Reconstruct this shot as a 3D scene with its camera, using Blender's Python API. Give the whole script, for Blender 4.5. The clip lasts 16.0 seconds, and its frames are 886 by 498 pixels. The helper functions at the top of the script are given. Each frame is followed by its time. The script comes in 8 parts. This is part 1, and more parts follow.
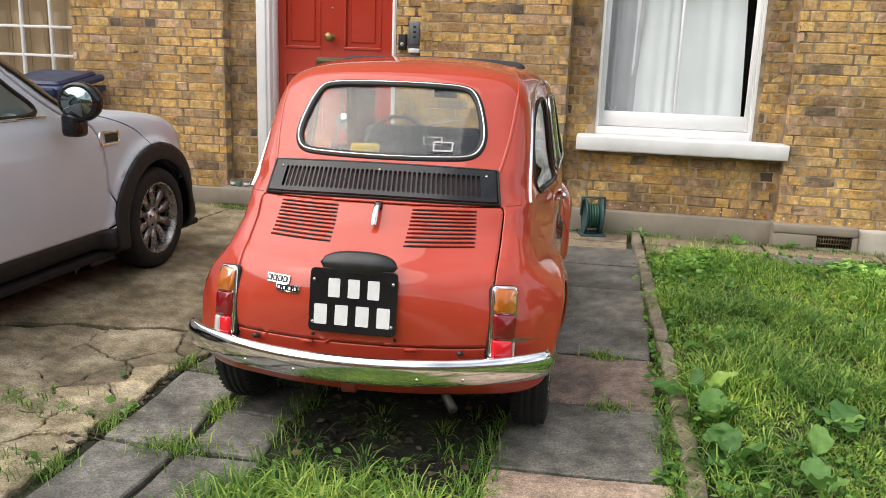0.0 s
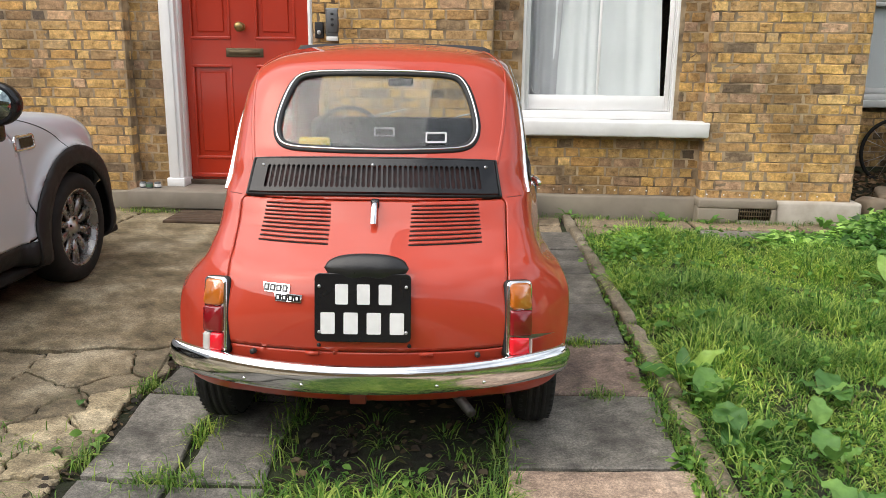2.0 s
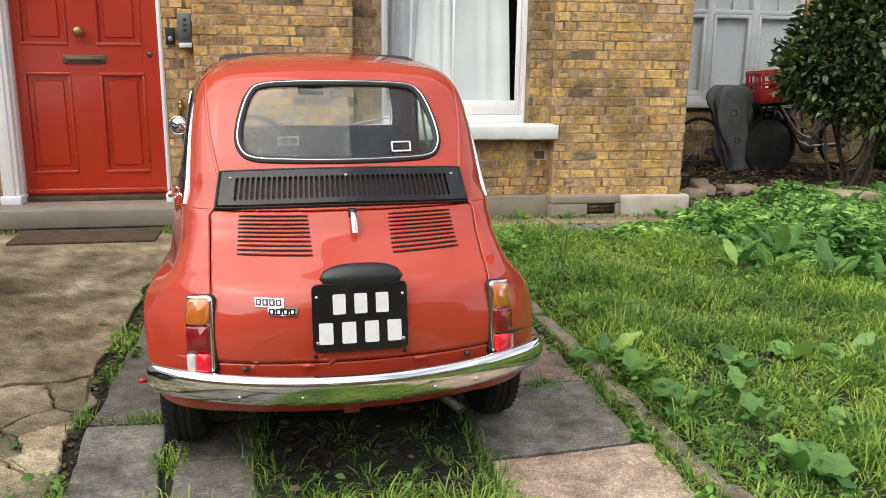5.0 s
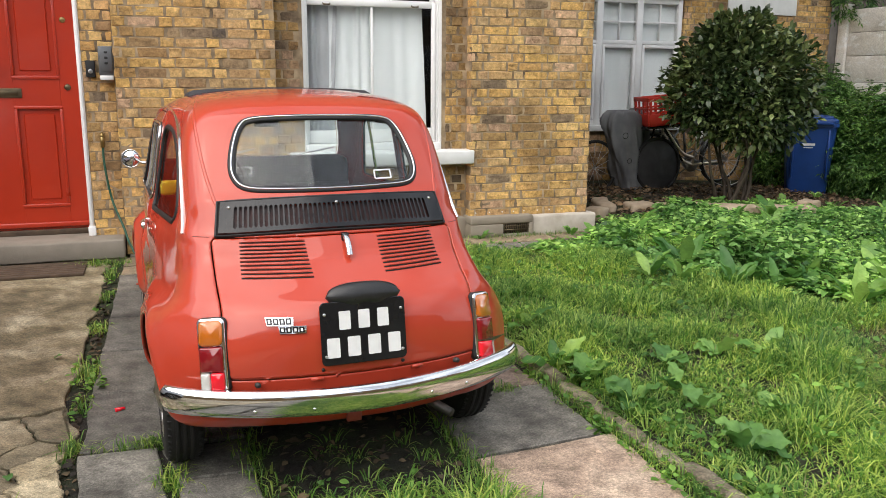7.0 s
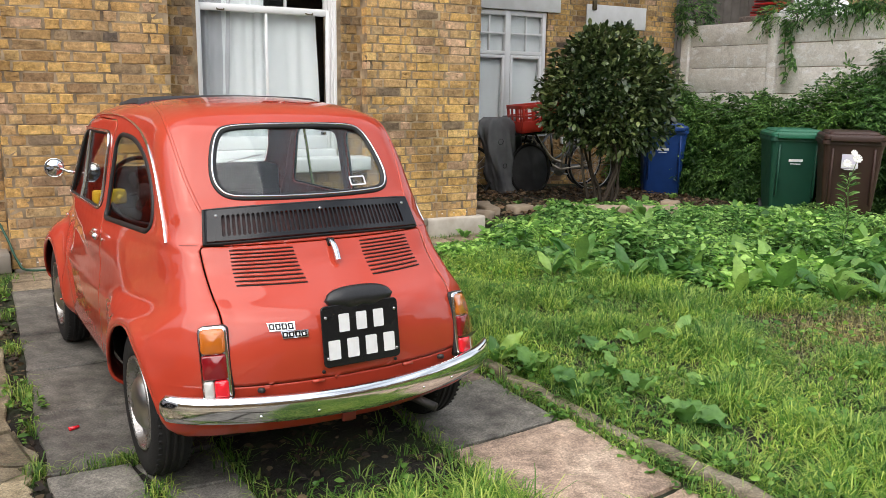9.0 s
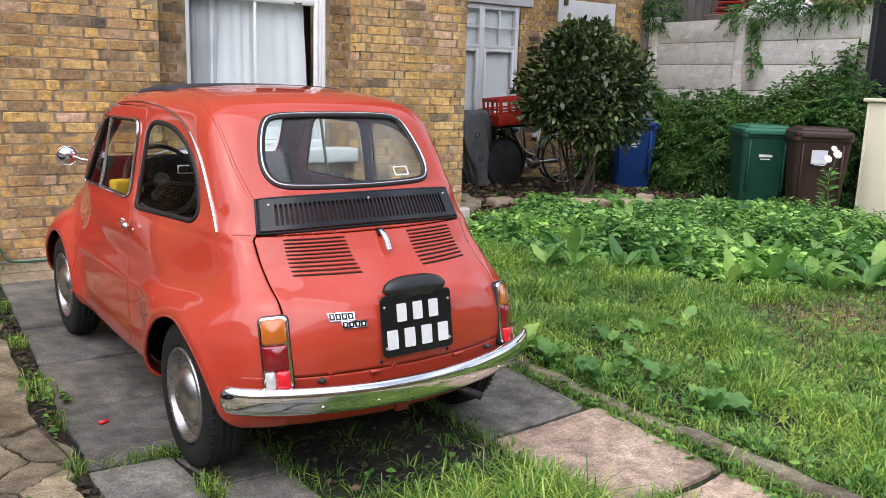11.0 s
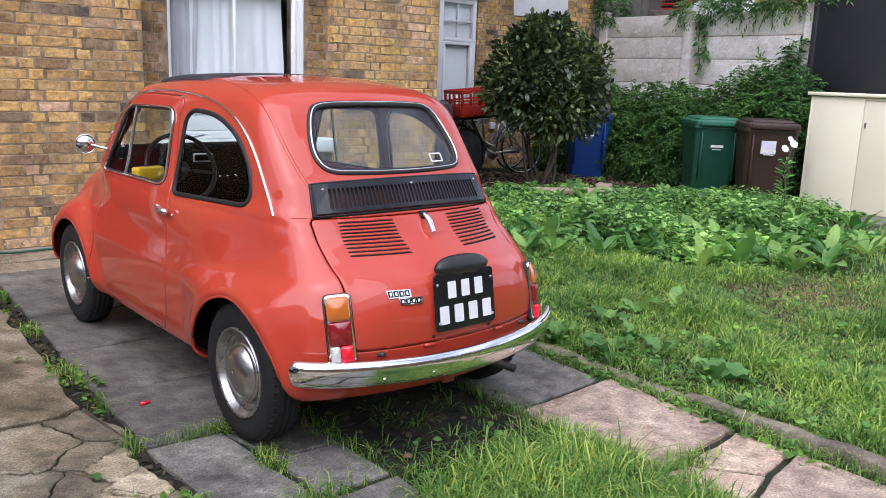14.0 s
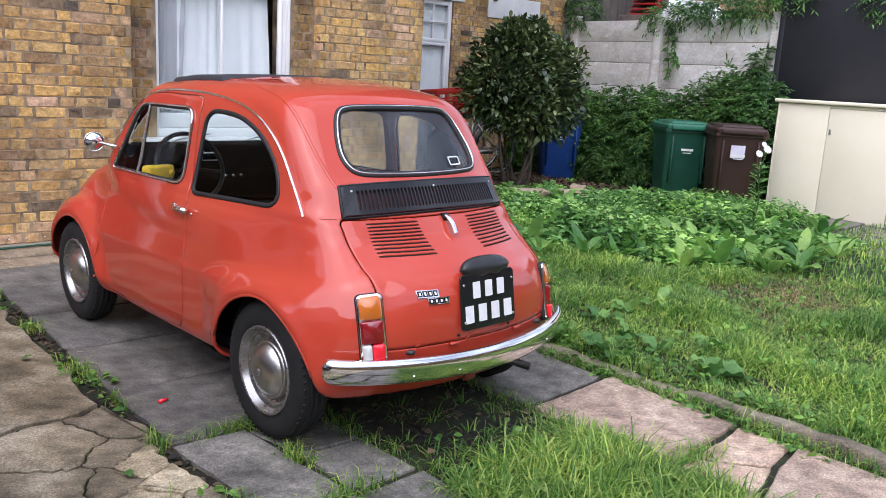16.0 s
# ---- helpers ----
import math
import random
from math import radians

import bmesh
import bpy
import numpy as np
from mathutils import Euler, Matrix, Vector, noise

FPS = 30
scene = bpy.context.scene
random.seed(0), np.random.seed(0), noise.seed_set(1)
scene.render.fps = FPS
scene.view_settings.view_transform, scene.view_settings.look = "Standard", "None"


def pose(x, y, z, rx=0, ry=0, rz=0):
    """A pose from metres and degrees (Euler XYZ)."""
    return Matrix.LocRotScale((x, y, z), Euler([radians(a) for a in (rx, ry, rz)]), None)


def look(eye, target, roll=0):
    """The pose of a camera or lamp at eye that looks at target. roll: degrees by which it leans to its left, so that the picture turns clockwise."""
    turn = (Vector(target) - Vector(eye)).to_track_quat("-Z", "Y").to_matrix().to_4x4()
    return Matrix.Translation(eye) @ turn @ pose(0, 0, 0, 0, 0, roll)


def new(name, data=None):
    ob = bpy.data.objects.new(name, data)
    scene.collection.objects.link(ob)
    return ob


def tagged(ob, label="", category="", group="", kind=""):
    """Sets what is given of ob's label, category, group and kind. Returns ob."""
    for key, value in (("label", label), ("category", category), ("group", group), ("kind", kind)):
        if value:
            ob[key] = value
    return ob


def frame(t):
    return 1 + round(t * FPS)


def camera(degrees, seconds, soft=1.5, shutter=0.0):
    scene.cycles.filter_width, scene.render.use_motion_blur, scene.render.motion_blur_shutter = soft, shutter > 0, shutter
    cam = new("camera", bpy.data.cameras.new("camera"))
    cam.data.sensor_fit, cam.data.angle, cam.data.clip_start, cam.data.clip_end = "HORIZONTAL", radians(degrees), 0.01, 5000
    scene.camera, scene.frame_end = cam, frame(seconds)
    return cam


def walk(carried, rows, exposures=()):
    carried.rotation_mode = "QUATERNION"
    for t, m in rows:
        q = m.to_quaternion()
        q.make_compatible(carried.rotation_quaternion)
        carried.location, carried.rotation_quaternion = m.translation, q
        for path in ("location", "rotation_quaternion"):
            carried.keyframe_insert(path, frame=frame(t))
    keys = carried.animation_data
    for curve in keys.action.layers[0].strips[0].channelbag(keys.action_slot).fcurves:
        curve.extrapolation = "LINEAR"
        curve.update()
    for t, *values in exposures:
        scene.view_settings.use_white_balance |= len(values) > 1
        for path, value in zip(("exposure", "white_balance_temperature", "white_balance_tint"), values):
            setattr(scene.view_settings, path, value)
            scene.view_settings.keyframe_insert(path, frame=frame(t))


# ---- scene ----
cam = camera(56.5, 16.0, soft=0.7)
PATH = [
    (0, (0.858, -2.31, 1.34), (0.45, -0.406, 0.884), 2.0),
    (0.5, (0.735, -2.321, 1.346), (0.459, -0.393, 0.892), 1.1),
    (1, (0.601, -2.334, 1.347), (0.439, -0.394, 0.887), 0.8),
    (1.5, (0.535, -2.308, 1.343), (0.383, -0.368, 0.884), 1.1),
    (2, (0.45, -2.224, 1.326), (0.322, -0.286, 0.848), 0.6),
    (2.5, (0.356, -2.179, 1.322), (0.267, -0.245, 0.819), 0.1),
    (3, (0.274, -2.214, 1.329), (0.302, -0.278, 0.828), 0.2),
    (5.5, (-0.268, -2.305, 1.352), (0.178, -0.41, 0.896), 0.6),
    (6, (-0.399, -2.349, 1.367), (0.146, -0.477, 0.92), 0.6),
    (6.5, (-0.451, -2.374, 1.372), (0.155, -0.511, 0.971), 0.9),
    (7, (-0.525, -2.44, 1.374), (0.11, -0.586, 0.971), 0.3),
    (7.5, (-0.611, -2.479, 1.378), (0.06, -0.642, 0.96), 0.8),
    (8, (-0.761, -2.436, 1.379), (0.052, -0.652, 0.986), 0.4),
    (8.5, (-0.916, -2.409, 1.386), (0.002, -0.674, 1.004), 0.6),
    (11, (-1.35, -2.19, 1.368), (-0.261, -0.561, 0.97), 1.7),
    (11.5, (-1.467, -2.221, 1.366), (-0.354, -0.603, 0.987), 2.3),
    (12, (-1.577, -2.287, 1.365), (-0.422, -0.696, 1.0), 1.9),
    (12.5, (-1.711, -2.275, 1.369), (-0.478, -0.743, 1.007), 1.5),
    (13, (-1.795, -2.24, 1.367), (-0.553, -0.717, 0.996), 1.2),
    (13.5, (-1.815, -2.198, 1.36), (-0.593, -0.664, 0.969), 1.7),
    (14, (-1.779, -2.111, 1.352), (-0.56, -0.58, 0.941), 2.1),
    (14.5, (-1.764, -2.015, 1.354), (-0.558, -0.475, 0.937), 3.2),
    (15, (-1.824, -1.973, 1.354), (-0.619, -0.434, 0.931), 3.7),
    (15.5, (-1.947, -1.991, 1.365), (-0.678, -0.505, 0.938), 2.7),
    (16, (-2.025, -2.015, 1.37), (-0.723, -0.552, 0.959), 3.2),
]
EXPOSURES = [(0, 0.04, 6500, 10), (8.7, 0.04, 6400, 11), (10.8, 0.04, 6000, 15), (16, 0.04, 5650, 19)]
SKY, SUN = 0.155, 2.75
walk(cam, [(t, look(eye, target, roll)) for t, eye, target, roll in PATH], EXPOSURES)

# ---- daylight: bright overcast ----
world = bpy.data.worlds.new("sky")
scene.world = world
world.use_nodes = True
wn = world.node_tree
wn.nodes.clear()
sky = wn.nodes.new("ShaderNodeTexSky")
sky.sky_type = "NISHITA"
sky.sun_disc = False
sky.sun_elevation = radians(54)
sky.sun_rotation = radians(237)
sky.air_density, sky.dust_density, sky.ozone_density = 1.0, 6.0, 1.0
haze = wn.nodes.new("ShaderNodeMixRGB")
haze.inputs["Fac"].default_value = 0.6
haze.inputs["Color2"].default_value = (9.0, 9.3, 9.6, 1)
bg = wn.nodes.new("ShaderNodeBackground")
bg.inputs["Strength"].default_value = SKY
wo = wn.nodes.new("ShaderNodeOutputWorld")
wn.links.new(sky.outputs["Color"], haze.inputs["Color1"])
way = wn.nodes.new("ShaderNodeTexCoord")
cloud = wn.nodes.new("ShaderNodeTexNoise")
cloud.inputs["Scale"].default_value, cloud.inputs["Detail"].default_value, cloud.inputs["Roughness"].default_value = 2.6, 7, 0.62
puffs = wn.nodes.new("ShaderNodeValToRGB")
puffs.color_ramp.elements[0].position, puffs.color_ramp.elements[0].color = 0.40, (0.60, 0.62, 0.66, 1)
puffs.color_ramp.elements[1].position, puffs.color_ramp.elements[1].color = 0.64, (1.55, 1.54, 1.52, 1)
clouds = wn.nodes.new("ShaderNodeMixRGB")
clouds.blend_type = "MULTIPLY"
clouds.inputs["Fac"].default_value = 1.0
wn.links.new(way.outputs["Generated"], cloud.inputs["Vector"])
wn.links.new(cloud.outputs["Fac"], puffs.inputs["Fac"])
wn.links.new(haze.outputs["Color"], clouds.inputs["Color1"])
wn.links.new(puffs.outputs["Color"], clouds.inputs["Color2"])
wn.links.new(clouds.outputs["Color"], bg.inputs["Color"])
wn.links.new(bg.outputs["Background"], wo.inputs["Surface"])

sun = new("sun", bpy.data.lights.new("sun", "SUN"))
sun.data.energy = SUN
sun.data.angle = radians(80)
sun.data.color = (1.0, 0.96, 0.9)
sun.matrix_world = look((0, 0, 0), (0.62, 0.40, -1.0))

# ---- small tools ----
def shown(bm, name, material, parent=None, smooth=True, label=""):
    me = bpy.data.meshes.new(name)
    bm.to_mesh(me)
    bm.free()
    if smooth:
        me.polygons.foreach_set("use_smooth", [True] * len(me.polygons))
    if material:
        me.materials.append(material)
    ob = new(name, me)
    if parent:
        ob.parent = parent
    if label:
        ob["label"] = label
    return ob


def part(name, bm, material, parent, label="", smooth=True):
    return shown(bm, name, material, parent, smooth, label)


def thing(name, m, label, category, group="", kind=""):
    e = new(name)
    e.empty_display_size = 0.2
    e.matrix_world = m
    return tagged(e, label, category, group, kind)


def box(x0, x1, y0, y1, z0, z1, bevel=0.0, segments=2, bm=None):
    """A box, with rounded edges if bevel is given; added to bm if there is one."""
    b = bmesh.new()
    vs = bmesh.ops.create_cube(b, size=1)["verts"]
    for v in vs:
        v.co = Vector(((x0 + x1) / 2 + v.co.x * (x1 - x0), (y0 + y1) / 2 + v.co.y * (y1 - y0), (z0 + z1) / 2 + v.co.z * (z1 - z0)))
    if bevel > 0:
        bmesh.ops.bevel(b, geom=b.edges[:], offset=bevel, segments=segments, profile=0.5, affect="EDGES")
    return joined(bm, b) if bm else b


def joined(bm, other):
    """Adds other to bm and frees it."""
    table = {v: bm.verts.new(v.co) for v in other.verts}
    for f in other.faces:
        try:
            g = bm.faces.new([table[v] for v in f.verts])
            g.smooth = f.smooth
        except ValueError:
            pass
    other.free()
    return bm


def moved(bm, m):
    bmesh.ops.transform(bm, matrix=m, verts=bm.verts)
    return bm


def lathe(rows, steps=32, axis="x", closed=False):
    """Turns rows of (radius, along) round an axis."""
    bm = bmesh.new()
    rings = []
    for r, a in rows:
        ring = []
        for k in range(steps):
            c, s = math.cos(2 * math.pi * k / steps) * r, math.sin(2 * math.pi * k / steps) * r
            ring.append(bm.verts.new((a, c, s) if axis == "x" else ((c, a, s) if axis == "y" else (c, s, a))))
        rings.append(ring)
    n = len(rings)
    for i in range(n if closed else n - 1):
        p, q = rings[i], rings[(i + 1) % n]
        for k in range(steps):
            bm.faces.new((p[k], p[(k + 1) % steps], q[(k + 1) % steps], q[k]))
    bmesh.ops.remove_doubles(bm, verts=bm.verts, dist=1e-5)
    bmesh.ops.recalc_face_normals(bm, faces=bm.faces)
    return bm


def tube(points, radius, sides=8, closed=False, taper=None, bm=None):
    """A round bar along points; radius may shrink along it by taper."""
    bm = bm or bmesh.new()
    pts = [Vector(p) for p in points]
    n = len(pts)
    rings, up = [], None
    for i, p in enumerate(pts):
        a = pts[(i - 1) % n] if closed or i else pts[0]
        b = pts[(i + 1) % n] if closed or i < n - 1 else pts[-1]
        d = (b - a).normalized() if (b - a).length > 1e-9 else Vector((0, 0, 1))
        if up is None:
            up = d.orthogonal().normalized()
        up = (up - d * up.dot(d)).normalized()
        side = d.cross(up)
        r = radius * (1 - (1 - taper) * i / (n - 1)) if taper is not None else radius
        rings.append([bm.verts.new(p + (up * math.cos(2 * math.pi * k / sides) + side * math.sin(2 * math.pi * k / sides)) * r) for k in range(sides)])
    for i in range(n if closed else n - 1):
        p, q = rings[i], rings[(i + 1) % n]
        for k in range(sides):
            bm.faces.new((p[k], p[(k + 1) % sides], q[(k + 1) % sides], q[k]))
    if not closed:
        bm.faces.new(rings[0][::-1])
        bm.faces.new(rings[-1])
    return bm


def strip(points, outs, half, lift, bm=None, closed=False):
    """A flat band with rounded section along points, lying on a surface whose outward normals are outs."""
    bm = bm or bmesh.new()
    pts, n = [Vector(p) for p in points], len(points)
    rings = []
    for i, p in enumerate(pts):
        a = pts[(i - 1) % n] if closed or i else pts[0]
        b = pts[(i + 1) % n] if closed or i < n - 1 else pts[-1]
        d, o = (b - a).normalized(), Vector(outs[i]).normalized()
        s = d.cross(o).normalized()
        rings.append([bm.verts.new(p + s * (half * u) + o * (lift * w)) for u, w in ((-1, -0.6), (-1, 0.35), (-0.6, 0.85), (0, 1), (0.6, 0.85), (1, 0.35), (1, -0.6))])
    for i in range(n if closed else n - 1):
        p, q = rings[i], rings[(i + 1) % n]
        for k in range(6):
            bm.faces.new((p[k], p[k + 1], q[k + 1], q[k]))
    bmesh.ops.recalc_face_normals(bm, faces=bm.faces)
    return bm


def curve(points, per=8, closed=True):
    """A smooth line through points (Catmull-Rom), of any dimension."""
    p = np.array(points, float)
    n = len(p)
    out = []
    for i in range(n if closed else n - 1):
        a, b, c, d = (p[(i + k) % n] if closed else p[min(max(i + k, 0), n - 1)] for k in (-1, 0, 1, 2))
        for u in np.arange(per) / per:
            out.append(0.5 * (2 * b + (c - a) * u + (2 * a - 5 * b + 4 * c - d) * u * u + (3 * b - a - 3 * c + d) * u**3))
    if not closed:
        out.append(p[-1])
    return np.array(out)


def rounded(x0, x1, y0, y1, r, n=6):
    """The outline of a rectangle with round corners; r is one radius or four (from the low corner, counter-clockwise)."""
    rs = r if isinstance(r, (tuple, list)) else (r,) * 4
    out = []
    for (cx, cy, a0), q in zip(((x0 + rs[0], y0 + rs[0], 180), (x1 - rs[1], y0 + rs[1], 270), (x1 - rs[2], y1 - rs[2], 0), (x0 + rs[3], y1 - rs[3], 90)), rs):
        for k in range(n + 1):
            a = radians(a0 + 90 * k / n)
            out.append((cx + q * math.cos(a), cy + q * math.sin(a)))
    return np.array(out)


def filleted(corners, n=7):
    """The outline of a polygon whose corners (x, y, radius) are rounded."""
    out = []
    for k, (x, y, r) in enumerate(corners):
        p = np.array((x, y))
        a, b = (np.array(corners[(k + j) % len(corners)][:2]) - p for j in (-1, 1))
        la, lb = np.linalg.norm(a), np.linalg.norm(b)
        r = min(r, la * 0.49, lb * 0.49)
        a, b = a / la * r, b / lb * r
        for t in np.linspace(0, 1, n):
            out.append(p + a * (1 - t) ** 2 + b * t ** 2)
    return np.array(out)


def prism(outline, z0, z1, bevel=0.0):
    """An outline in x, y raised from z0 to z1, its upper edge bevelled."""
    bm = bmesh.new()
    low = [bm.verts.new((x, y, z0)) for x, y in outline]
    top = [bm.verts.new((x, y, z1)) for x, y in outline]
    n = len(low)
    bm.faces.new(low[::-1])
    f = bm.faces.new(top)
    for k in range(n):
        bm.faces.new((low[k], low[(k + 1) % n], top[(k + 1) % n], top[k]))
    bmesh.ops.recalc_face_normals(bm, faces=bm.faces)
    if bevel:
        bmesh.ops.bevel(bm, geom=list(f.edges), offset=bevel, segments=1, affect="EDGES")
    return bm


# ---- bodies from views: smooth shapes held between outlines ----
def poly_distance(poly, a, b):
    """Signed distance, under zero inside, from the points (a, b) to a closed outline."""
    a, b = np.broadcast_arrays(a, b)
    shape = a.shape
    a, b = a.ravel(), b.ravel()
    best, inside = np.full(a.shape, 1e9), np.zeros(a.shape, bool)
    for (x0, y0), (x1, y1) in zip(poly, np.roll(poly, -1, axis=0)):
        dx, dy = x1 - x0, y1 - y0
        u = np.clip(((a - x0) * dx + (b - y0) * dy) / (dx * dx + dy * dy + 1e-12), 0, 1)
        best = np.minimum(best, (a - x0 - u * dx) ** 2 + (b - y0 - u * dy) ** 2)
        if abs(dy) > 1e-12:
            inside ^= ((y0 > b) != (y1 > b)) & (a < (b - y0) / dy * dx + x0)
    return (np.sqrt(best) * np.where(inside, -1, 1)).reshape(shape)


class Field:
    """The signed distance to an outline, kept in a fine table."""

    def __init__(self, poly, step=0.005, margin=0.35):
        self.low, self.step = poly.min(0) - margin, step
        n = ((poly.max(0) + margin - self.low) / step).astype(int) + 2
        a, b = self.low[0] + np.arange(n[0]) * step, self.low[1] + np.arange(n[1]) * step
        self.table = poly_distance(poly, a[:, None], b[None, :])

    def __call__(self, a, b):
        t = self.table
        u = np.clip((a - self.low[0]) / self.step, 0, t.shape[0] - 1.001)
        v = np.clip((b - self.low[1]) / self.step, 0, t.shape[1] - 1.001)
        i, j = u.astype(int), v.astype(int)
        u, v = u - i, v - j
        return (t[i, j] * (1 - u) + t[i + 1, j] * u) * (1 - v) + (t[i, j + 1] * (1 - u) + t[i + 1, j + 1] * u) * v


def smax(a, b, k):
    h = np.maximum(k - np.abs(a - b), 0) / k
    return np.maximum(a, b) + h * h * k / 4


def smin(a, b, k):
    return -smax(-a, -b, k)


def settle(f, p, rounds=4, limit=0.02):
    """Moves points onto the surface f = 0."""
    p, e = p.copy(), 1e-3
    for _ in range(rounds):
        v = f(p[:, 0], p[:, 1], p[:, 2])
        g = slope(f, p, e)
        p -= g * np.clip(v / np.maximum((g * g).sum(1), 0.05), -limit, limit)[:, None]
    return p


def slope(f, p, e=1e-3):
    return np.stack([(f(*(p + d).T) - f(*(p - d).T)) / (2 * e) for d in np.eye(3) * e], 1)


def surface(f, low, high, step):
    """The surface f = 0 as points and quads."""
    ax = [np.arange(a, b + step, step) for a, b in zip(low, high)]
    F = f(ax[0][:, None, None], ax[1][None, :, None], ax[2][None, None, :])
    s = F < 0
    n = np.array(F.shape) - 1
    total, count = np.zeros((*n, 3)), np.zeros(n)
    corners = [(i, j, k) for i in (0, 1) for j in (0, 1) for k in (0, 1)]
    view = lambda A, c: A[c[0]:n[0] + c[0], c[1]:n[1] + c[1], c[2]:n[2] + c[2]]
    for c in corners:
        for d in range(3):
            if c[d]:
                continue
            e = tuple(1 if q == d else c[q] for q in range(3))
            fa, fb = view(F, c), view(F, e)
            cross = (fa < 0) != (fb < 0)
            u = np.where(cross, fa / np.where(cross, fa - fb, 1), 0)
            for q in range(3):
                total[..., q] += np.where(cross, c[q] + (u if q == d else 0), 0)
            count += cross
    cells = count > 0
    index = np.full(n, -1)
    index[cells] = np.arange(cells.sum())
    where = np.argwhere(cells)
    points = np.array(low) + (where + total[cells] / count[cells][:, None]) * step
    quads = []
    for d in range(3):
        a, b = [q for q in range(3) if q != d]
        lo = [slice(None)] * 3
        hi = [slice(None)] * 3
        lo[d], hi[d] = slice(0, -1), slice(1, None)
        flip = s[tuple(lo)] != s[tuple(hi)]
        e = np.argwhere(flip)
        e = e[(e[:, a] > 0) & (e[:, b] > 0) & (e[:, a] < n[a]) & (e[:, b] < n[b])]
        four = []
        for da, db in ((1, 1), (0, 1), (0, 0), (1, 0)):
            c = e.copy()
            c[:, a] -= da
            c[:, b] -= db
            four.append(index[c[:, 0], c[:, 1], c[:, 2]])
        q = np.stack(four, 1)
        out = s[e[:, 0], e[:, 1], e[:, 2]] != (d == 1)
        q[~out] = q[~out][:, ::-1]
        quads.append(q)
    quads = np.concatenate(quads)
    return settle(f, points), quads[(quads >= 0).all(1)]


def divide(f, points, quads, outline, flat, chosen, gap=0.0025):
    """Cuts a skin along an outline that is drawn in the plane flat (two axes); chosen says which points it may cut.
    Gives the piece inside and the piece outside, with their edges drawn to the outline."""
    poly = np.array(outline)
    mid = points[quads].mean(1)
    ok = chosen(mid)
    inside = np.zeros(len(quads), bool)
    inside[ok] = poly_distance(poly, mid[ok][:, flat[0]], mid[ok][:, flat[1]]) < 0
    pieces = []
    rim = np.intersect1d(quads[inside], quads[~inside])
    a, b = poly, np.roll(poly, -1, axis=0)
    for part_of, sign in ((inside, -1), (~inside, 1)):
        p = points.copy()
        if len(rim):
            q = p[rim][:, flat]
            ab = b - a
            u = np.clip(((q[:, None] - a) * ab).sum(-1) / ((ab * ab).sum(-1) + 1e-12), 0, 1)
            near = a + u[..., None] * ab
            d = ((q[:, None] - near) ** 2).sum(-1)
            best = near[np.arange(len(q)), d.argmin(1)]
            centre = poly.mean(0)
            k = d.argmin(1)
            nrm = np.stack([ab[k][:, 1], -ab[k][:, 0]], 1)
            nrm /= np.linalg.norm(nrm, axis=1)[:, None] + 1e-9
            area = (a[:, 0] * b[:, 1] - b[:, 0] * a[:, 1]).sum()
            nrm *= 1 if area > 0 else -1
            best = best + nrm * gap * sign
            moved_to = p[rim]
            moved_to[:, flat] = best
            third = 3 - sum(flat)
            for _ in range(4):
                g = slope(f, moved_to)[:, third]
                v = f(*moved_to.T)
                moved_to[:, third] -= np.clip(v / np.where(np.abs(g) < 0.15, 0.15 * np.sign(g + 1e-9), g), -0.03, 0.03)
            p[rim] = moved_to
        used = np.unique(quads[part_of])
        back = np.full(len(p), -1)
        back[used] = np.arange(len(used))
        pieces.append((p[used], back[quads[part_of]]))
    return pieces


def skin(name, pieces, material, parent, thick=0.0, label="", inner=None):
    """A piece of skin as a part, with thickness inwards."""
    points, quads = pieces
    me = bpy.data.meshes.new(name)
    me.from_pydata(points.tolist(), [], quads.tolist())
    me.polygons.foreach_set("use_smooth", [True] * len(me.polygons))
    me.materials.append(material)
    ob = new(name, me)
    ob.parent = parent
    if label:
        ob["label"] = label
    if thick:
        if inner:
            me.materials.append(inner)
        mod = ob.modifiers.new("thickness", "SOLIDIFY")
        mod.thickness, mod.offset = thick, -1
        if inner:
            mod.material_offset, mod.material_offset_rim = 1, 0
    return ob

# ---- materials ----
def material(name, color, rough=0.6, metal=0.0, **more):
    m = bpy.data.materials.new(name)
    m.use_nodes = True
    b = m.node_tree.nodes["Principled BSDF"]
    b.inputs["Base Color"].default_value = (*color, 1)
    b.inputs["Roughness"].default_value = rough
    b.inputs["Metallic"].default_value = metal
    for k, v in more.items():
        b.inputs[k.replace("_", " ")].default_value = v
    return m


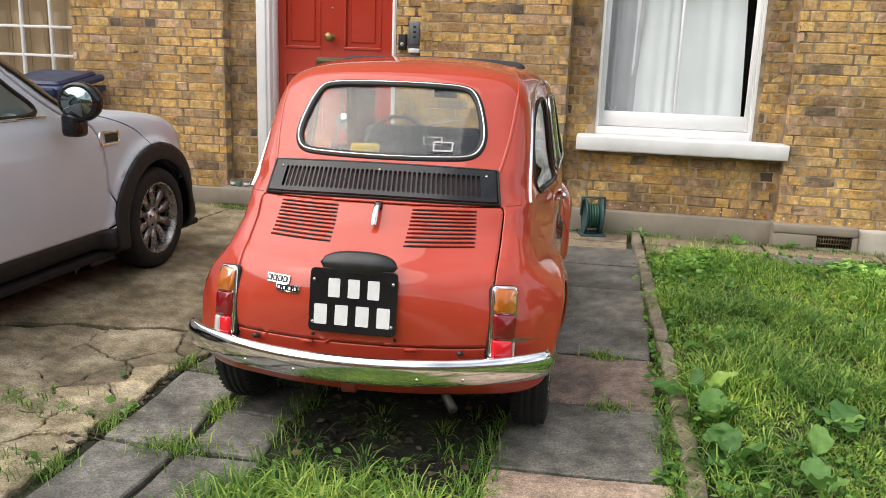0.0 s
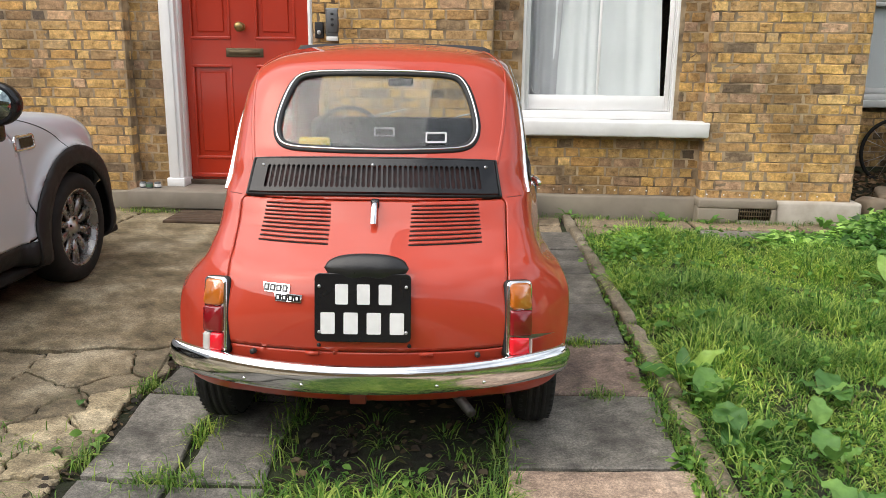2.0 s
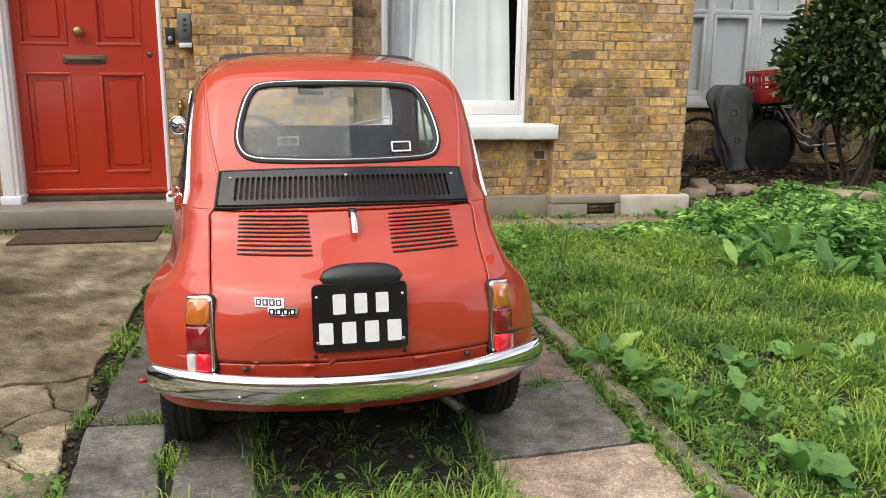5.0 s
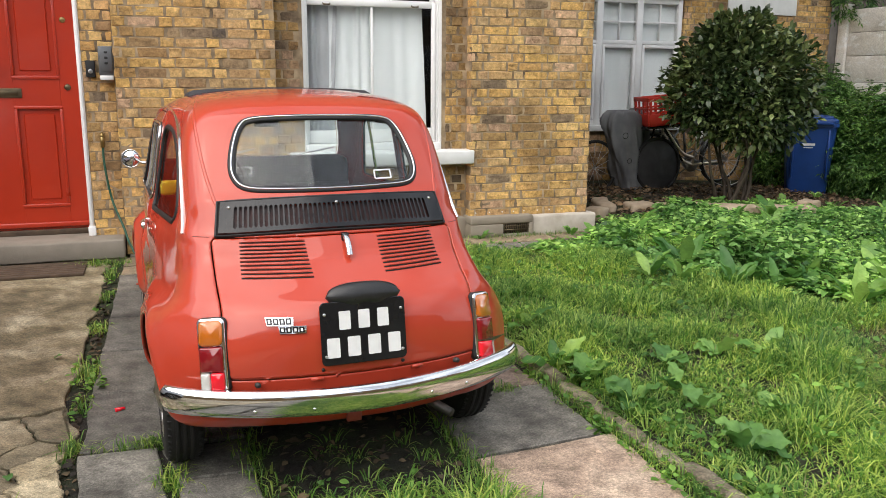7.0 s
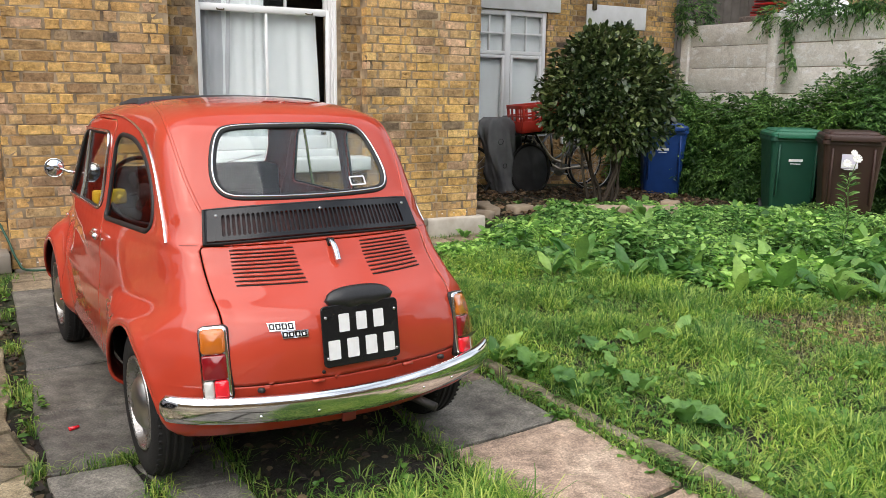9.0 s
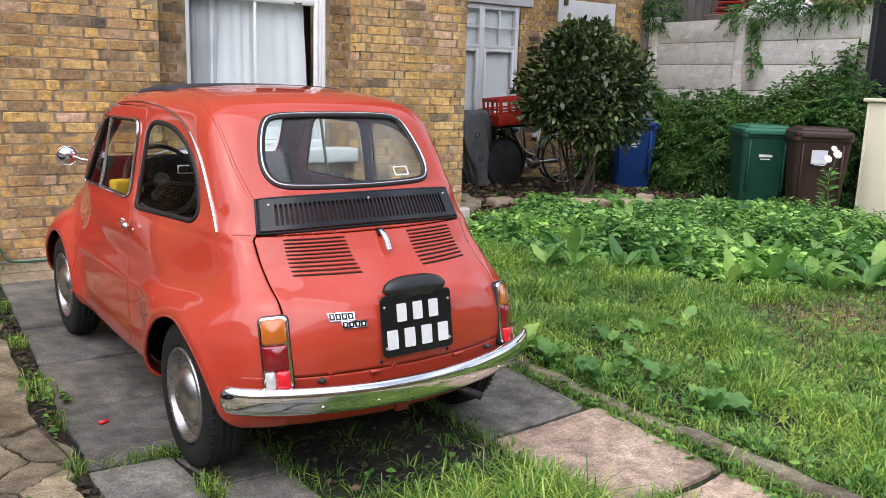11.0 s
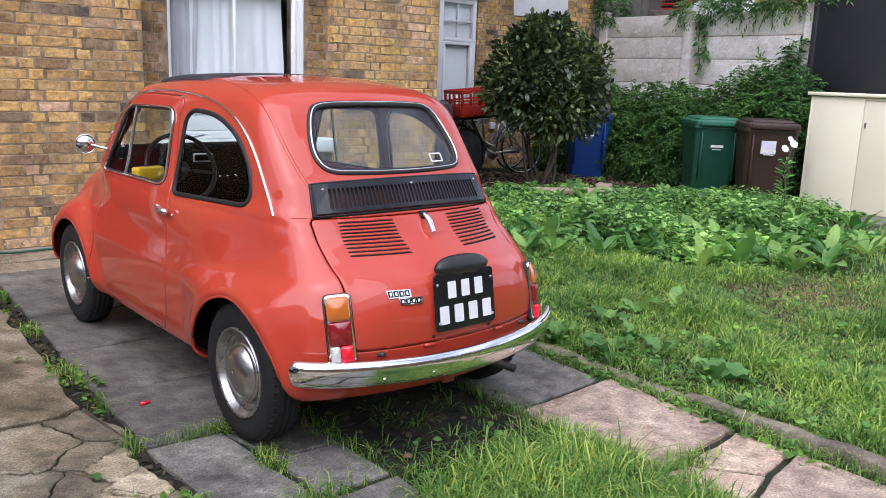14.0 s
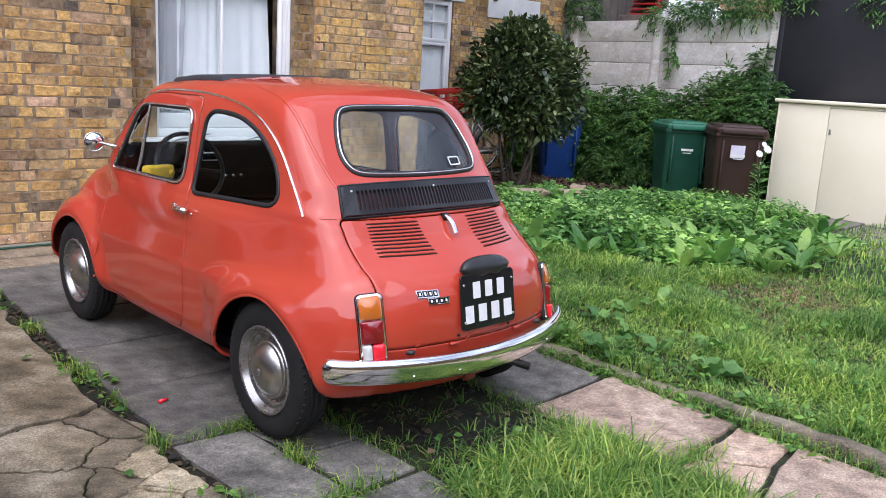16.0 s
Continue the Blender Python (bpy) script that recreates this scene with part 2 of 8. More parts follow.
class Nodes:
    """Short hand for a material's node tree."""

    def __init__(self, m):
        self.tree = m.node_tree
        self.bsdf = m.node_tree.nodes["Principled BSDF"]
        self.coords = self.add("ShaderNodeTexCoord").outputs["Object"]

    def add(self, kind, **inputs):
        n = self.tree.nodes.new(kind)
        for k, v in inputs.items():
            k = k.replace("_", " ")
            if isinstance(v, bpy.types.NodeSocket):
                self.tree.links.new(v, n.inputs[k])
            else:
                n.inputs[k].default_value = v
        return n

    def noise(self, scale, detail=4, rough=0.55, at=None, stretch=None):
        at = at or self.coords
        if stretch:
            at = self.add("ShaderNodeMapping", Vector=at, Scale=stretch).outputs[0]
        return self.add("ShaderNodeTexNoise", Vector=at, Scale=scale, Detail=detail, Roughness=rough).outputs["Fac"]

    def ramp(self, fac, *stops):
        n = self.add("ShaderNodeValToRGB", Fac=fac)
        e = n.color_ramp.elements
        while len(e) < len(stops):
            e.new(0.5)
        for s, (at, c) in zip(e, stops):
            s.position = at
            s.color = (*c, 1) if len(c) == 3 else c
        return n.outputs["Color"]

    def mix(self, fac, a, b, how="MIX"):
        n = self.tree.nodes.new("ShaderNodeMix")
        n.data_type, n.blend_type = "RGBA", how
        for k, v in ((0, fac), (6, a), (7, b)):
            if isinstance(v, bpy.types.NodeSocket):
                self.tree.links.new(v, n.inputs[k])
            elif k == 0:
                n.inputs[k].default_value = v
            else:
                n.inputs[k].default_value = (*v, 1)
        return n.outputs[2]

    def random(self):
        return self.add("ShaderNodeObjectInfo").outputs["Random"]

    def island(self):
        return self.add("ShaderNodeNewGeometry").outputs["Random Per Island"]

    def color(self, c):
        self.tree.links.new(c, self.bsdf.inputs["Base Color"])

    def rough(self, fac, low, high):
        n = self.add("ShaderNodeMapRange", Value=fac)
        n.inputs["To Min"].default_value, n.inputs["To Max"].default_value = low, high
        self.tree.links.new(n.outputs[0], self.bsdf.inputs["Roughness"])

    def bump(self, height, strength=0.3, distance=0.005):
        n = self.add("ShaderNodeBump", Height=height, Strength=strength, Distance=distance)
        self.tree.links.new(n.outputs[0], self.bsdf.inputs["Normal"])


def simple(name, a, b, scale=8.0, rough=0.6, metal=0.0, bump=0.0, fine=120.0, spread=0.12, **more):
    """Two shades of one colour in soft patches, fine grain and uneven gloss."""
    m = material(name, a, rough, metal, **more)
    n = Nodes(m)
    soft = n.noise(scale)
    n.color(n.ramp(soft, (0.3, a), (0.7, b)))
    n.rough(n.noise(scale * 2.3), max(rough - spread, 0.02), min(rough + spread, 1))
    if bump:
        n.bump(n.noise(fine, 3), bump, 0.003)
    return m


M = {}
def car_paint(name, a, b):
    m = material(name, a, 0.45, 0.0, Coat_Weight=1.0, Coat_Roughness=0.02, Specular_IOR_Level=0.12)
    n = Nodes(m)
    n.color(n.mix(n.ramp(n.noise(2.2, 5), (0.35, (0, 0, 0)), (0.75, (1, 1, 1))), a, b))
    n.rough(n.noise(30, 5), 0.35, 0.55)
    n.bump(n.noise(5, 2), 0.02, 0.004)
    return m


M["red"] = car_paint("coral_red_paint", (0.47, 0.052, 0.025), (0.42, 0.046, 0.023))
M["silver"] = car_paint("white_silver_paint", (0.56, 0.60, 0.64), (0.52, 0.56, 0.60))
# body red with shade put into it: panel insides, seam, tow bracket
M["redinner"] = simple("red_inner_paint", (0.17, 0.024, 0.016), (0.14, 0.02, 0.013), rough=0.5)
M["chrome"] = simple("chrome", (0.82, 0.82, 0.82), (0.72, 0.72, 0.73), 14, 0.09, 1.0, spread=0.05)
M["satinchrome"] = simple("worn_satin_chrome", (0.58, 0.57, 0.55), (0.44, 0.43, 0.41), 10, 0.32, 1.0, spread=0.08, bump=0.05)
M["steel"] = simple("brushed_steel", (0.55, 0.55, 0.56), (0.4, 0.4, 0.4), 22, 0.32, 1.0, bump=0.08)
M["alloy"] = simple("silver_wheel_paint", (0.40, 0.39, 0.38), (0.25, 0.24, 0.225), 12, 0.28, 0.8, bump=0.06)
M["rubber"] = simple("black_rubber", (0.006, 0.006, 0.0065), (0.011, 0.011, 0.011), 20, 0.55, bump=0.15)
M["tyre"] = simple("tyre_rubber", (0.005, 0.005, 0.0053), (0.012, 0.0117, 0.011), 9, 0.8, bump=0.35)
M["black"] = simple("satin_black", (0.008, 0.0085, 0.010), (0.014, 0.0145, 0.016), 6, 0.17, bump=0.04, Specular_IOR_Level=0.45)
M["vinyl"] = simple("black_vinyl", (0.012, 0.012, 0.013), (0.02, 0.02, 0.02), 14, 0.33, bump=0.25)
M["fabric"] = simple("black_roof_cloth", (0.02, 0.021, 0.024), (0.03, 0.03, 0.034), 14, 0.75, bump=0.4, fine=400)
# near-black: deep shade put into the colour of gaps, wells and undersides
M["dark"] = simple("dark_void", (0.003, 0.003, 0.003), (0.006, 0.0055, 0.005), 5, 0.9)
M["plastic"] = simple("dark_grey_plastic", (0.007, 0.0072, 0.008), (0.012, 0.012, 0.013), 12, 0.6, bump=0.2, fine=300)
M["white"] = simple("white_paint", (0.78, 0.78, 0.77), (0.66, 0.66, 0.64), 5, 0.5, bump=0.12, fine=60)
M["yellow"] = simple("yellow_plastic", (0.75, 0.5, 0.02), (0.7, 0.44, 0.02), 6, 0.4)

# ---- the little red car ----
CAR = pose(0.039, 0.582, 0, 0, 0, 2.9)
both = lambda half: np.array([(x, y) for x, y in half] + [(-x, y) for x, y in half[::-1] if x > 0])
low_side = curve([(-.38, .235), (-.46, .265), (-.505, .36), (-.527, .45), (-.534, .54), (-.516, .61), (-.475, .66), (-.41, .702), (-.30, .778), (-.22, .843),
                  (-.10, .862), (.3, .848), (.8, .842), (1.4, .848), (1.62, .870), (1.78, .856), (1.97, .790), (2.13, .69), (2.24, .55), (2.285, .42), (2.25, .30), (2.12, .23), (1.5, .20), (.5, .20), (0, .21)], 5)
low_plan = curve(both([(0, -.545), (.22, -.54), (.40, -.515), (.50, -.455), (.562, -.36), (.611, -.2), (.632, 0), (.64, .4), (.64, 1.0), (.632, 1.4), (.612, 1.8), (.56, 2.06), (.42, 2.23), (.2, 2.29), (0, 2.3)]), 4)
low_front = curve(both([(0, .18), (.50, .19), (.60, .215), (.632, .30), (.642, .42), (.643, .50), (.640, .545), (.630, .57), (.618, .62), (.606, .68), (.588, .75), (.560, .815), (.50, .875), (0, .93)]), 5)
top_side = curve([(-.20, .72), (-.222, .85), (-.178, .95), (-.135, 1.0), (-.04, 1.128), (.045, 1.232), (.13, 1.290), (.27, 1.328), (.5, 1.355), (.68, 1.352), (.9, 1.336), (1.12, 1.304), (1.255, 1.272), (1.475, 1.08), (1.68, .87), (1.52, .80), (1.2, .74), (.8, .69)], 5)
top_plan = curve(both([(0, -.25), (.28, -.245), (.40, -.215), (.465, -.15), (.512, -.05), (.535, .12), (.545, .5), (.55, 1.1), (.55, 1.52), (.52, 1.66), (.3, 1.74), (0, 1.75)]), 4)
top_front = curve(both([(0, .62), (.54, .64), (.590, .74), (.575, .80), (.553, .88), (.524, .97), (.500, 1.08), (.476, 1.185), (.440, 1.258), (.36, 1.312), (.2, 1.347), (0, 1.360)]), 5)
fender_side = curve([(-.39, .26), (-.415, .45), (-.425, .57), (-.41, .645), (-.34, .694), (-.18, .698), (.04, .684), (.24, .664), (.42, .635), (.52, .56), (.50, .40), (.46, .25), (0, .2)], 5)
front_fender_side = curve([(1.42, .25), (1.47, .42), (1.57, .56), (1.72, .655), (1.9, .665), (2.06, .62), (2.17, .52), (2.2, .38), (2.15, .25), (1.8, .2)], 5)


views = {"low_side": Field(low_side), "low_plan": Field(low_plan), "low_front": Field(low_front), "top_side": Field(top_side), "top_plan": Field(top_plan),
         "top_front": Field(top_front), "fender_side": Field(fender_side), "front_fender_side": Field(front_fender_side)}


def ease(v):
    v = np.clip(v, 0, 1)
    return v * v * (3 - 2 * v)


def fiat_shape(x, y, z):
    ax = np.abs(x)
    turn = np.clip((0.9 - y) / 0.9, -1, 1)
    swing = 0.45 + 0.19 * ease((z - 0.42) / 0.2) - 0.23 * ease((z - 0.62) / 0.25)
    swing = np.where(turn > 0, swing, 0.26)
    yb = y - swing * ax * ax * turn
    yf = y - (swing * ax * ax - 0.08) * ease((0.1 - y) / 0.4)
    xs = x * (1 + (0.12 * ease((0.45 - y) / 0.6) + 0.145 * ease((y - 1.28) / 0.6)) * ease((z - 0.52) / 0.28))
    low = smax(smax(views["low_side"](yb, z), views["low_front"](xs, z), 0.07), views["low_plan"](xs, y), 0.10)
    xt = x * (1 - 0.072 * ease((y - 0.15) / 0.7) * (1 - ease((y - 1.44) / 0.26)))
    top = smax(smax(views["top_side"](yb, z), views["top_front"](xt, z), 0.10), views["top_plan"](xt, y), 0.09)
    bulge = 0.012 * np.exp(-((z - 0.42) / 0.2) ** 2) - 0.010 * ease((-0.26 - y) / 0.2) * ease((0.43 - z) / 0.12)
    wide = 0.640 - 0.072 * ease((0.0 - y) / 0.5) ** 1.5 - 0.034 * ease((y - 0.27) / 0.25) + 0.013 * np.exp(-((np.hypot(y - 0.02, z - 0.25) - 0.325) / 0.032) ** 2)
    rear = smax(smax(views["fender_side"](yf, z), ax - wide - bulge + 4.0 * np.maximum(z - 0.51, 0) ** 2, 0.10), 0.40 - ax, 0.05)
    fore = smax(smax(views["front_fender_side"](y, z), ax - 0.622 - bulge - 0.012 * np.exp(-((np.hypot(y - 1.84, z - 0.25) - 0.33) / 0.034) ** 2), 0.12), 0.42 - ax, 0.05)
    body = smin(low, top, 0.07)
    return smin(smin(body, rear, 0.022), fore, 0.025)


def on_rear(x, z, lift=0.0, lo=-0.75, hi=0.5):
    """The point of the tail straight ahead of (x, z), and the outward normal there."""
    x, z = np.atleast_1d(np.asarray(x, float)), np.atleast_1d(np.asarray(z, float))
    a, b = np.full(x.shape, lo), np.full(x.shape, hi)
    for _ in range(26):
        m = (a + b) / 2
        out = fiat_shape(x, m, z) > 0
        a, b = np.where(out, m, a), np.where(out, b, m)
    p = np.stack([x, b, z], 1)
    n = slope(fiat_shape, p)
    n /= np.linalg.norm(n, axis=1)[:, None]
    return p + n * lift, n


def on_side(y, z, side=-1, lift=0.0):
    y, z = np.atleast_1d(np.asarray(y, float)), np.atleast_1d(np.asarray(z, float))
    a, b = np.full(y.shape, 0.9), np.full(y.shape, 0.1)
    for _ in range(26):
        m = (a + b) / 2
        out = fiat_shape(m, y, z) > 0
        a, b = np.where(out, m, a), np.where(out, b, m)
    p = np.stack([b * side, y, z], 1)
    n = slope(fiat_shape, p)
    n /= np.linalg.norm(n, axis=1)[:, None]
    return p + n * lift, n


def on_top(x, y, lift=0.0):
    x, y = np.atleast_1d(np.asarray(x, float)), np.atleast_1d(np.asarray(y, float))
    a, b = np.full(x.shape, 1.6), np.full(x.shape, 0.9)
    for _ in range(26):
        m = (a + b) / 2
        out = fiat_shape(x, y, m) > 0
        a, b = np.where(out, m, a), np.where(out, b, m)
    p = np.stack([x, y, b], 1)
    n = slope(fiat_shape, p)
    n /= np.linalg.norm(n, axis=1)[:, None]
    return p + n * lift, n


fiat = thing("vintage_car", CAR, "small coral-red vintage two-door hatchback with chrome trim", "car")
points, quads = surface(fiat_shape, (-0.7, -0.6, 0.17), (0.7, 2.36, 1.40), 0.0105)
shell = (points, quads)
# wheel arches and the open underside
floor_cut = np.array([(-1, -1), (3, -1), (3, 0.235), (2.3, 0.245), (1.9, 0.215), (0.3, 0.215), (-0.35, 0.245), (-0.6, 0.262), (-1, 0.262)])
arch = lambda y, r, top: np.array([(y + r * math.cos(a), 0.25 + top * math.sin(a)) for a in np.linspace(math.pi, 0, 24)] + [(y + r, 0.1), (y - r, 0.1)])
rear_arch = arch(0.02, 0.315, 0.30)
front_arch = arch(1.84, 0.315, 0.31)
wide = lambda p: np.abs(p[:, 0]) > 0.42
for outline, ok in ((floor_cut, lambda p: np.ones(len(p), bool)), (rear_arch, wide), (front_arch, wide)):
    shell = divide(fiat_shape, *shell, outline, [1, 2], ok, 0.0)[1]

quarter = filleted([(.085, .862, .07), (.655, .842, .045), (.635, 1.183, .075), (.41, 1.176, .15), (.235, 1.105, .12), (.115, .99, .1)])
door_glass = filleted([(.742, .866, .06), (1.418, .860, .03), (1.222, 1.172, .07), (.735, 1.180, .07)])
door_line = curve([(.655, .40), (.66, .60), (.67, .80), (.685, 1.0), (.69, 1.15), (.705, 1.225), (.85, 1.232), (1.1, 1.228), (1.22, 1.195), (1.36, 1.06), (1.50, .89), (1.53, .80), (1.535, .55), (1.53, .32), (1.50, .262), (1.2, .245), (.80, .245), (.69, .27)], 5)
rear_glass = curve(both([(0, .993), (.2, .995), (.29, 1.001), (.325, 1.025), (.334, 1.07), (.318, 1.14), (.29, 1.20), (.25, 1.226), (.15, 1.234), (0, 1.236)]), 4)
lid_line = rounded(-.432, .432, .434, .846, .02)
wind_glass = curve(both([(0, .925), (.3, .925), (.43, .94), (.455, .99), (.42, 1.12), (.38, 1.22), (.33, 1.25), (0, 1.262)]), 4)
left = lambda p: p[:, 0] < -0.3
right = lambda p: p[:, 0] > 0.3
back = lambda p: p[:, 1] < 0.2
fore = lambda p: p[:, 1] > 1.0
glass = {}
glass["rear"], shell = divide(fiat_shape, *shell, rear_glass, [0, 2], back)
lid, shell = divide(fiat_shape, *shell, lid_line, [0, 2], back)
glass["wind"], shell = divide(fiat_shape, *shell, wind_glass, [0, 2], fore)
for side, pick in (("left", left), ("right", right)):
    glass["quarter_" + side], shell = divide(fiat_shape, *shell, quarter, [1, 2], pick)
    door, shell = divide(fiat_shape, *shell, door_line, [1, 2], pick)
    glass["door_" + side], door = divide(fiat_shape, *door, door_glass, [1, 2], pick)
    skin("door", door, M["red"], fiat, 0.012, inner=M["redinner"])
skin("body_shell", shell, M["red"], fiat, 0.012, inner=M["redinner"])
skin("engine_lid", lid, M["red"], fiat, 0.012, inner=M["dark"])

# glass, seals and bright trim
M["glass"] = material("car_glass", (0.80, 0.85, 0.84), 0.01, 0, Transmission_Weight=1.0, IOR=1.1)
M["rearglass"] = material("car_rear_glass", (0.90, 0.95, 0.95), 0.01, 0, Transmission_Weight=1.0, IOR=1.42)
M["amber"] = material("amber_lens", (0.62, 0.17, 0.014), 0.15, 0, Coat_Weight=0.6, Transmission_Weight=0.25)
M["ruby"] = material("dark_red_lens", (0.22, 0.008, 0.012), 0.12, 0, Coat_Weight=0.8)
M["reflector"] = material("bright_red_reflector", (0.8, 0.015, 0.03), 0.2, 0, Coat_Weight=0.6)
M["clear"] = material("clear_ribbed_lens", (0.55, 0.55, 0.52), 0.2, 0, Coat_Weight=0.6)
M["metalgrey0"] = simple("dull_exhaust_steel", (.04, .037, .035), (.10, .095, .09), 18, .5, .7, bump=.2)
M["platewhite"] = simple("plate_white", (0.8, 0.8, 0.8), (0.72, 0.72, 0.72), 30, 0.5)
M["mirror"] = material("mirror_glass", (0.8, 0.82, 0.84), 0.02, 1.0)
M["mirrordim"] = material("tinted_mirror_glass", (0.25, 0.30, 0.30), 0.03, 1.0)
M["headlining"] = simple("dark_trim_cloth", (0.005, 0.005, 0.0055), (0.008, 0.0075, 0.0075), 10, 0.95, bump=0.3, Specular_IOR_Level=0.1)
M["dashblack"] = simple("matt_black_padding", (0.004, 0.004, 0.0043), (0.007, 0.007, 0.0072), 14, 0.9, bump=0.2, Specular_IOR_Level=0.08)


def pane(key, name, label=""):
    p, q = glass[key]
    n = slope(fiat_shape, p)
    n /= np.linalg.norm(n, axis=1)[:, None]
    ob = skin(name, (p - n * 0.004, q), M["rearglass" if key == "rear" else "glass"], fiat, 0.004, label)
    ob.visible_shadow = False
    return ob


def seal(points, outs, rubber=0.013, bright=0.005, parent=None, shift=0.0, rubber_name="rubber_seal", bright_name="chrome_trim"):
    part(rubber_name, strip(points, outs, rubber, 0.007, closed=True), M["rubber"], parent or fiat, "black rubber window seal")
    if bright:
        p, n = np.array(points), np.array(outs)
        mid = p.mean(0)
        d = p - mid
        grown = p + d / np.linalg.norm(d, axis=1)[:, None] * shift + n * 0.006
        part(bright_name, strip(grown, outs, bright, 0.005, closed=True), M["chrome"], parent or fiat, "bright chrome window trim")


pane("rear", "rear_window")
pane("wind", "windscreen")
seal(*on_rear(rear_glass[:, 0], rear_glass[:, 1]), 0.0135, 0.0034, shift=0.001)
for s in (-1, 1):
    key = "left" if s < 0 else "right"
    pane("quarter_" + key, "quarter_window")
    pane("door_" + key, "door_window")
    p, n = on_side(quarter[:, 0], quarter[:, 1], s)
    seal(p, n, 0.0095, 0)
    p, n = on_side(door_glass[:, 0], door_glass[:, 1], s)
    seal(p, n, 0.009, 0.0045, shift=0.004)
    # the small vent pane's upright in the door window
    zz = np.linspace(.866, 1.170, 8)
    yy = np.linspace(1.160, 1.140, 8)
    p, n = on_side(yy, zz, s)
    part("vent_bar", strip(p, n, 0.007, 0.008), M["chrome"], fiat, "chrome quarter-light bar")
    # gutter trim from the waist over the door to the windscreen pillar
    line = curve([(-.062, .848), (.03, .965), (.12, 1.075), (.27, 1.172), (.46, 1.226), (.70, 1.247), (.95, 1.247), (1.14, 1.228), (1.27, 1.175), (1.40, 1.06), (1.53, .93)], 6, False)
    p, n = on_side(line[:, 0], line[:, 1], s)
    for _ in range(8):
        p[1:-1] = (p[:-2] + 2 * p[1:-1] + p[2:]) / 4
        n[1:-1] = (n[:-2] + 2 * n[1:-1] + n[2:]) / 4
    part("gutter_trim", strip(p, n, 0.005, 0.008), M["chrome"], fiat, "thin chrome gutter strip")
    # seam from gutter foot to the grille, and down the pillar
    t = np.linspace(0, 1, 10)
    p, n = on_rear((0.485 - 0.05 * t) * s, 0.848 + 0 * t)
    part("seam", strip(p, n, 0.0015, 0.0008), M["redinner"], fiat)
    # pressed edge of the roof panel, from the vent over the pillar to the sunroof
    line = curve([(-.405, -.12, .958), (-.428, -.03, 1.06), (-.437, .03, 1.13), (-.437, .13, 1.215), (-.42, .27, 1.265), (-.40, .45, 1.30), (-.375, .62, 1.32), (-.36, .76, 1.33)], 6, False) * np.array([-s, 1, 1])
    p = settle(fiat_shape, line, 8)
    n = slope(fiat_shape, p)
    part("roof_crease", strip(p, n, 0.006, 0.0025), M["red"], fiat)
    # door handle
    p, n = on_side(np.array([.752, .71, .672]), np.array([.768, .768, .768]), s)
    q = [Vector(a + b * h) for a, b, h in zip(p, n, (0.006, 0.02, 0.022))]
    hb = tube([q[0], (q[0] + q[1]) / 2, q[1], q[2], q[2] - Vector((0, 0.045, 0.004))], 0.0125, 10)
    joined(hb, tube([Vector(p[0]) - Vector(n[0]) * 0.01, Vector(p[0]) + Vector(n[0]) * 0.012], 0.016, 12))
    part("door_handle", hb, M["chrome"], fiat, "chrome lever door handle")
    p, n = on_side([.615], [.757], s)
    part("lock_stud", tube([p[0], p[0] + n[0] * 0.006], 0.006, 10), M["chrome"], fiat)

# black ventilation panel under the rear window, with upright slots
half = lambda z: 0.414 - (z - 0.848) * 0.17
cols = [-1.0, -0.97]
slots = 42
for k in range(slots):
    a = -0.86 + 1.72 * k / slots
    cols += [a, a + 1.72 / slots * 0.66]
cols += [0.86, 0.97, 1.0]
rows = [.850, .855, .867, .871, .931, .935, .952, .957]
gx, gz = np.meshgrid(cols, rows)
for r in (2, 5):
    for c in range(2, 2 + 2 * slots, 2):
        mid = (cols[c] + cols[c + 1]) / 2
        gx[r, c:c + 2] = mid + (gx[r, c:c + 2] - mid) * 0.35
# sheet behind the slots: body red with the shade put into its colour
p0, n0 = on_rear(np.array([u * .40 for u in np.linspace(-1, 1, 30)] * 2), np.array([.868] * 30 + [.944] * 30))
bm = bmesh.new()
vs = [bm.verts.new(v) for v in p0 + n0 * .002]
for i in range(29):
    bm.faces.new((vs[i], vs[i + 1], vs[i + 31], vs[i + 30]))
shade_sheet = bm
lift = np.where((np.abs(gx) > 0.985) | (gz < .852) | (gz > .955), 0.001, 0.013).ravel()
arch_up = 0.011 * (1 - gx.ravel() ** 2)
p, n = on_rear((gx * half(gz)).ravel(), gz.ravel() + arch_up)
p = p + n * lift[:, None]
bm = bmesh.new()
vs = [bm.verts.new(v) for v in p]
w = len(cols)
for r in range(len(rows) - 1):
    for c in range(w - 1):
        if 2 <= r <= 4 and 2 <= c < 2 + 2 * slots and (c - 2) % 2 == 0:
            if r == 3 or (c // 2) % 1:
                continue
            if r != 3 and 2 <= r <= 4:
                continue
        bm.faces.new((vs[r * w + c], vs[r * w + c + 1], vs[(r + 1) * w + c + 1], vs[(r + 1) * w + c]))
bmesh.ops.recalc_face_normals(bm, faces=bm.faces)
vent = part("vent_panel", bm, M["black"], fiat, "satin-black slotted ventilation panel", smooth=False)
mod = vent.modifiers.new("thickness", "SOLIDIFY")
mod.thickness, mod.offset = 0.004, 0
part("vent_backing", shade_sheet, simple("shaded_red_metal", (.050, .009, .007), (.012, .004, .004), 26, .6), vent)
edge = [(u * half(z), z + 0.011 * (1 - u * u)) for u, z in [(t, .849) for t in np.linspace(-1, 1, 20)] + [(t, .958) for t in np.linspace(1, -1, 20)]]
p, n = on_rear(*np.array(edge).T)
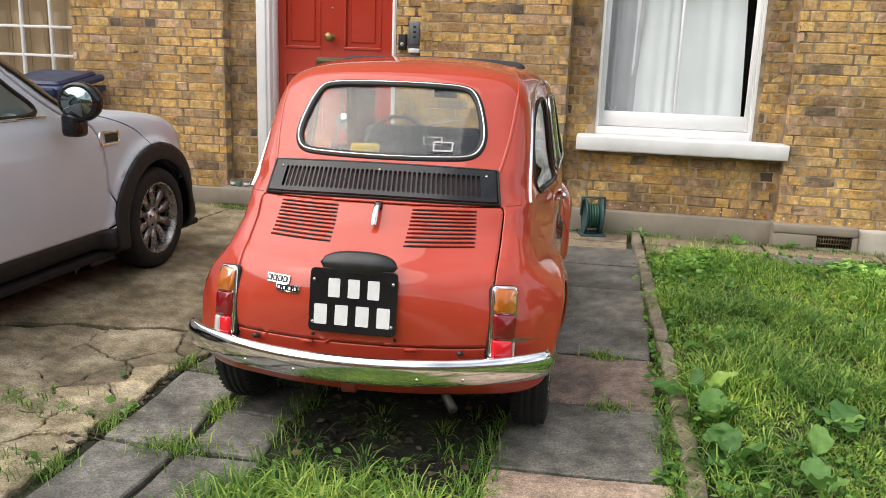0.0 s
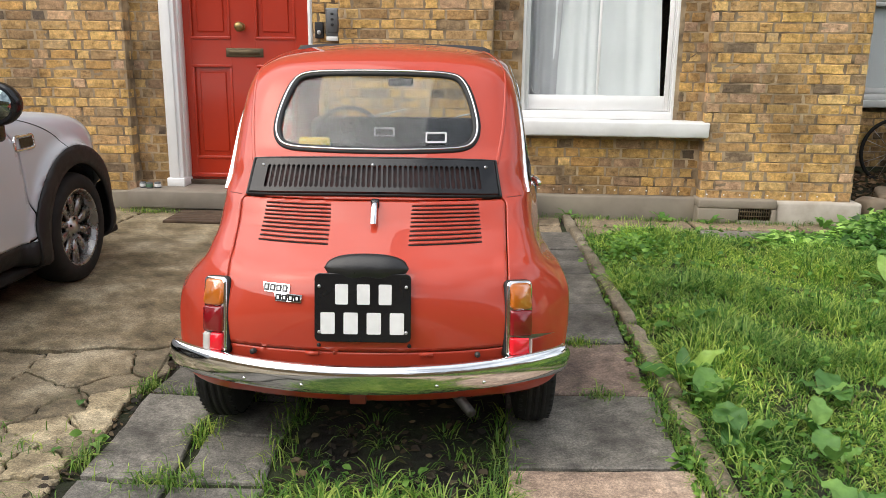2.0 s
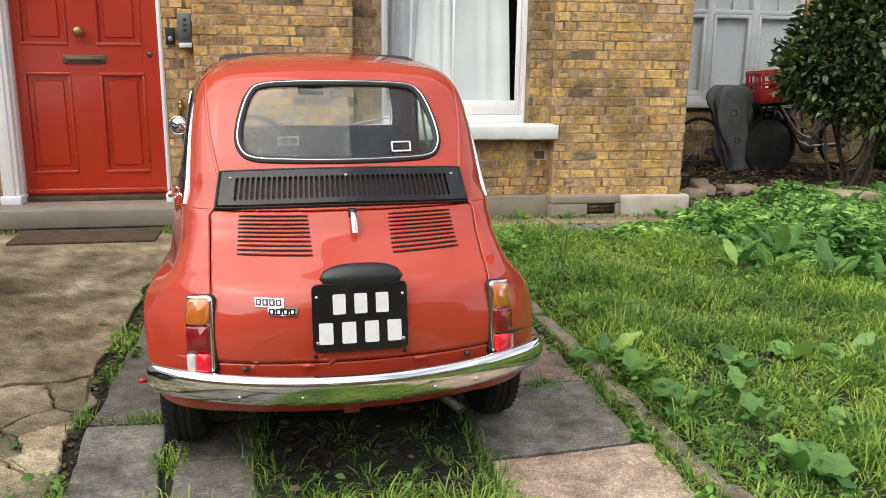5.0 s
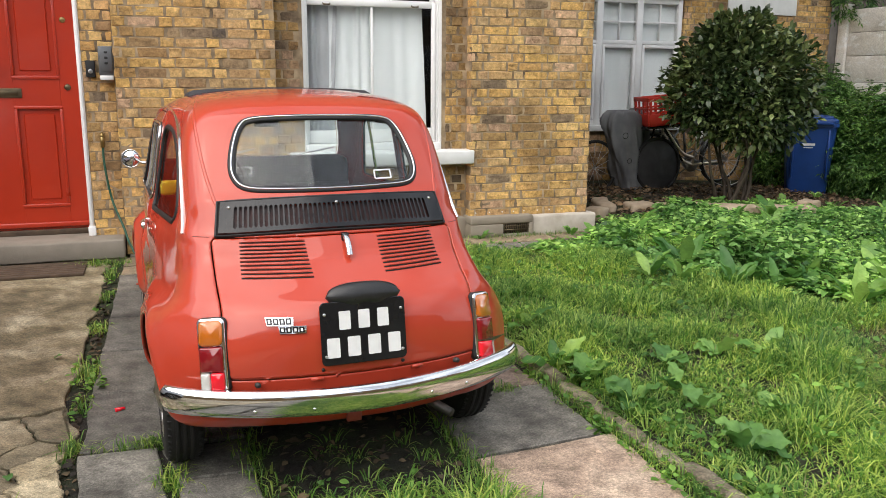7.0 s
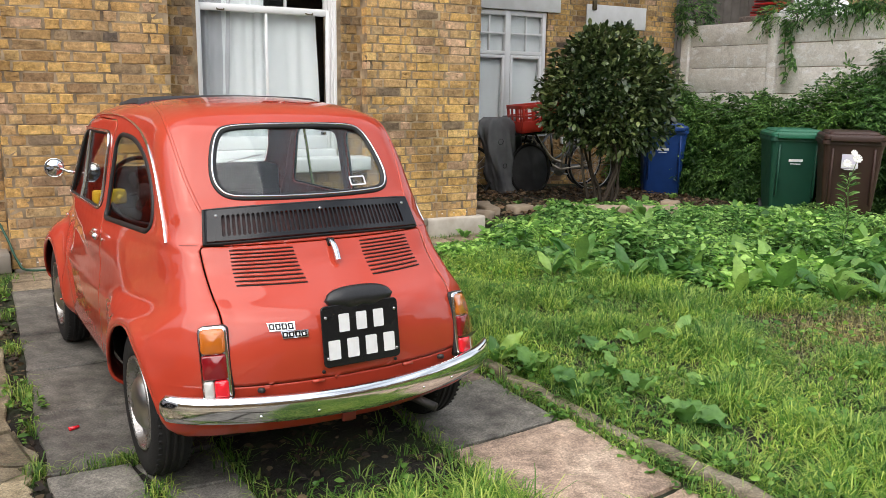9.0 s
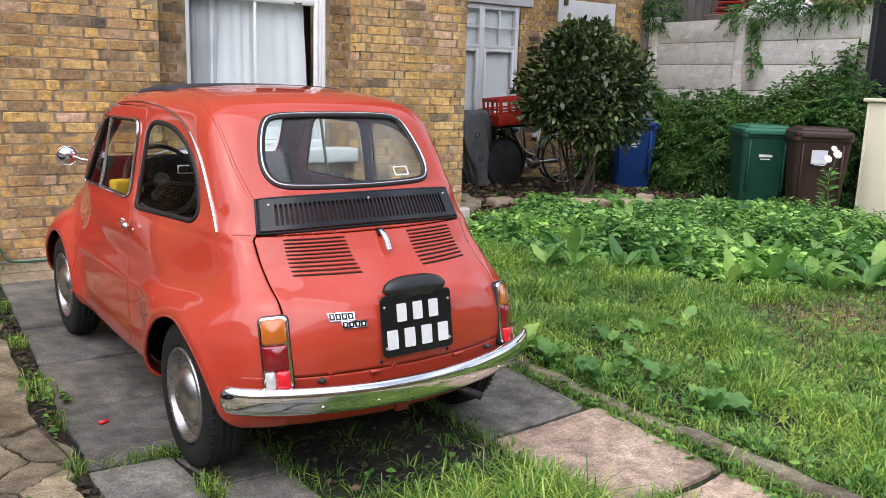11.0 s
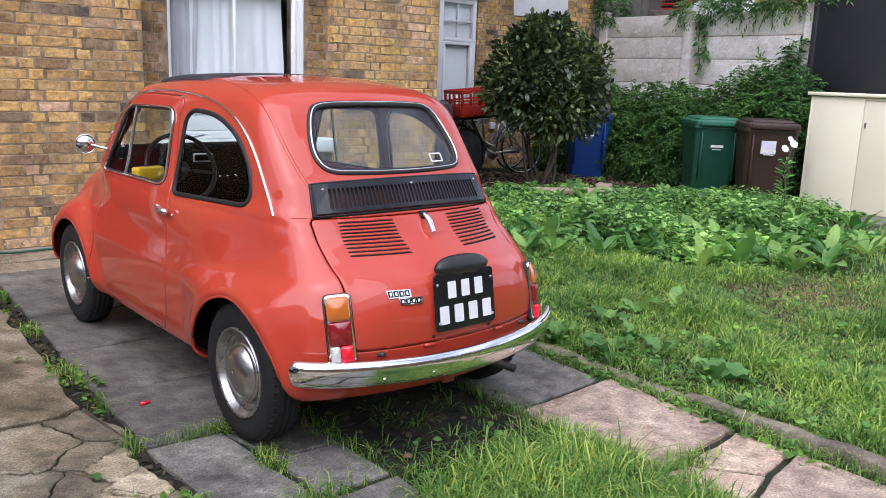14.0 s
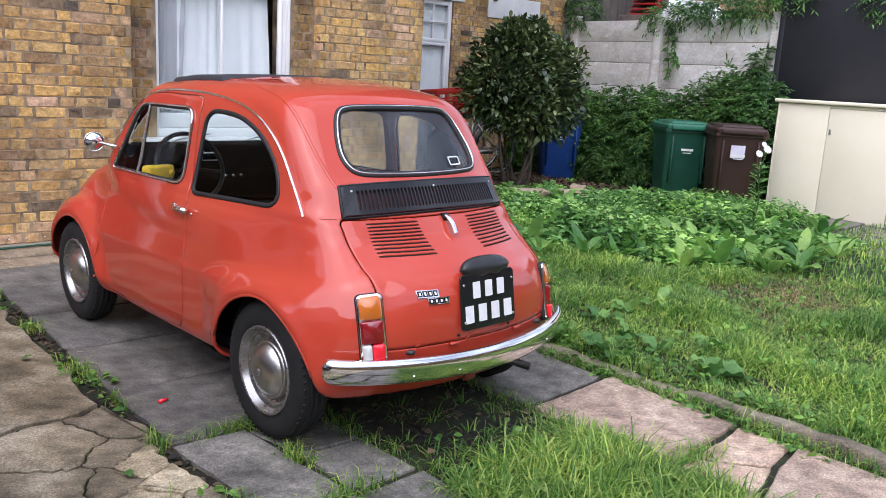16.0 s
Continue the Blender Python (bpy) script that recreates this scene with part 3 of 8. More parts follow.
part("vent_gasket", strip(p, n, 0.005, 0.009, closed=True), M["rubber"], vent)
for u in (-0.90, 0.0, 0.90):
    p, n = on_rear([u * 0.40], [.936 if u else .946])
    part("screw", tube([p[0] + n[0] * 0.008, p[0] + n[0] * 0.017], 0.0055, 10), M["steel"], vent)

# two banks of pressed louvres in the engine lid
for s in (-1, 1):
    for k in range(10):
        z = .728 + k * .0112
        w0, w1 = 0.124 + 0.0005 * k, 0.352 - 0.0011 * k
        t = np.linspace(0, 1, 12)
        xx = (w0 + (w1 - w0) * t) * s
        keep = np.clip(np.minimum(t, 1 - t) * 14, 0.12, 1)
        p0, n0 = on_rear(xx, z + 0.0100 + 0 * t)
        p1, n1 = on_rear(xx, z + 0.0032 + 0 * t)
        bm = bmesh.new()
        a = [bm.verts.new(v) for v in p0 - n0 * 0.0005]
        b = [bm.verts.new(v) for v in p1 + n1 * (0.0062 * keep)[:, None]]
        c = [bm.verts.new(v) for v in p1 - n1 * 0.003]
        for i in range(11):
            bm.faces.new((a[i], a[i + 1], b[i + 1], b[i]))
            bm.faces.new((b[i], b[i + 1], c[i + 1], c[i]))
        bmesh.ops.recalc_face_normals(bm, faces=bm.faces)
        lv = part("louvre", bm, M["red"], fiat)
        # near-black strip that paints the shade under the louvre's lip
        p2, n2 = on_rear(xx, z - 0.0002 + 0 * t)
        p3, n3 = on_rear(xx, z + 0.0040 + 0 * t)
        bm = bmesh.new()
        a = [bm.verts.new(v) for v in p2 + n2 * 0.0008]
        b = [bm.verts.new(v) for v in p3 + n3 * 0.0008]
        for i in range(11):
            bm.faces.new((a[i], a[i + 1], b[i + 1], b[i]))
        part("slot", bm, M["dark"], lv)

# lid latch
p, n = on_rear([0.012, 0.012, 0.012, 0.012], [.838, .822, .798, .772])
q = [Vector(a + b * h) for a, b, h in zip(p, n, (0.012, 0.022, 0.026, 0.016))]
line = curve([tuple(v) for v in q], 5, False)
bm = strip(line, [tuple(n[1])] * len(line), 0.0100, 0.006)
latch = part("lid_latch", bm, M["chrome"], fiat, "chrome lever latch")
part("latch_mount", moved(box(-.013, .013, -.012, .012, -.016, .012, .004), Matrix.Translation(p[0] + n[0] * 0.004)), M["black"], latch)

# square plate with bars in place of its characters, on the lid
low, _ = on_rear([0.0], [.478])
PM = Matrix.Translation((-0.001, low[0][1] - 0.016, .475)) @ pose(0, 0, 0, 90 - 9, 0, 0)
plate = part("number_plate", moved(prism(rounded(-.142, .142, 0, .203, .016), 0, .006, .0015), PM), M["black"], fiat, "black square plate with white bars", smooth=False)
for x in (-.062, 0.002, .066):
    part("character_bar", moved(prism(rounded(x - .019, x + .019, .112, .172, .004), .0062, .0078), PM), M["platewhite"], plate, smooth=False)
for x in (-.103, -.035, .033, .101):
    part("character_bar", moved(prism(rounded(x - .021, x + .021, .024, .088, .004), .0062, .0078), PM), M["platewhite"], plate, smooth=False)
for x, y in ((-.128, .165), (.128, .165), (-.128, .03), (.128, .03)):
    part("plate_screw", moved(prism(rounded(x - .005, x + .005, y - .005, y + .005, .0049, 4), .006, .010), PM), M["steel"], plate)

# padded lamp cover over the plate
bm = bmesh.new()
rings = []
for i in range(25):
    u = -1 + 2 * i / 24
    hgt = 0.042 * max(1 - abs(u) ** 2.6, 0.0) ** 0.5 + 0.001
    wav = 0.006 * math.cos(u * 9.4)
    ring = []
    for k in range(16):
        a = 2 * math.pi * k / 16
        ring.append(bm.verts.new((u * 0.124, -0.030 * math.cos(a) * (0.35 + 0.65 * (1 - abs(u) ** 3)), (hgt * math.sin(a) if math.sin(a) > 0 else hgt * 0.85 * math.sin(a) + wav * (-math.sin(a)) * 0.5))))
    rings.append(ring)
for a, b in zip(rings, rings[1:]):
    for k in range(16):
        bm.faces.new((a[k], a[(k + 1) % 16], b[(k + 1) % 16], b[k]))
bm.faces.new(rings[0][::-1])
bm.faces.new(rings[-1])
bmesh.ops.recalc_face_normals(bm, faces=bm.faces)
pad_at, pad_n = on_rear([0.008], [.668])
moved(bm, Matrix.Translation(pad_at[0] + pad_n[0] * 0.026) @ pose(0, 0, 0, -22, 0, 0))
part("plate_lamp_cover", bm, M["vinyl"], fiat, "padded black vinyl plate lamp cover")

# stepped badge as plain shapes
def badge_plate(x0, x1, z0, z1, cells):
    shape = [(x0 + 0.004, z0), (x1, z0), (x1 + 0.002, z1), (x0, z1)]
    fill = [((a[0] * (1 - t) + b[0] * t), (a[1] * (1 - t) + b[1] * t)) for a, b in zip(shape, shape[1:] + shape[:1]) for t in (0, 0.5)]
    def plate_of(outline, lift, depth):
        p, n = on_rear(*np.array(outline).T)
        bm = bmesh.new()
        top = [bm.verts.new(v) for v in p + n * lift]
        low = [bm.verts.new(v) for v in p + n * (lift - depth)]
        bm.faces.new(top)
        for i in range(len(top)):
            bm.faces.new((top[i], low[i], low[(i + 1) % len(top)], top[(i + 1) % len(top)]))
        bmesh.ops.recalc_face_normals(bm, faces=bm.faces)
        return bm
    base = part("badge_plate", plate_of(fill, 0.006, 0.006), M["chrome"], fiat, "small chrome badge with dark cells", smooth=False)
    for k in range(cells):
        a = x0 + 0.004 + (x1 - x0 - 0.006) * k / cells
        b = x0 + 0.001 + (x1 - x0 - 0.006) * (k + 1) / cells
        part("badge_cell", plate_of([(a, z0 + .003), (b, z0 + .003), (b, z1 - .003), (a, z1 - .003)], 0.0072, 0.001), M["black"], base, smooth=False)
        c = (a + b) / 2
        part("badge_bar", plate_of([(c - .0035, z0 + .007), (c + .0035, z0 + .007), (c + .0035, z1 - .007), (c - .0035, z1 - .007)], 0.008, 0.0006), M["platewhite"], base, smooth=False)


badge_plate(-.305, -.222, .606, .630, 4)
badge_plate(-.268, -.184, .582, .605, 4)

# tail lamps
def tail_lamp(s):
    p, n = on_rear([.466 * s], [.515], hi=0.2)
    c, out = Vector(p[0]), Vector((s * 0.50, -0.86, 0.10)).normalized()
    top, _ = on_rear([.466 * s], [.61], hi=0.2)
    bot, _ = on_rear([.466 * s], [.42], hi=0.2)
    up = (Vector(top[0]) - Vector(bot[0])).normalized()
    across = up.cross(out).normalized() * -1
    out = across.cross(up).normalized()
    if out.y > 0:
        out.negate()
    T = Matrix((across, up, out)).transposed().to_4x4()
    T.translation = c - out * 0.001
    f = 1 if across.x * s > 0 else -1
    outer = lambda a, b: (a * f, b * f) if f > 0 else (b * f, a * f)
    base = part("tail_lamp", moved(prism(rounded(-.046, .046, -.120, .118, .018), -.012, .009, .003), T), M["chrome"], fiat, "upright tail lamp in a chrome bezel")
    part("gasket", moved(prism(rounded(-.0485, .0485, -.1215, .1195, .02), -.02, .001), T), M["rubber"], base)
    for nm, z0, z1, mat, x0, x1 in (("amber_lens", .030, .110, "amber", -.039, .039), ("red_lens", -.052, .028, "ruby", -.039, .039),
                                    ("reflector", -.110, -.054, "reflector", -.039, .004), ("clear_lens", -.110, -.054, "clear", .006, .039)):
        if nm in ("reflector", "clear_lens") and s > 0:
            if nm == "clear_lens":
                x0, x1 = .031, .039
            else:
                x1 = .029
        a, b = outer(x0, x1)
        bm = prism(rounded(a, b, z0, z1, .008 if z1 < .1 else .016), .010, .029, .006)
        for v in bm.verts:
            if v.co.z > .02:
                v.co.z -= 0.40 * abs(v.co.x) ** 1.0 * 0.35 + max(0, (v.co.y - .05)) * 0.25
        part(nm, moved(bm, T), M[mat], base)
    if s < 0:
        for k in range(5):
            a, b = outer(.008, .037)
            y = -.106 + k * .0105
            part("rib", moved(prism(rounded(a, b, y, y + .005, .002, 2), .014, .0225), T), M["clear"], base)
    return base


tail_lamp(-1)
tail_lamp(1)

# rear bumper: a chrome blade bent round the tail
def bumper(ys, ends, z0, z1, name, sign):
    bm = bmesh.new()
    sec = [(-.002, z0), (-.010, z0 - .006), (-.020, z0 - .001), (-.026, z0 + .018), (-.029, z0 + .045), (-.028, z1 - .022), (-.022, z1 - .006), (-.010, z1 + .002), (-.002, z1 - .003), (.002, z1 - .012), (-.016, z1 - .022), (-.018, z0 + .02)]
    rings = []
    for i in range(41):
        u = -1 + 2 * i / 40
        x = ends * math.sin(u * 1.38) / math.sin(1.38)
        back_off = 0.46 * x * x + 0.035 * abs(u) ** 6
        pinch = 1 - 0.45 * max(0, (abs(u) - 0.93) / 0.07) ** 2
        slope_x = math.atan(0.92 * x + 0.21 * u ** 5)
        zc = (z0 + z1) / 2
        ring = []
        for o, z in sec:
            ring.append(bm.verts.new((x - o * math.sin(slope_x) * (1), ys + sign * (back_off + o * math.cos(slope_x)), zc + (z - zc) * pinch + 0.012 * u * u)))
        rings.append(ring)
    for a, b in zip(rings, rings[1:]):
        for k in range(len(sec)):
            bm.faces.new((a[k], a[(k + 1) % len(sec)], b[(k + 1) % len(sec)], b[k]))
    bm.faces.new(rings[0])
    bm.faces.new(rings[-1])
    bmesh.ops.recalc_face_normals(bm, faces=bm.faces)
    return part(name, bm, M["chrome"], fiat, "bright chrome bumper blade")


rear_bumper = bumper(-.556, .618, .328, .412, "rear_bumper", 1)
bumper(2.33, .56, .33, .41, "front_bumper", -1)
for x in (-.36, -.18, .22, .36):
    part("bumper_bolt", moved(lathe([(0, -.004), (.005, -.003), (.006, .002)], 12, "y"), Matrix.Translation((x, -.581 + 0.44 * x * x, .352))), M["chrome"], rear_bumper)
for x in (-.34, .34):
    part("bumper_stay", tube([(x, -.40, .40), (x, -.49, .425)], .009, 8), M["metalgrey0"], rear_bumper)
for x in (-.155, .185):
    p, n = on_rear([x - .02, x + .02], [.431, .431])
    part("lid_hinge", tube([p[0] + n[0] * .008, p[1] + n[1] * .008], .0065, 10), M["red"], fiat)
for x in (-.135, .135):
    p, n = on_rear([x], [.456])
    part("rubber_plug", tube([p[0] - n[0] * .002, p[0] + n[0] * .004], .006, 10), M["rubber"], fiat)
bm = box(-.05, .0, -.475, -.455, .25, .285, .004)
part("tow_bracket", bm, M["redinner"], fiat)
ex = tube([(.24, -.28, .25), (.28, -.38, .245), (.325, -.475, .228)], .016, 14)
part("exhaust_pipe", ex, M["metalgrey0"], fiat, "grey steel exhaust tailpipe")

# folded black cloth sunroof
gx, gy = np.meshgrid(np.sin(np.linspace(-1, 1, 17) * math.pi / 2), np.linspace(0, 1, 13) ** 1.3)
yy = 0.70 + gy * 0.52
hw = 0.405 - 0.02 * gy
p, n = on_top((gx * hw).ravel(), yy.ravel())
edge = np.minimum.reduce([(1 - np.abs(gx)) * 24, gy * 30, (1 - gy) * 8])
fold = 0.005 + 0.001 * np.sin(gy * 14) + 0.016 * np.abs(gx) ** 3
p = p + n * (np.clip(edge, 0, 1) ** 0.6 * fold + 0.001).ravel()[:, None]
bm = bmesh.new()
vs = [bm.verts.new(v) for v in p]
for r in range(12):
    for c in range(16):
        bm.faces.new((vs[r * 17 + c], vs[r * 17 + c + 1], vs[(r + 1) * 17 + c + 1], vs[(r + 1) * 17 + c]))
part("sunroof_cloth", bm, M["fabric"], fiat, "black cloth folding sunroof")

# door mirror on its arm
mm = pose(-.635, 1.50, .972, 0, 0, -14)
mir = part("door_mirror", moved(lathe([(0, .030), (.026, .028), (.041, .019), (.046, .005), (.047, 0), (.043, -.001), (.042, .003), (0, .003)], 28, "y"), mm), M["chrome"], fiat, "round chrome door mirror on an arm")
part("mirror_glass", moved(lathe([(0, -.0005), (.0415, -.0005), (.0415, .002), (0, .002)], 28, "y"), mm), M["mirror"], mir)
p, n = on_side([1.40], [.955], -1)
part("mirror_arm", tube([p[0] - n[0] * .01, p[0] + n[0] * .03, Vector((-.60, 1.49, .965)), Vector((-.632, 1.525, .972))], .0075, 10), M["chrome"], mir)

def upper_half(bm, z):
    """What of a wheel housing lies above z."""
    bmesh.ops.bisect_plane(bm, geom=bm.verts[:] + bm.edges[:] + bm.faces[:], plane_co=(0, 0, z), plane_no=(0, 0, -1), clear_outer=True)
    return bm


# wheels
def wheel(x, y, s):
    hub = Matrix.Translation((x, y, .262))
    side = -s
    prof = [(.168, -.058), (.185, -.064), (.215, -.068), (.243, -.062), (.256, -.050), (.262, -.030), (.263, 0), (.262, .030), (.256, .050), (.243, .062), (.215, .068), (.185, .064), (.168, .058)]
    tyre_bm = lathe(prof, 56, "x", True)
    for k in range(56):
        a = 2 * math.pi * k / 56
        for xx in (-.047, .047):
            joined(tyre_bm, moved(box(-.010, .010, -.0055, .0055, -.003, .0008), Matrix.Rotation(a, 4, "X") @ Matrix.Translation((xx, 0, .2565))))
    for xx in (-.024, .0, .024):
        joined(tyre_bm, lathe([(.262, xx - .008), (.2655, xx - .007), (.2655, xx + .007), (.262, xx + .008)], 56, "x", True))
    t = part("tyre", moved(tyre_bm, hub), M["tyre"], fiat)
    o = -1 if x < 0 else 1
    rim = lathe([(.170, .058 * o), (.169, .066 * o), (.163, .067 * o), (.158, .060 * o), (.153, .038 * o), (.147, .034 * o), (.142, .038 * o), (.134, .040 * o), (.126, .028 * o), (.118, .024 * o), (.10, .024 * o), (.05, .024 * o), (0, .024 * o)], 56, "x")
    r = part("rim", moved(rim, hub), M["alloy"], t, "silver pressed-steel wheel rim")
    cap = lathe([(.112, .022 * o), (.114, .036 * o), (.110, .044 * o), (.104, .046 * o), (.100, .044 * o), (.097, .048 * o), (.088, .060 * o), (.070, .071 * o), (.045, .079 * o), (.022, .082 * o), (.017, .082 * o), (.016, .080 * o), (.012, .086 * o), (.006, .089 * o), (0, .089 * o)], 56, "x")
    part("hubcap", moved(cap, hub), M["satinchrome"], t, "domed chrome hubcap")
    # closed housing, near-black for the shade inside the arch
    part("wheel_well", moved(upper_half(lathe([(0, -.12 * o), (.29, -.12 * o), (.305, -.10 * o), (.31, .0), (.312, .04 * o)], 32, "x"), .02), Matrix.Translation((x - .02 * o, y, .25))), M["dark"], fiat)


for x, y in ((-.552, .028), (.552, .028), (-.550, 1.855), (.550, 1.855)):
    wheel(x, y, 1)
for s in (-1, 1):
    for a, nm in ((rear_arch, "arch_lip"), (front_arch, "arch_lip")):
        q = np.array([v for v in a[:24] if v[1] > .31])
        p, n = on_side(q[:, 0], q[:, 1], s)
        part(nm, tube(p - n * 0.004, .0065, 6), M["red"], fiat)
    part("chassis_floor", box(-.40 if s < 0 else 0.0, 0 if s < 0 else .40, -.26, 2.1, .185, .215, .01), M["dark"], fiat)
    p, n = on_side([1.93], [.672], s)
    part("side_marker", moved(lathe([(.016, 0), (.014, .012), (.006, .018), (0, .018)], 14, "x"), Matrix.Translation(p[0])), M["chrome"], fiat)
    hl = lathe([(.095, 0), (.10, .02), (.09, .035), (.07, .045), (0, .052)], 28, "y")
    part("headlamp", moved(hl, Matrix.Translation((.43 * s, 2.06, .55))), M["chrome"], fiat)

# inside: tub, seats, dashboard, wheel
tub = box(-.54, .54, .02, 1.62, .22, .26)
joined(tub, box(-.512, -.498, .05, 1.44, .24, .79))
joined(tub, box(.498, .512, .05, 1.44, .24, .79))
part("cabin_trim", tub, M["headlining"], fiat, "dark cabin floor and side trim")
part("parcel_shelf", box(-.42, .42, -.03, .16, .88, .905, .01), M["headlining"], fiat)
# near-black box added to darken the gap and ground under the tail
part("engine_tray", box(-.36, .36, -.38, .02, .225, .31, .03, 2), M["dark"], fiat, "added near-black box that keeps light out under the tail")
part("rear_seat", box(-.45, .45, .16, .30, .40, .84, .04, 3), M["headlining"], fiat)
for x in (-.26, .26):
    seat = part("seat", box(x - .21, x + .21, .62, 1.06, .36, .50, .05, 3), M["vinyl"], fiat, "black vinyl front seat")
    part("seat_back", moved(box(-.20, .20, -.045, .045, 0, .37, .04, 3), pose(x, .60, .44, 14, 0, 0)), M["headlining"], seat)
dash = part("dashboard", box(-.48, .48, 1.38, 1.55, .66, .965, .035, 3), M["dashblack"], fiat, "dark padded dashboard")
part("dash_strip", box(-.475, .475, 1.366, 1.385, .77, .83, .006), M["dashblack"], dash)
for k in range(3):
    part("switch", tube([(-.02 + k * .045, 1.368, .80), (-.02 + k * .045, 1.348, .80)], .008, 10), M["chrome"], dash)
part("radio_frame", moved(prism(rounded(-.052, .052, -.022, .022, .006), 0, .004), pose(-.10, 1.379, .90, 90, 0, 0)), M["platewhite"], dash, "pale-rimmed instrument panel")
part("radio_face", moved(prism(rounded(-.045, .045, -.016, .016, .004), .003, .006), pose(-.10, 1.379, .90, 90, 0, 0)), M["black"], dash)
part("instrument", moved(lathe([(.055, .05), (.055, 0), (.048, -.008), (0, -.006)], 24, "y"), Matrix.Translation((-.27, 1.36, .92))), M["black"], dash)
tor = bmesh.new()
sw = [(0.17 * math.cos(a), 0.17 * math.sin(a), 0) for a in np.linspace(0, 2 * math.pi, 41)[:-1]]
tube(sw, .011, 8, True, bm=tor)
for a in (0.2, math.pi - 0.2):
    tube([(0, 0, -.02), (0.165 * math.cos(a), -0.165 * math.sin(a), 0)], .008, 6, bm=tor)
joined(tor, lathe([(0.035, -.03), (.04, 0), (0, .006)], 16, "z"))
part("steering_wheel", moved(tor, pose(-.27, 1.25, .868, 66, 0, 0)), M["vinyl"], fiat, "thin black steering wheel")
part("steering_column", tube([(-.27, 1.21, .86), (-.27, 1.45, .74)], .02, 10), M["vinyl"], fiat)
yb = moved(box(-.075, .075, -.03, .03, -.04, .03, .014, 3), pose(-.435, 1.25, .852, 0, 0, 14))
joined(yb, moved(lathe([(.016, .031), (.016, .036), (0, .036)], 14, "y"), pose(-.405, 1.22, .850, 0, 0, 194)))
part("steering_lock", yb, M["yellow"], fiat, "yellow plastic steering lock box")
part("inside_mirror", box(-.06, .06, 1.14, 1.16, 1.14, 1.18, .008), M["plastic"], fiat)
for x in (-.30, .14):
    a = Vector((x, 1.63, .915))
    b = Vector((x + .30, 1.555, 1.0))
    part("wiper", tube([a, (a + b) / 2 + Vector((0, .02, .01)), b], .005, 6), M["steel"], fiat)
# sticker outline on the rear glass
pw, nw = on_rear([.168, .232, .232, .168], [1.018, 1.018, 1.046, 1.046])
st = bmesh.new()
for a, b in ((0, 1), (1, 2), (2, 3), (3, 0)):
    strip([pw[a] + nw[a] * .001, (pw[a] + pw[b]) / 2 + nw[a] * .001, pw[b] + nw[b] * .001], [nw[a], nw[a], nw[b]], .0028, .001, bm=st)
part("window_sticker", st, M["platewhite"], fiat, "white outlined sticker on the rear glass")

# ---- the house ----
def brick_material(name, by, dark_to=0.36, deep=0.42):
    m = material(name, (0.3, 0.2, 0.1), 0.88)
    n = Nodes(m)
    r = n.random() if by == "object" else n.island()
    base = n.ramp(r, (0.0, (0.50, 0.315, 0.105)), (0.12, (0.40, 0.235, 0.085)), (0.24, (0.55, 0.375, 0.155)), (0.35, (0.33, 0.20, 0.085)), (0.47, (0.52, 0.335, 0.115)),
                  (0.58, (0.43, 0.27, 0.125)), (0.68, (0.36, 0.23, 0.10)), (0.77, (0.49, 0.325, 0.215)), (0.85, (0.24, 0.15, 0.075)), (0.92, (0.46, 0.31, 0.145)), (0.97, (0.19, 0.135, 0.085)), (1.0, (0.085, 0.066, 0.052)))
    at = n.add("ShaderNodeNewGeometry").outputs["Position"]
    mott = n.ramp(n.noise(21, 10, 0.8, at), (0.33, (0.36, 0.33, 0.29)), (0.42, (0.98, 0.95, 0.90)), (0.53, (1.36, 1.35, 1.32)), (0.66, (2.0, 1.97, 1.88)))
    c = n.mix(1.0, base, mott, "MULTIPLY")
    smear = n.ramp(n.noise(11, 8, 0.72, at, (1, 1, 1.8)), (0.55, (0, 0, 0)), (0.66, (0.6, 0.6, 0.6)))
    c = n.mix(smear, c, (0.43, 0.31, 0.175))
    burn = n.ramp(n.noise(8.5, 7, 0.7, at, (1, 1, 2.2)), (0.29, (0.26, 0.22, 0.19)), (0.40, (0.94, 0.93, 0.91)), (0.5, (1.06, 1.06, 1.06)))
    c = n.mix(0.9, c, burn, "MULTIPLY")
    pits = n.ramp(n.noise(95, 3, 0.6, at), (0.25, (0.22, 0.19, 0.17)), (0.35, (1, 1, 1)))
    c = n.mix(0.85, c, pits, "MULTIPLY")
    # random dark patches; a higher threshold and lower deep give the darker brick
    dark_patch = n.ramp(n.noise(1.6, 7, 0.68, at), (dark_to, (deep, deep * .95, deep * .9)), (dark_to + .13, (0.93, 0.92, 0.90)), (dark_to + .28, (1.12, 1.11, 1.09)))
    n.color(n.mix(0.8, c, dark_patch, "MULTIPLY"))
    n.bump(n.noise(75, 6, 0.7, at), 0.75, 0.006)
    return m


M["brick"] = brick_material("london_stock_brick", "object")
M["brickfar"] = brick_material("london_stock_brick_far", "island")
# darker brick for some recesses, the panel under the sill and the wing
M["brickdark"] = brick_material("sooty_stock_brick", "object", 0.46, 0.34)
M["mortar"] = simple("lime_mortar", (0.50, 0.375, 0.235), (0.10, 0.07, 0.042), 6, 0.95, bump=0.9, fine=140)
M["cement"] = simple("cement_render", (0.30, 0.26, 0.20), (0.21, 0.18, 0.14), 3.5, 0.9, bump=0.5, fine=90)
M["stone"] = simple("worn_step_stone", (0.27, 0.235, 0.19), (0.19, 0.165, 0.13), 4, 0.85, bump=0.5, fine=80)
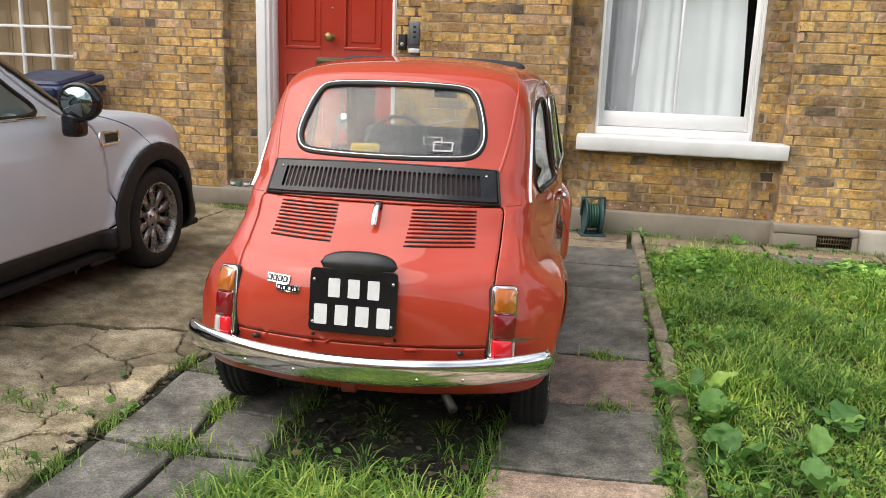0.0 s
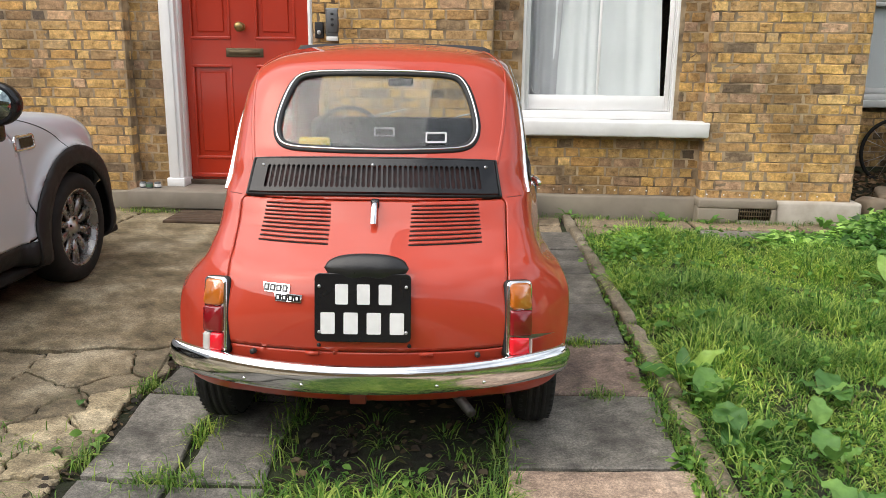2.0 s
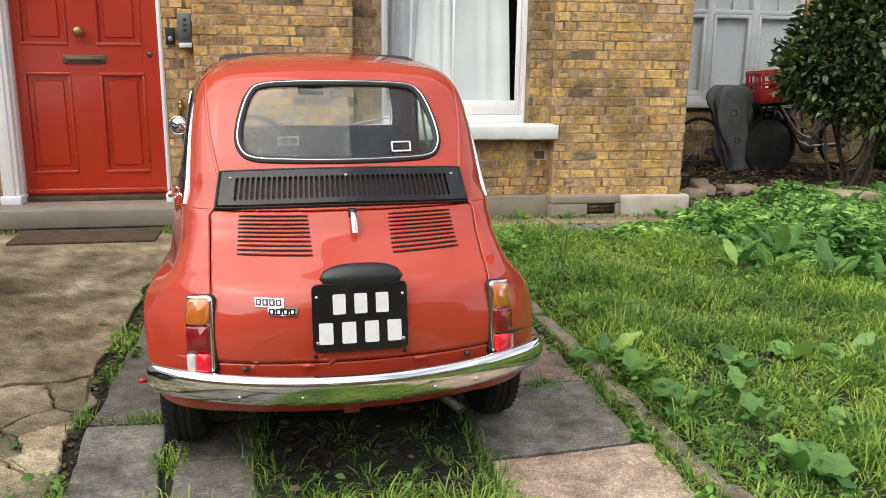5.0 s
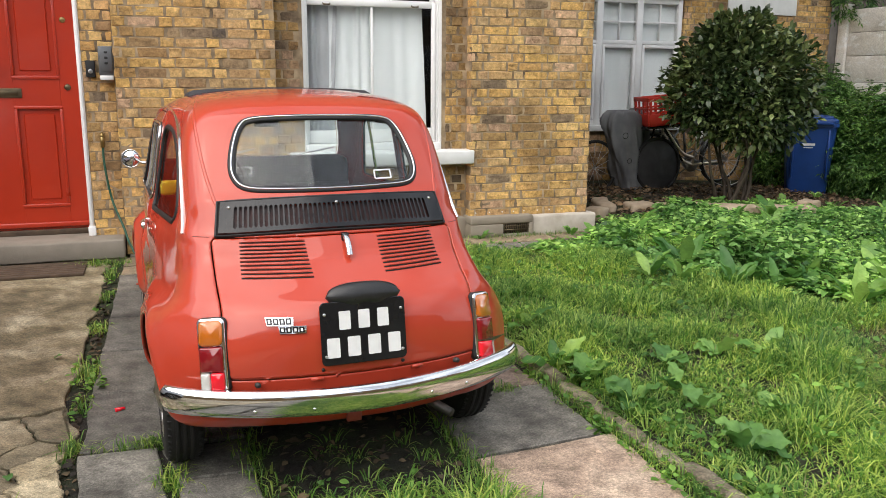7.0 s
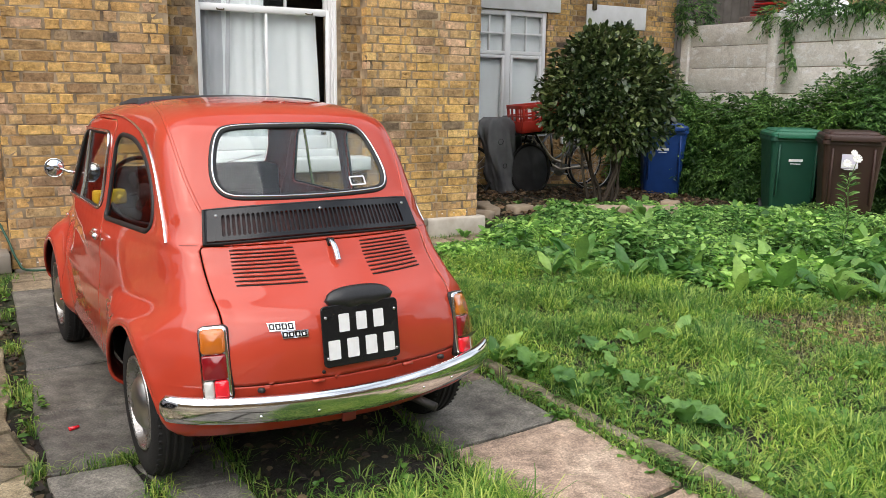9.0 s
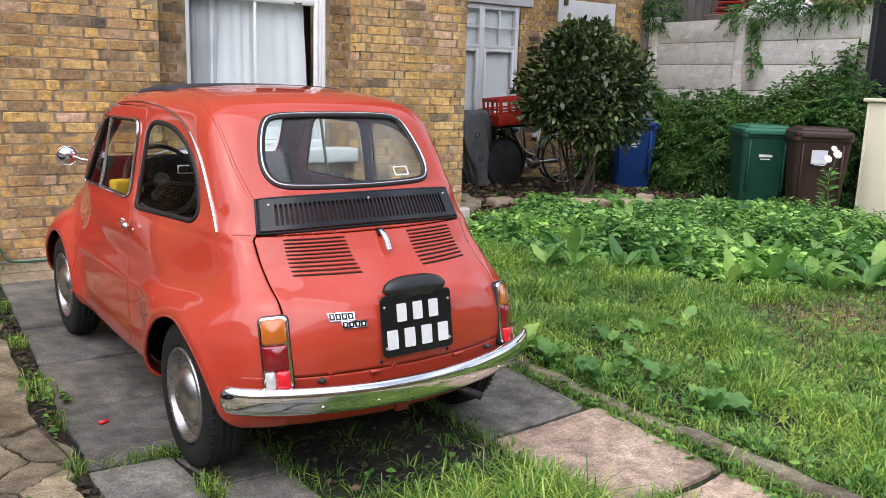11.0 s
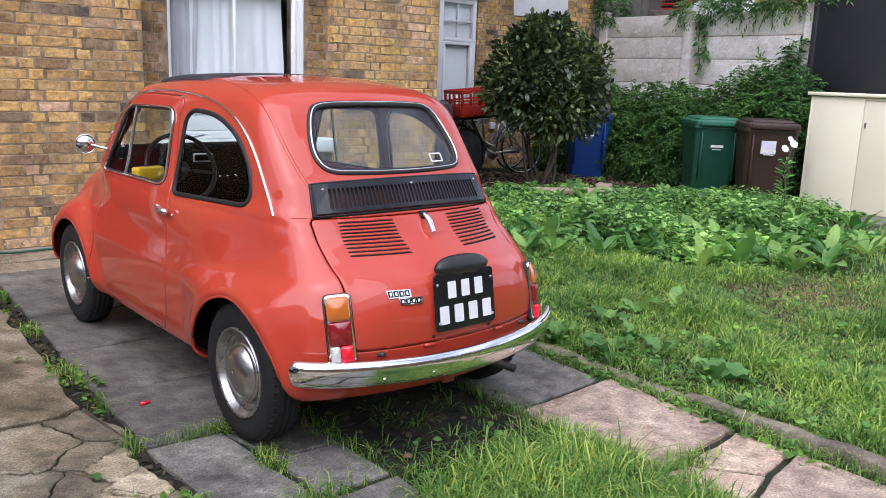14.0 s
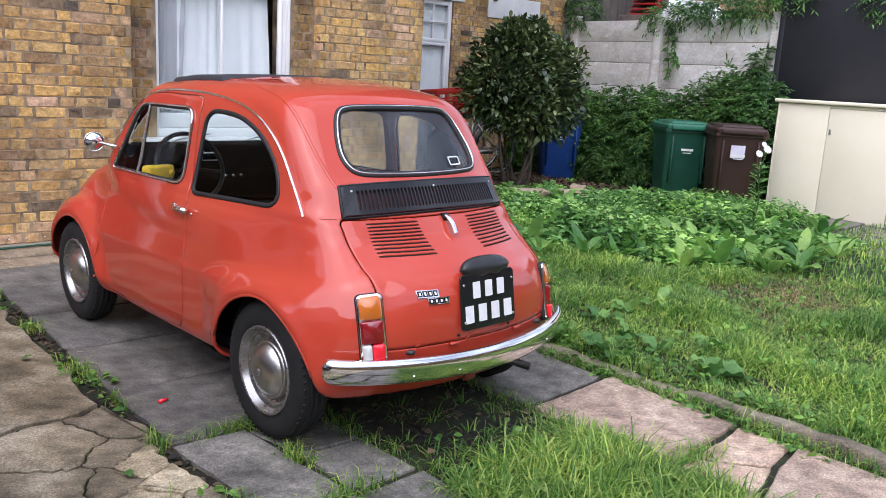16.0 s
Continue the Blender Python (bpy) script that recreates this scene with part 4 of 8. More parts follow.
M["whitestone"] = simple("chipped_white_paint_on_stone", (0.58, 0.54, 0.47), (0.36, 0.31, 0.25), 5, 0.8, bump=0.5, fine=60)
M["doorred"] = simple("red_gloss_door_paint", (0.43, 0.030, 0.008), (0.39, 0.026, 0.008), 3, 0.32, bump=0.06, fine=40, Coat_Weight=0.3)
M["gloss"] = simple("white_gloss_joinery", (0.86, 0.86, 0.855), (0.79, 0.79, 0.78), 4, 0.35, bump=0.08, fine=50)
M["brass"] = simple("aged_brass", (0.42, 0.30, 0.12), (0.25, 0.18, 0.08), 20, 0.4, 1.0)
M["bronze"] = simple("dull_bronze", (0.16, 0.12, 0.07), (0.1, 0.08, 0.05), 20, 0.45, 0.8)
M["curtain"] = simple("white_net_curtain", (0.76, 0.785, 0.79), (0.70, 0.73, 0.735), 3, 0.95, bump=0.2, fine=500)
M["blindwhite"] = simple("white_blind", (0.82, 0.84, 0.84), (0.76, 0.78, 0.78), 3, 0.9)
M["greycloth"] = simple("grey_curtain_lining", (0.52, 0.53, 0.55), (0.40, 0.41, 0.43), 3, 0.95, bump=0.2, fine=500)
M["wood"] = simple("pale_shutter_wood", (0.42, 0.30, 0.18), (0.34, 0.23, 0.13), 5, 0.6, bump=0.3)
M["mat"] = simple("dark_brown_timber", (0.055, 0.035, 0.022), (0.10, 0.065, 0.04), 14, 0.85, bump=0.7, fine=70)
M["pane"] = material("window_pane", (0.95, 0.97, 0.97), 0.01, 0, Transmission_Weight=1.0, IOR=1.25)
# near-black in place of the lack of light in the rooms
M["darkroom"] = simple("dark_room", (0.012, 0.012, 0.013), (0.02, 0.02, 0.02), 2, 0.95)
M["metalgrey"] = simple("grey_metal_box", (0.16, 0.165, 0.17), (0.12, 0.125, 0.13), 9, 0.45, 0.6, bump=0.1)


def upper_wall_material():
    m = material("upper_brickwork", (0.3, 0.2, 0.1), 0.9)
    n = Nodes(m)
    b = n.add("ShaderNodeTexBrick", Scale=1.0)
    b.inputs["Color1"].default_value, b.inputs["Color2"].default_value, b.inputs["Mortar"].default_value = (0.36, 0.23, 0.1, 1), (0.22, 0.14, 0.07, 1), (0.26, 0.22, 0.16, 1)
    b.inputs["Mortar Size"].default_value, b.inputs["Brick Width"].default_value, b.inputs["Row Height"].default_value = 0.006, 0.225, 0.075
    sw = n.add("ShaderNodeSeparateXYZ", Vector=n.coords)
    cb = n.add("ShaderNodeCombineXYZ", X=sw.outputs[0], Y=sw.outputs[2])
    n.tree.links.new(cb.outputs[0], b.inputs["Vector"])
    n.color(b.outputs["Color"])
    return m


M["upper"] = upper_wall_material()
brick_cache = {}


def brick_mesh(length, kind, mat):
    key = (round(length / 0.012), kind, mat.name)
    if key not in brick_cache:
        rnd = random.Random(hash(key[:2]) % 1000)
        l, h, d = key[0] * 0.012, 0.0675 - 0.0014 * (kind % 3), 0.10
        j = lambda s: rnd.uniform(-s, s)
        back_ring = [(-l / 2, d, -h / 2), (0, d, -h / 2), (l / 2, d, -h / 2), (l / 2, d, 0), (l / 2, d, h / 2), (0, d, h / 2), (-l / 2, d, h / 2), (-l / 2, d, 0)]
        out_ring = [(x + j(.005), 0.0046 + j(.0022), z + j(.0045)) for x, _, z in back_ring]
        in_ring = [(x * (1 - rnd.uniform(.006, .024) / l) + j(.003), j(.002), z * rnd.uniform(.86, .98)) for x, _, z in back_ring]
        me = bpy.data.meshes.new("brick")
        faces = [tuple(range(16, 24))] + [(8 + k, 8 + (k + 1) % 8, 16 + (k + 1) % 8, 16 + k) for k in range(8)] + [(k, (k + 1) % 8, 8 + (k + 1) % 8, 8 + k) for k in range(8)]
        me.from_pydata(back_ring + out_ring + in_ring, [], faces)
        me.materials.append(mat)
        brick_cache[key] = me
    return brick_cache[key]


def courses(x0, x1, z0, z1, seed, pitch=0.0752):
    """Flemish bond: the middle, length and height of each brick between x0 and x1."""
    rnd = random.Random(seed)
    row = 0
    z = z0 + pitch / 2
    while z + 0.03 < z1:
        x = x0 - (0.0 if row % 2 else 0.169) - (0.34 if row % 4 > 1 else 0)
        k = row % 2
        while x < x1 - 0.02:
            l = 0.216 if k % 2 == 0 else 0.103
            a, b = max(x + 0.005, x0), min(x + l, x1)
            if b - a > 0.035:
                yield (a + b) / 2, b - a - rnd.uniform(0, 0.004), z + rnd.uniform(-.0015, .0015), rnd
            x += l + 0.0080
            k += 1
        z += pitch
        row += 1


walls = []


def brick_wall(name, label, x0, x1, z0, z1, y, seed, most=300, back=0.32, top=None, sooty=False):
    """A wall of single bricks over a mortar core, its face at y towards the garden."""
    lap = 0.03 if y > 4.43 and y < 5 else -.004
    core = tagged(shown(box(x0 - lap, x1 + lap, y + (0.0064 if "under" in name else 0.0034), y + back, z0, z1), name, M["mortar"], None, False), label, "wall", kind="structure")
    if top:
        t = tagged(shown(box(x0, x1, y, y + back, z1 + 0.002, top), name.replace("wall", "upper_wall"), M["upper"], None, False), "plain yellow brick wall above", "wall", kind="structure")
    walls.append((core, x0, x1, z0, z1, y, seed, most, sooty))
    return core


HT = 2.42
brick_wall("wall_left_pier", "yellow stock brick pier with some dark bricks", -3.99, -2.53, .14, HT, 4.33, 1, top=6.5)
brick_wall("wall_door_left", "recessed dark brick strip beside the door", -2.526, -2.285, .14, HT, 4.44, 2, top=6.5, sooty=True)
brick_wall("wall_door_right", "recessed brick strip beside the door", -1.045, -.819, .14, HT, 4.44, 3, top=6.5)
brick_wall("wall_middle_pier", "yellow stock brick pier between door and window", -.815, .385, .02, HT, 4.33, 4, top=6.5)
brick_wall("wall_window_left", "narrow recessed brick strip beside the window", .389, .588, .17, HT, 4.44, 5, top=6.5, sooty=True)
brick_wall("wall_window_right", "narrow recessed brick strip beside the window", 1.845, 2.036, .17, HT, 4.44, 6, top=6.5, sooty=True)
brick_wall("wall_under_window", "dark brickwork under the window sill", .592, 1.841, .17, .65, 4.44, 7, sooty=True)
brick_wall("wall_right_pier", "yellow stock brick pier at the house corner", 2.04, 3.21, .17, HT + .1, 4.33, 8, top=6.5)
brick_wall("wall_far_left", "yellow stock brick wall beyond the left window", -6.6, -5.27, .14, HT, 4.33, 9, 250, top=6.5)
brick_wall("wall_under_left_window", "yellow brickwork under the left window", -5.266, -3.994, .14, .80, 4.40, 10, 200)
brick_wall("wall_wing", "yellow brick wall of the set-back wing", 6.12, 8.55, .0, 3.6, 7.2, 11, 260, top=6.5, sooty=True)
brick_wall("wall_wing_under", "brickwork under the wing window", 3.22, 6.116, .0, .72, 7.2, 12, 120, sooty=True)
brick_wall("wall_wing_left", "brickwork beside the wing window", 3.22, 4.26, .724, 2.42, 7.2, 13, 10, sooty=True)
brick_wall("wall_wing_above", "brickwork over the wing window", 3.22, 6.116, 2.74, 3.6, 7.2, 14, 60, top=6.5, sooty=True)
tagged(shown(box(-2.28, -1.05, 4.44, 4.76, 2.48, 6.5), "wall_over_door", M["upper"], None, False), "brick wall over the door", "wall", kind="structure")
tagged(shown(box(.592, 1.841, 4.44, 4.76, 2.78, 6.5), "wall_over_window", M["upper"], None, False), "brick wall over the window", "wall", kind="structure")
tagged(shown(box(-5.266, -3.994, 4.40, 4.76, 2.5, 6.5), "wall_over_left_window", M["upper"], None, False), "brick wall over the left window", "wall", kind="structure")
tagged(shown(box(3.0, 3.206, 4.65, 7.2, 0, 6.5), "wall_return", M["upper"], None, False), "plain brick return wall of the house", "wall", kind="structure")
# unseen room surfaces, added; their darkness is in the colour
tagged(shown(box(-6.6, 3.0, 6.4, 6.5, 0, 6.5), "wall_inner_back", M["darkroom"], None, False), "near-black wall closing the unlit rooms", "wall", kind="structure")
tagged(shown(box(-6.6, 3.0, 4.8, 6.4, .05, .1), "floor_inside", M["darkroom"], None, False), "near-black floor of the unlit rooms", "floor", kind="structure")
tagged(shown(box(-6.6, 3.2, 4.70, 7.2, 2.9, 2.95), "ceiling_inside", M["darkroom"], None, False), "near-black ceiling of the unlit rooms", "ceiling", kind="structure")
tagged(shown(box(3.22, 8.5, 7.9, 8.0, 0, 6.5), "wall_wing_back", M["darkroom"], None, False), "near-black wall closing the unlit wing", "wall", kind="structure")
tagged(shown(box(-6.8, 9.0, 4.2, 9.0, 6.5, 6.7), "roof_slab", M["cement"], None, False), "plain roof slab of the house", "roof", kind="structure")


def worn(bm, amount, seed=0, scale=9.0):
    """Roughens the points of a piece a little."""
    for v in bm.verts:
        q = v.co * scale + Vector((seed, seed * 1.7, 0))
        v.co += Vector((noise.noise(q), noise.noise(q + Vector((9, 0, 0))), noise.noise(q + Vector((0, 9, 0))))) * amount
    return bm


def cuboid(x0, x1, y0, y1, z0, z1, bevel=.006, cuts=6, wear=.003, seed=0):
    b = box(x0, x1, y0, y1, z0, z1, bevel, 2)
    long = max(x1 - x0, y1 - y0)
    es = [e for e in b.edges if e.calc_length() > long * 0.6]
    if es and cuts:
        bmesh.ops.subdivide_edges(b, edges=es, cuts=cuts)
    return worn(b, wear, seed)


# plinths
tagged(shown(cuboid(-3.99, -2.555, 4.285, 4.60, -.05, .142, .012, 10, .005, 1), "plinth_left", M["cement"]), "cement-rendered plinth under the brick pier", "plinth", kind="structure")
tagged(shown(cuboid(-.80, .38, 4.30, 4.60, -.05, .02, .01, 8, .004, 2), "plinth_middle", M["cement"]), "low cement plinth under the pier", "plinth", kind="structure")
tagged(shown(cuboid(.40, 2.03, 4.375, 4.60, -.05, .172, .015, 12, .006, 3), "plinth_window", M["cement"]), "cement-rendered plinth under the window", "plinth", kind="structure")
tagged(shown(cuboid(2.625, 3.275, 4.265, 4.60, -.05, .172, .02, 8, .008, 5), "plinth_corner", M["whitestone"]), "plinth stone with flaking white paint", "plinth", kind="structure")
vb = thing("vent_block", Matrix.Identity(4), "cement block with a cast-iron air vent", "vent", kind="structure")
bm = cuboid(2.02, 2.622, 4.24, 4.60, .115, .185, .012, 6, .004, 6)
joined(bm, cuboid(2.02, 2.335, 4.24, 4.60, -.05, .115, .008, 4, .003, 7))
joined(bm, cuboid(2.585, 2.622, 4.24, 4.60, -.05, .115, .004, 0, .002, 8))
joined(bm, box(2.33, 2.59, 4.30, 4.60, -.05, .03))
joined(bm, box(2.33, 2.59, 4.24, 4.60, -.05, .022))
part("block", bm, M["cement"], vb)
# near-black sheet paints the depth of shade behind the bars
part("vent_back", box(2.33, 2.59, 4.285, 4.30, .02, .118), M["dark"], vb)
for k in range(14):
    x = 2.345 + k * .0185
    part("vent_bar", box(x, x + .006, 4.252, 4.264, .024, .113), M["bronze"], vb)
for z in (.052, .085):
    part("vent_bar", box(2.336, 2.588, 4.250, 4.262, z, z + .008), M["bronze"], vb)

# step, and the timber grating before it
tagged(shown(cuboid(-2.545, -.825, 4.185, 4.60, .02, .165, .014, 14, .005, 11), "door_step", M["stone"]), "worn stone door step", "step", kind="structure")
tagged(shown(cuboid(-2.535, -.835, 4.21, 4.60, -.05, .02, .004, 8, .003, 12), "step_riser", M["cement"]), "dark riser under the door step", "step", kind="structure")
grating = thing("timber_grating", Matrix.Identity(4), "flat dark-brown timber slat grating before the step", "grating")
for k in range(7):
    y = 3.74 + k * .062
    part("slat", cuboid(-2.08, -1.09, y, y + .052, .002, .022, .004, 8, .0025, k), M["mat"], grating)
for k in range(3):
    tin_at = pose(-2.47 + k * .062, 4.33 - .02 * (k % 2), .166)
    tin = thing("tin_can", tin_at, "small round painted metal tin on the step", "tin", "tins on the step")
    part("can_body", lathe([(0, 0), (.026, 0), (.027, .004), (.027, .045), (.024, .049), (0, .048)], 18, "z"), M["metalgrey"], tin)
    part("can_label", lathe([(.0275, .012), (.0275, .036)], 18, "z"), M["white"] if k != 1 else simple("green_label", (.1, .2, .12), (.08, .16, .1)), tin)

# front door in its frame
dr = thing("door_1", Matrix.Identity(4), "closed red panelled front door with brass letterbox", "door", kind="structure")
leaf = bmesh.new()
X0, X1, Y = -2.155, -1.085, 4.60
rails = [(.205, .39), (1.15, 1.37), (2.05, 2.20)]
stiles = [(X0, -2.09), (-1.765, -1.545), (-1.225, X1)]
for a, b in stiles:
    box(a, b, Y, Y + .045, .205, 2.20, .002, 1, leaf)
for a, b in rails:
    for c, d in ((-2.09, -1.765), (-1.545, -1.225)):
        box(c, d, Y, Y + .045, a, b, 0, 1, leaf)
part("door_leaf", leaf, M["doorred"], dr, smooth=False)
for c, d in ((-2.09, -1.765), (-1.545, -1.225)):
    for a, b in ((.39, 1.15), (1.37, 2.05)):
        pn = part("panel", box(c - .002, d + .002, Y + .018, Y + .036, a - .002, b + .002), M["doorred"], dr, smooth=False)
        part("raised_field", box(c + .05, d - .05, Y + .010, Y + .022, a + .05, b - .05, .008, 1), M["doorred"], pn, smooth=False)
        mould = bmesh.new()
        for e0, e1, f0, f1 in ((c - .008, d + .008, b - .014, b + .010), (c - .008, d + .008, a - .010, a + .016), (c - .008, c + .014, a + .016, b - .014), (d - .014, d + .008, a + .016, b - .014)):
            box(e0, e1, Y - .008, Y + .018, f0, f1, .005, 2, mould)
        part("moulding", mould, M["doorred"], pn)
part("weather_bar", cuboid(X0 + .004, X1 - .004, Y - .022, Y, .222, .262, .008, 0, 0), M["doorred"], dr)
lb = part("letterbox", box(-1.802, -1.49, Y - .010, Y, 1.222, 1.292, .005, 2), M["bronze"], dr, "dark bronze letterbox flap")
part("flap", box(-1.775, -1.517, Y - .014, Y - .010, 1.24, 1.276, .002, 1), M["bronze"], lb)
kn = part("door_knob", moved(lathe([(.028, 0), (.026, -.012), (.014, -.02), (.014, -.035), (.030, -.045), (.040, -.062), (.036, -.078), (.02, -.087), (0, -.089)], 24, "y"), Matrix.Translation((-1.667, Y, 1.462))), M["brass"], dr, "round aged brass door knob")
part("knob_rose", moved(lathe([(0, 0), (.034, 0), (.034, -.005), (0, -.007)], 24, "y"), Matrix.Translation((-1.667, Y, 1.462))), M["brass"], kn)
part("door_lock", moved(lathe([(.024, 0), (.024, -.006), (.018, -.014), (0, -.014)], 20, "y"), Matrix.Translation((-1.168, Y, 1.30))), M["bronze"], dr)
part("spy_hole", moved(lathe([(.012, 0), (.012, -.005), (0, -.006)], 14, "y"), Matrix.Translation((-1.655, Y, 1.70))), M["brass"], dr)
part("night_latch", moved(lathe([(.022, 0), (.022, -.006), (.014, -.010), (0, -.010)], 18, "y"), Matrix.Translation((-1.168, Y, 1.80))), M["brass"], dr)
fr = bmesh.new()
box(-2.285, -2.16, 4.435, 4.66, .235, 2.48, .008, 2, fr)
box(-2.165, -2.15, 4.50, 4.60, .235, 2.40, .004, 1, fr)
box(-2.262, -2.19, 4.418, 4.436, .235, 2.46, .008, 2, fr)
box(-1.08, -1.045, 4.435, 4.66, .235, 2.48, .006, 2, fr)
box(-1.072, -1.052, 4.425, 4.437, .235, 2.46, .005, 2, fr)
box(-2.16, -1.08, 4.44, 4.66, 2.26, 2.48, .006, 2, fr)
part("door_frame", fr, M["gloss"], dr, "white-painted timber door frame")
part("frame_foot", cuboid(-2.30, -2.15, 4.412, 4.66, .165, .237, .008, 0, .001), M["gloss"], dr)
part("frame_foot", cuboid(-1.09, -1.035, 4.418, 4.66, .165, .237, .006, 0, .001), M["gloss"], dr)
part("threshold", box(-2.16, -1.08, 4.56, 4.68, .162, .205, .006), M["mat"], dr)
tagged(shown(box(-2.285, -1.045, 4.66, 4.70, .16, 2.48), "wall_behind_door", M["darkroom"], None, False), "near-black sheet behind the closed door", "wall", kind="structure")

# intercom, key safe and garden tap hose beside the door
ic = thing("door_intercom", pose(-.985, 4.44, 1.375), "small black doorbell intercom box on brick", "intercom")
part("case", box(-.033, .033, -.03, 0, 0, .125, .006, 2), M["plastic"], ic)
part("button", moved(lathe([(.017, 0), (.017, -.004), (.012, -.006), (0, -.005)], 18, "y"), Matrix.Translation((0, -.03, .045))), M["steel"], ic)
ks = thing("key_safe", pose(-.868, 4.44, 1.36), "grey metal key safe with a pale latch", "key safe")
part("case", box(-.055, .055, -.075, 0, .03, .245, .008, 2), M["metalgrey"], ks)
part("cover", box(-.045, .045, -.083, -.075, .06, .235, .006, 2), M["metalgrey"], ks)
for z in (.12, .16, .20):
    part("button", box(-.012, .012, -.087, -.083, z - .008, z + .008, .003, 1), M["plastic"], ks)
part("latch", box(-.05, .045, -.085, -.02, -.005, .03, .006, 2), M["white"], ks)
M["hose"] = simple("green_hose", (.02, .09, .055), (.015, .07, .04), 10, 0.45)
hs = thing("garden_hose", Matrix.Identity(4), "green garden hose hanging from a wall tap", "hose")
line = curve([(-.94, 4.41, .86), (-.935, 4.395, .70), (-.90, 4.38, .45), (-.83, 4.30, .25), (-.78, 4.235, .10), (-.70, 4.20, .03), (-.3, 4.24, .018), (.1, 4.20, .018), (.35, 4.25, .02), (.55, 4.20, .03)], 8, False)
part("hose", tube(line, .0085, 8), M["hose"], hs)
part("connector", tube([(-.94, 4.41, .95), (-.94, 4.408, .85)], .016, 12), M["brass"], hs)
part("tap", tube([(-.94, 4.455, .955), (-.94, 4.41, .955), (-.94, 4.40, .93)], .012, 10), M["brass"], hs)
reel = thing("hose_reel", pose(.66, 4.19, .0, 0, 0, 12), "dark teal plastic hose reel on the paving", "hose reel")
M["teal"] = simple("dark_teal_plastic", (.03, .075, .075), (.025, .055, .06), 9, 0.5)
part("drum", moved(lathe([(.13, -.07), (.145, -.065), (.13, -.05), (.07, -.045), (.07, .045), (.13, .05), (.145, .065), (.13, .07)], 28, "x"), Matrix.Translation((0, 0, .155))), M["teal"], reel)
for k in range(4):
    part("hose_coil", moved(lathe([(.092 + .006 * math.cos(a), -.033 + k * .021 + .0085 * math.sin(a)) for a in np.linspace(0, 6.28, 9)[:-1]], 28, "x", True), Matrix.Translation((0, 0, .155))), M["hose"], reel)
part("foot", box(-.10, .10, -.10, .10, 0, .02, .006), M["teal"], reel)
part("handle", tube([(-.09, 0, .155), (-.09, 0, .30), (.09, 0, .30), (.09, 0, .155)], .011, 8), M["teal"], reel)

# sash window with net curtains
wd = thing("window_1", Matrix.Identity(4), "white sliding sash window with pale net curtains", "window", kind="structure")
sl = cuboid(.485, 2.075, 4.305, 4.56, .652, .775, .012, 14, .004, 21)
for v in sl.verts:
    if v.co.z > .72:
        v.co.z += (v.co.y - 4.43) * 0.06
part("window_sill", sl, M["white"], wd, "thick white-painted stone sill")
fb = bmesh.new()
box(.592, .642, 4.455, 4.65, .775, 2.78, .006, 2, fb)
box(1.792, 1.841, 4.455, 4.65, .775, 2.78, .006, 2, fb)
box(.642, 1.792, 4.455, 4.65, 2.68, 2.78, .006, 2, fb)
box(.63, 1.80, 4.44, 4.65, .775, .835, .008, 2, fb)
box(.642, .652, 4.475, 4.50, .835, 2.68, .003, 1, fb)
box(1.782, 1.792, 4.475, 4.50, .835, 2.68, .003, 1, fb)
part("window_frame", fb, M["gloss"], wd)
lo = bmesh.new()
box(.644, .678, 4.54, 4.582, .838, 2.02, .004, 1, lo)
box(1.756, 1.790, 4.54, 4.582, .838, 2.02, .004, 1, lo)
box(.678, 1.756, 4.54, 4.582, .838, .955, .004, 1, lo)
box(.678, 1.756, 4.54, 4.582, 1.968, 2.02, .004, 1, lo)
box(1.215, 1.235, 4.545, 4.578, .955, 1.968, .004, 1, lo)
part("lower_sash", lo, M["gloss"], wd)
up = bmesh.new()
box(.644, .678, 4.586, 4.63, 1.98, 2.68, .004, 1, up)
box(1.756, 1.790, 4.586, 4.63, 1.98, 2.68, .004, 1, up)
box(.678, 1.756, 4.586, 4.63, 2.62, 2.68, .004, 1, up)
box(.678, 1.756, 4.586, 4.63, 1.98, 2.03, .004, 1, up)
box(1.40, 1.42, 4.59, 4.625, 2.03, 2.62, .004, 1, up)
part("upper_sash", up, M["gloss"], wd)
for a, b, c, d, y in ((.676, 1.217, .95, 1.97, 4.56), (1.233, 1.758, .95, 1.97, 4.56), (.676, 1.402, 2.025, 2.625, 4.606), (1.418, 1.758, 2.025, 2.625, 4.606)):
    g = part("pane", box(a, b, y, y + .004, c, d), M["pane"], wd, smooth=False)
    g.visible_shadow = False
for x in (.84, 1.60):
    part("sash_lift", tube([(x - .03, 4.54, 1.985), (x - .025, 4.522, 1.975), (x + .025, 4.522, 1.975), (x + .03, 4.54, 1.985)], .006, 8), M["bronze"], wd)


def drape(x0, x1, z0, z1, y, depth, waves, seed, lean=0.0):
    bm = bmesh.new()
    nx, nz = waves * 12, 12
    rows = []
    for k in range(nz + 1):
        v = k / nz
        row = []
        for i in range(nx + 1):
            u = i / nx
            x = x0 + (x1 - x0) * u + lean * (1 - v) * u
            f = math.sin(u * waves * 2 * math.pi + 0.9 * math.sin(seed + u * 7)) * (0.55 + 0.45 * noise.noise(Vector((u * 6 + seed, v * 0.8, 0))))
            row.append(bm.verts.new((x, y + depth * f + 0.012 * noise.noise(Vector((u * 3, v * 3, seed))), z0 + (z1 - z0) * v)))
        rows.append(row)
    for a, b in zip(rows, rows[1:]):
        for i in range(nx):
            bm.faces.new((a[i], a[i + 1], b[i + 1], b[i]))
    return bm


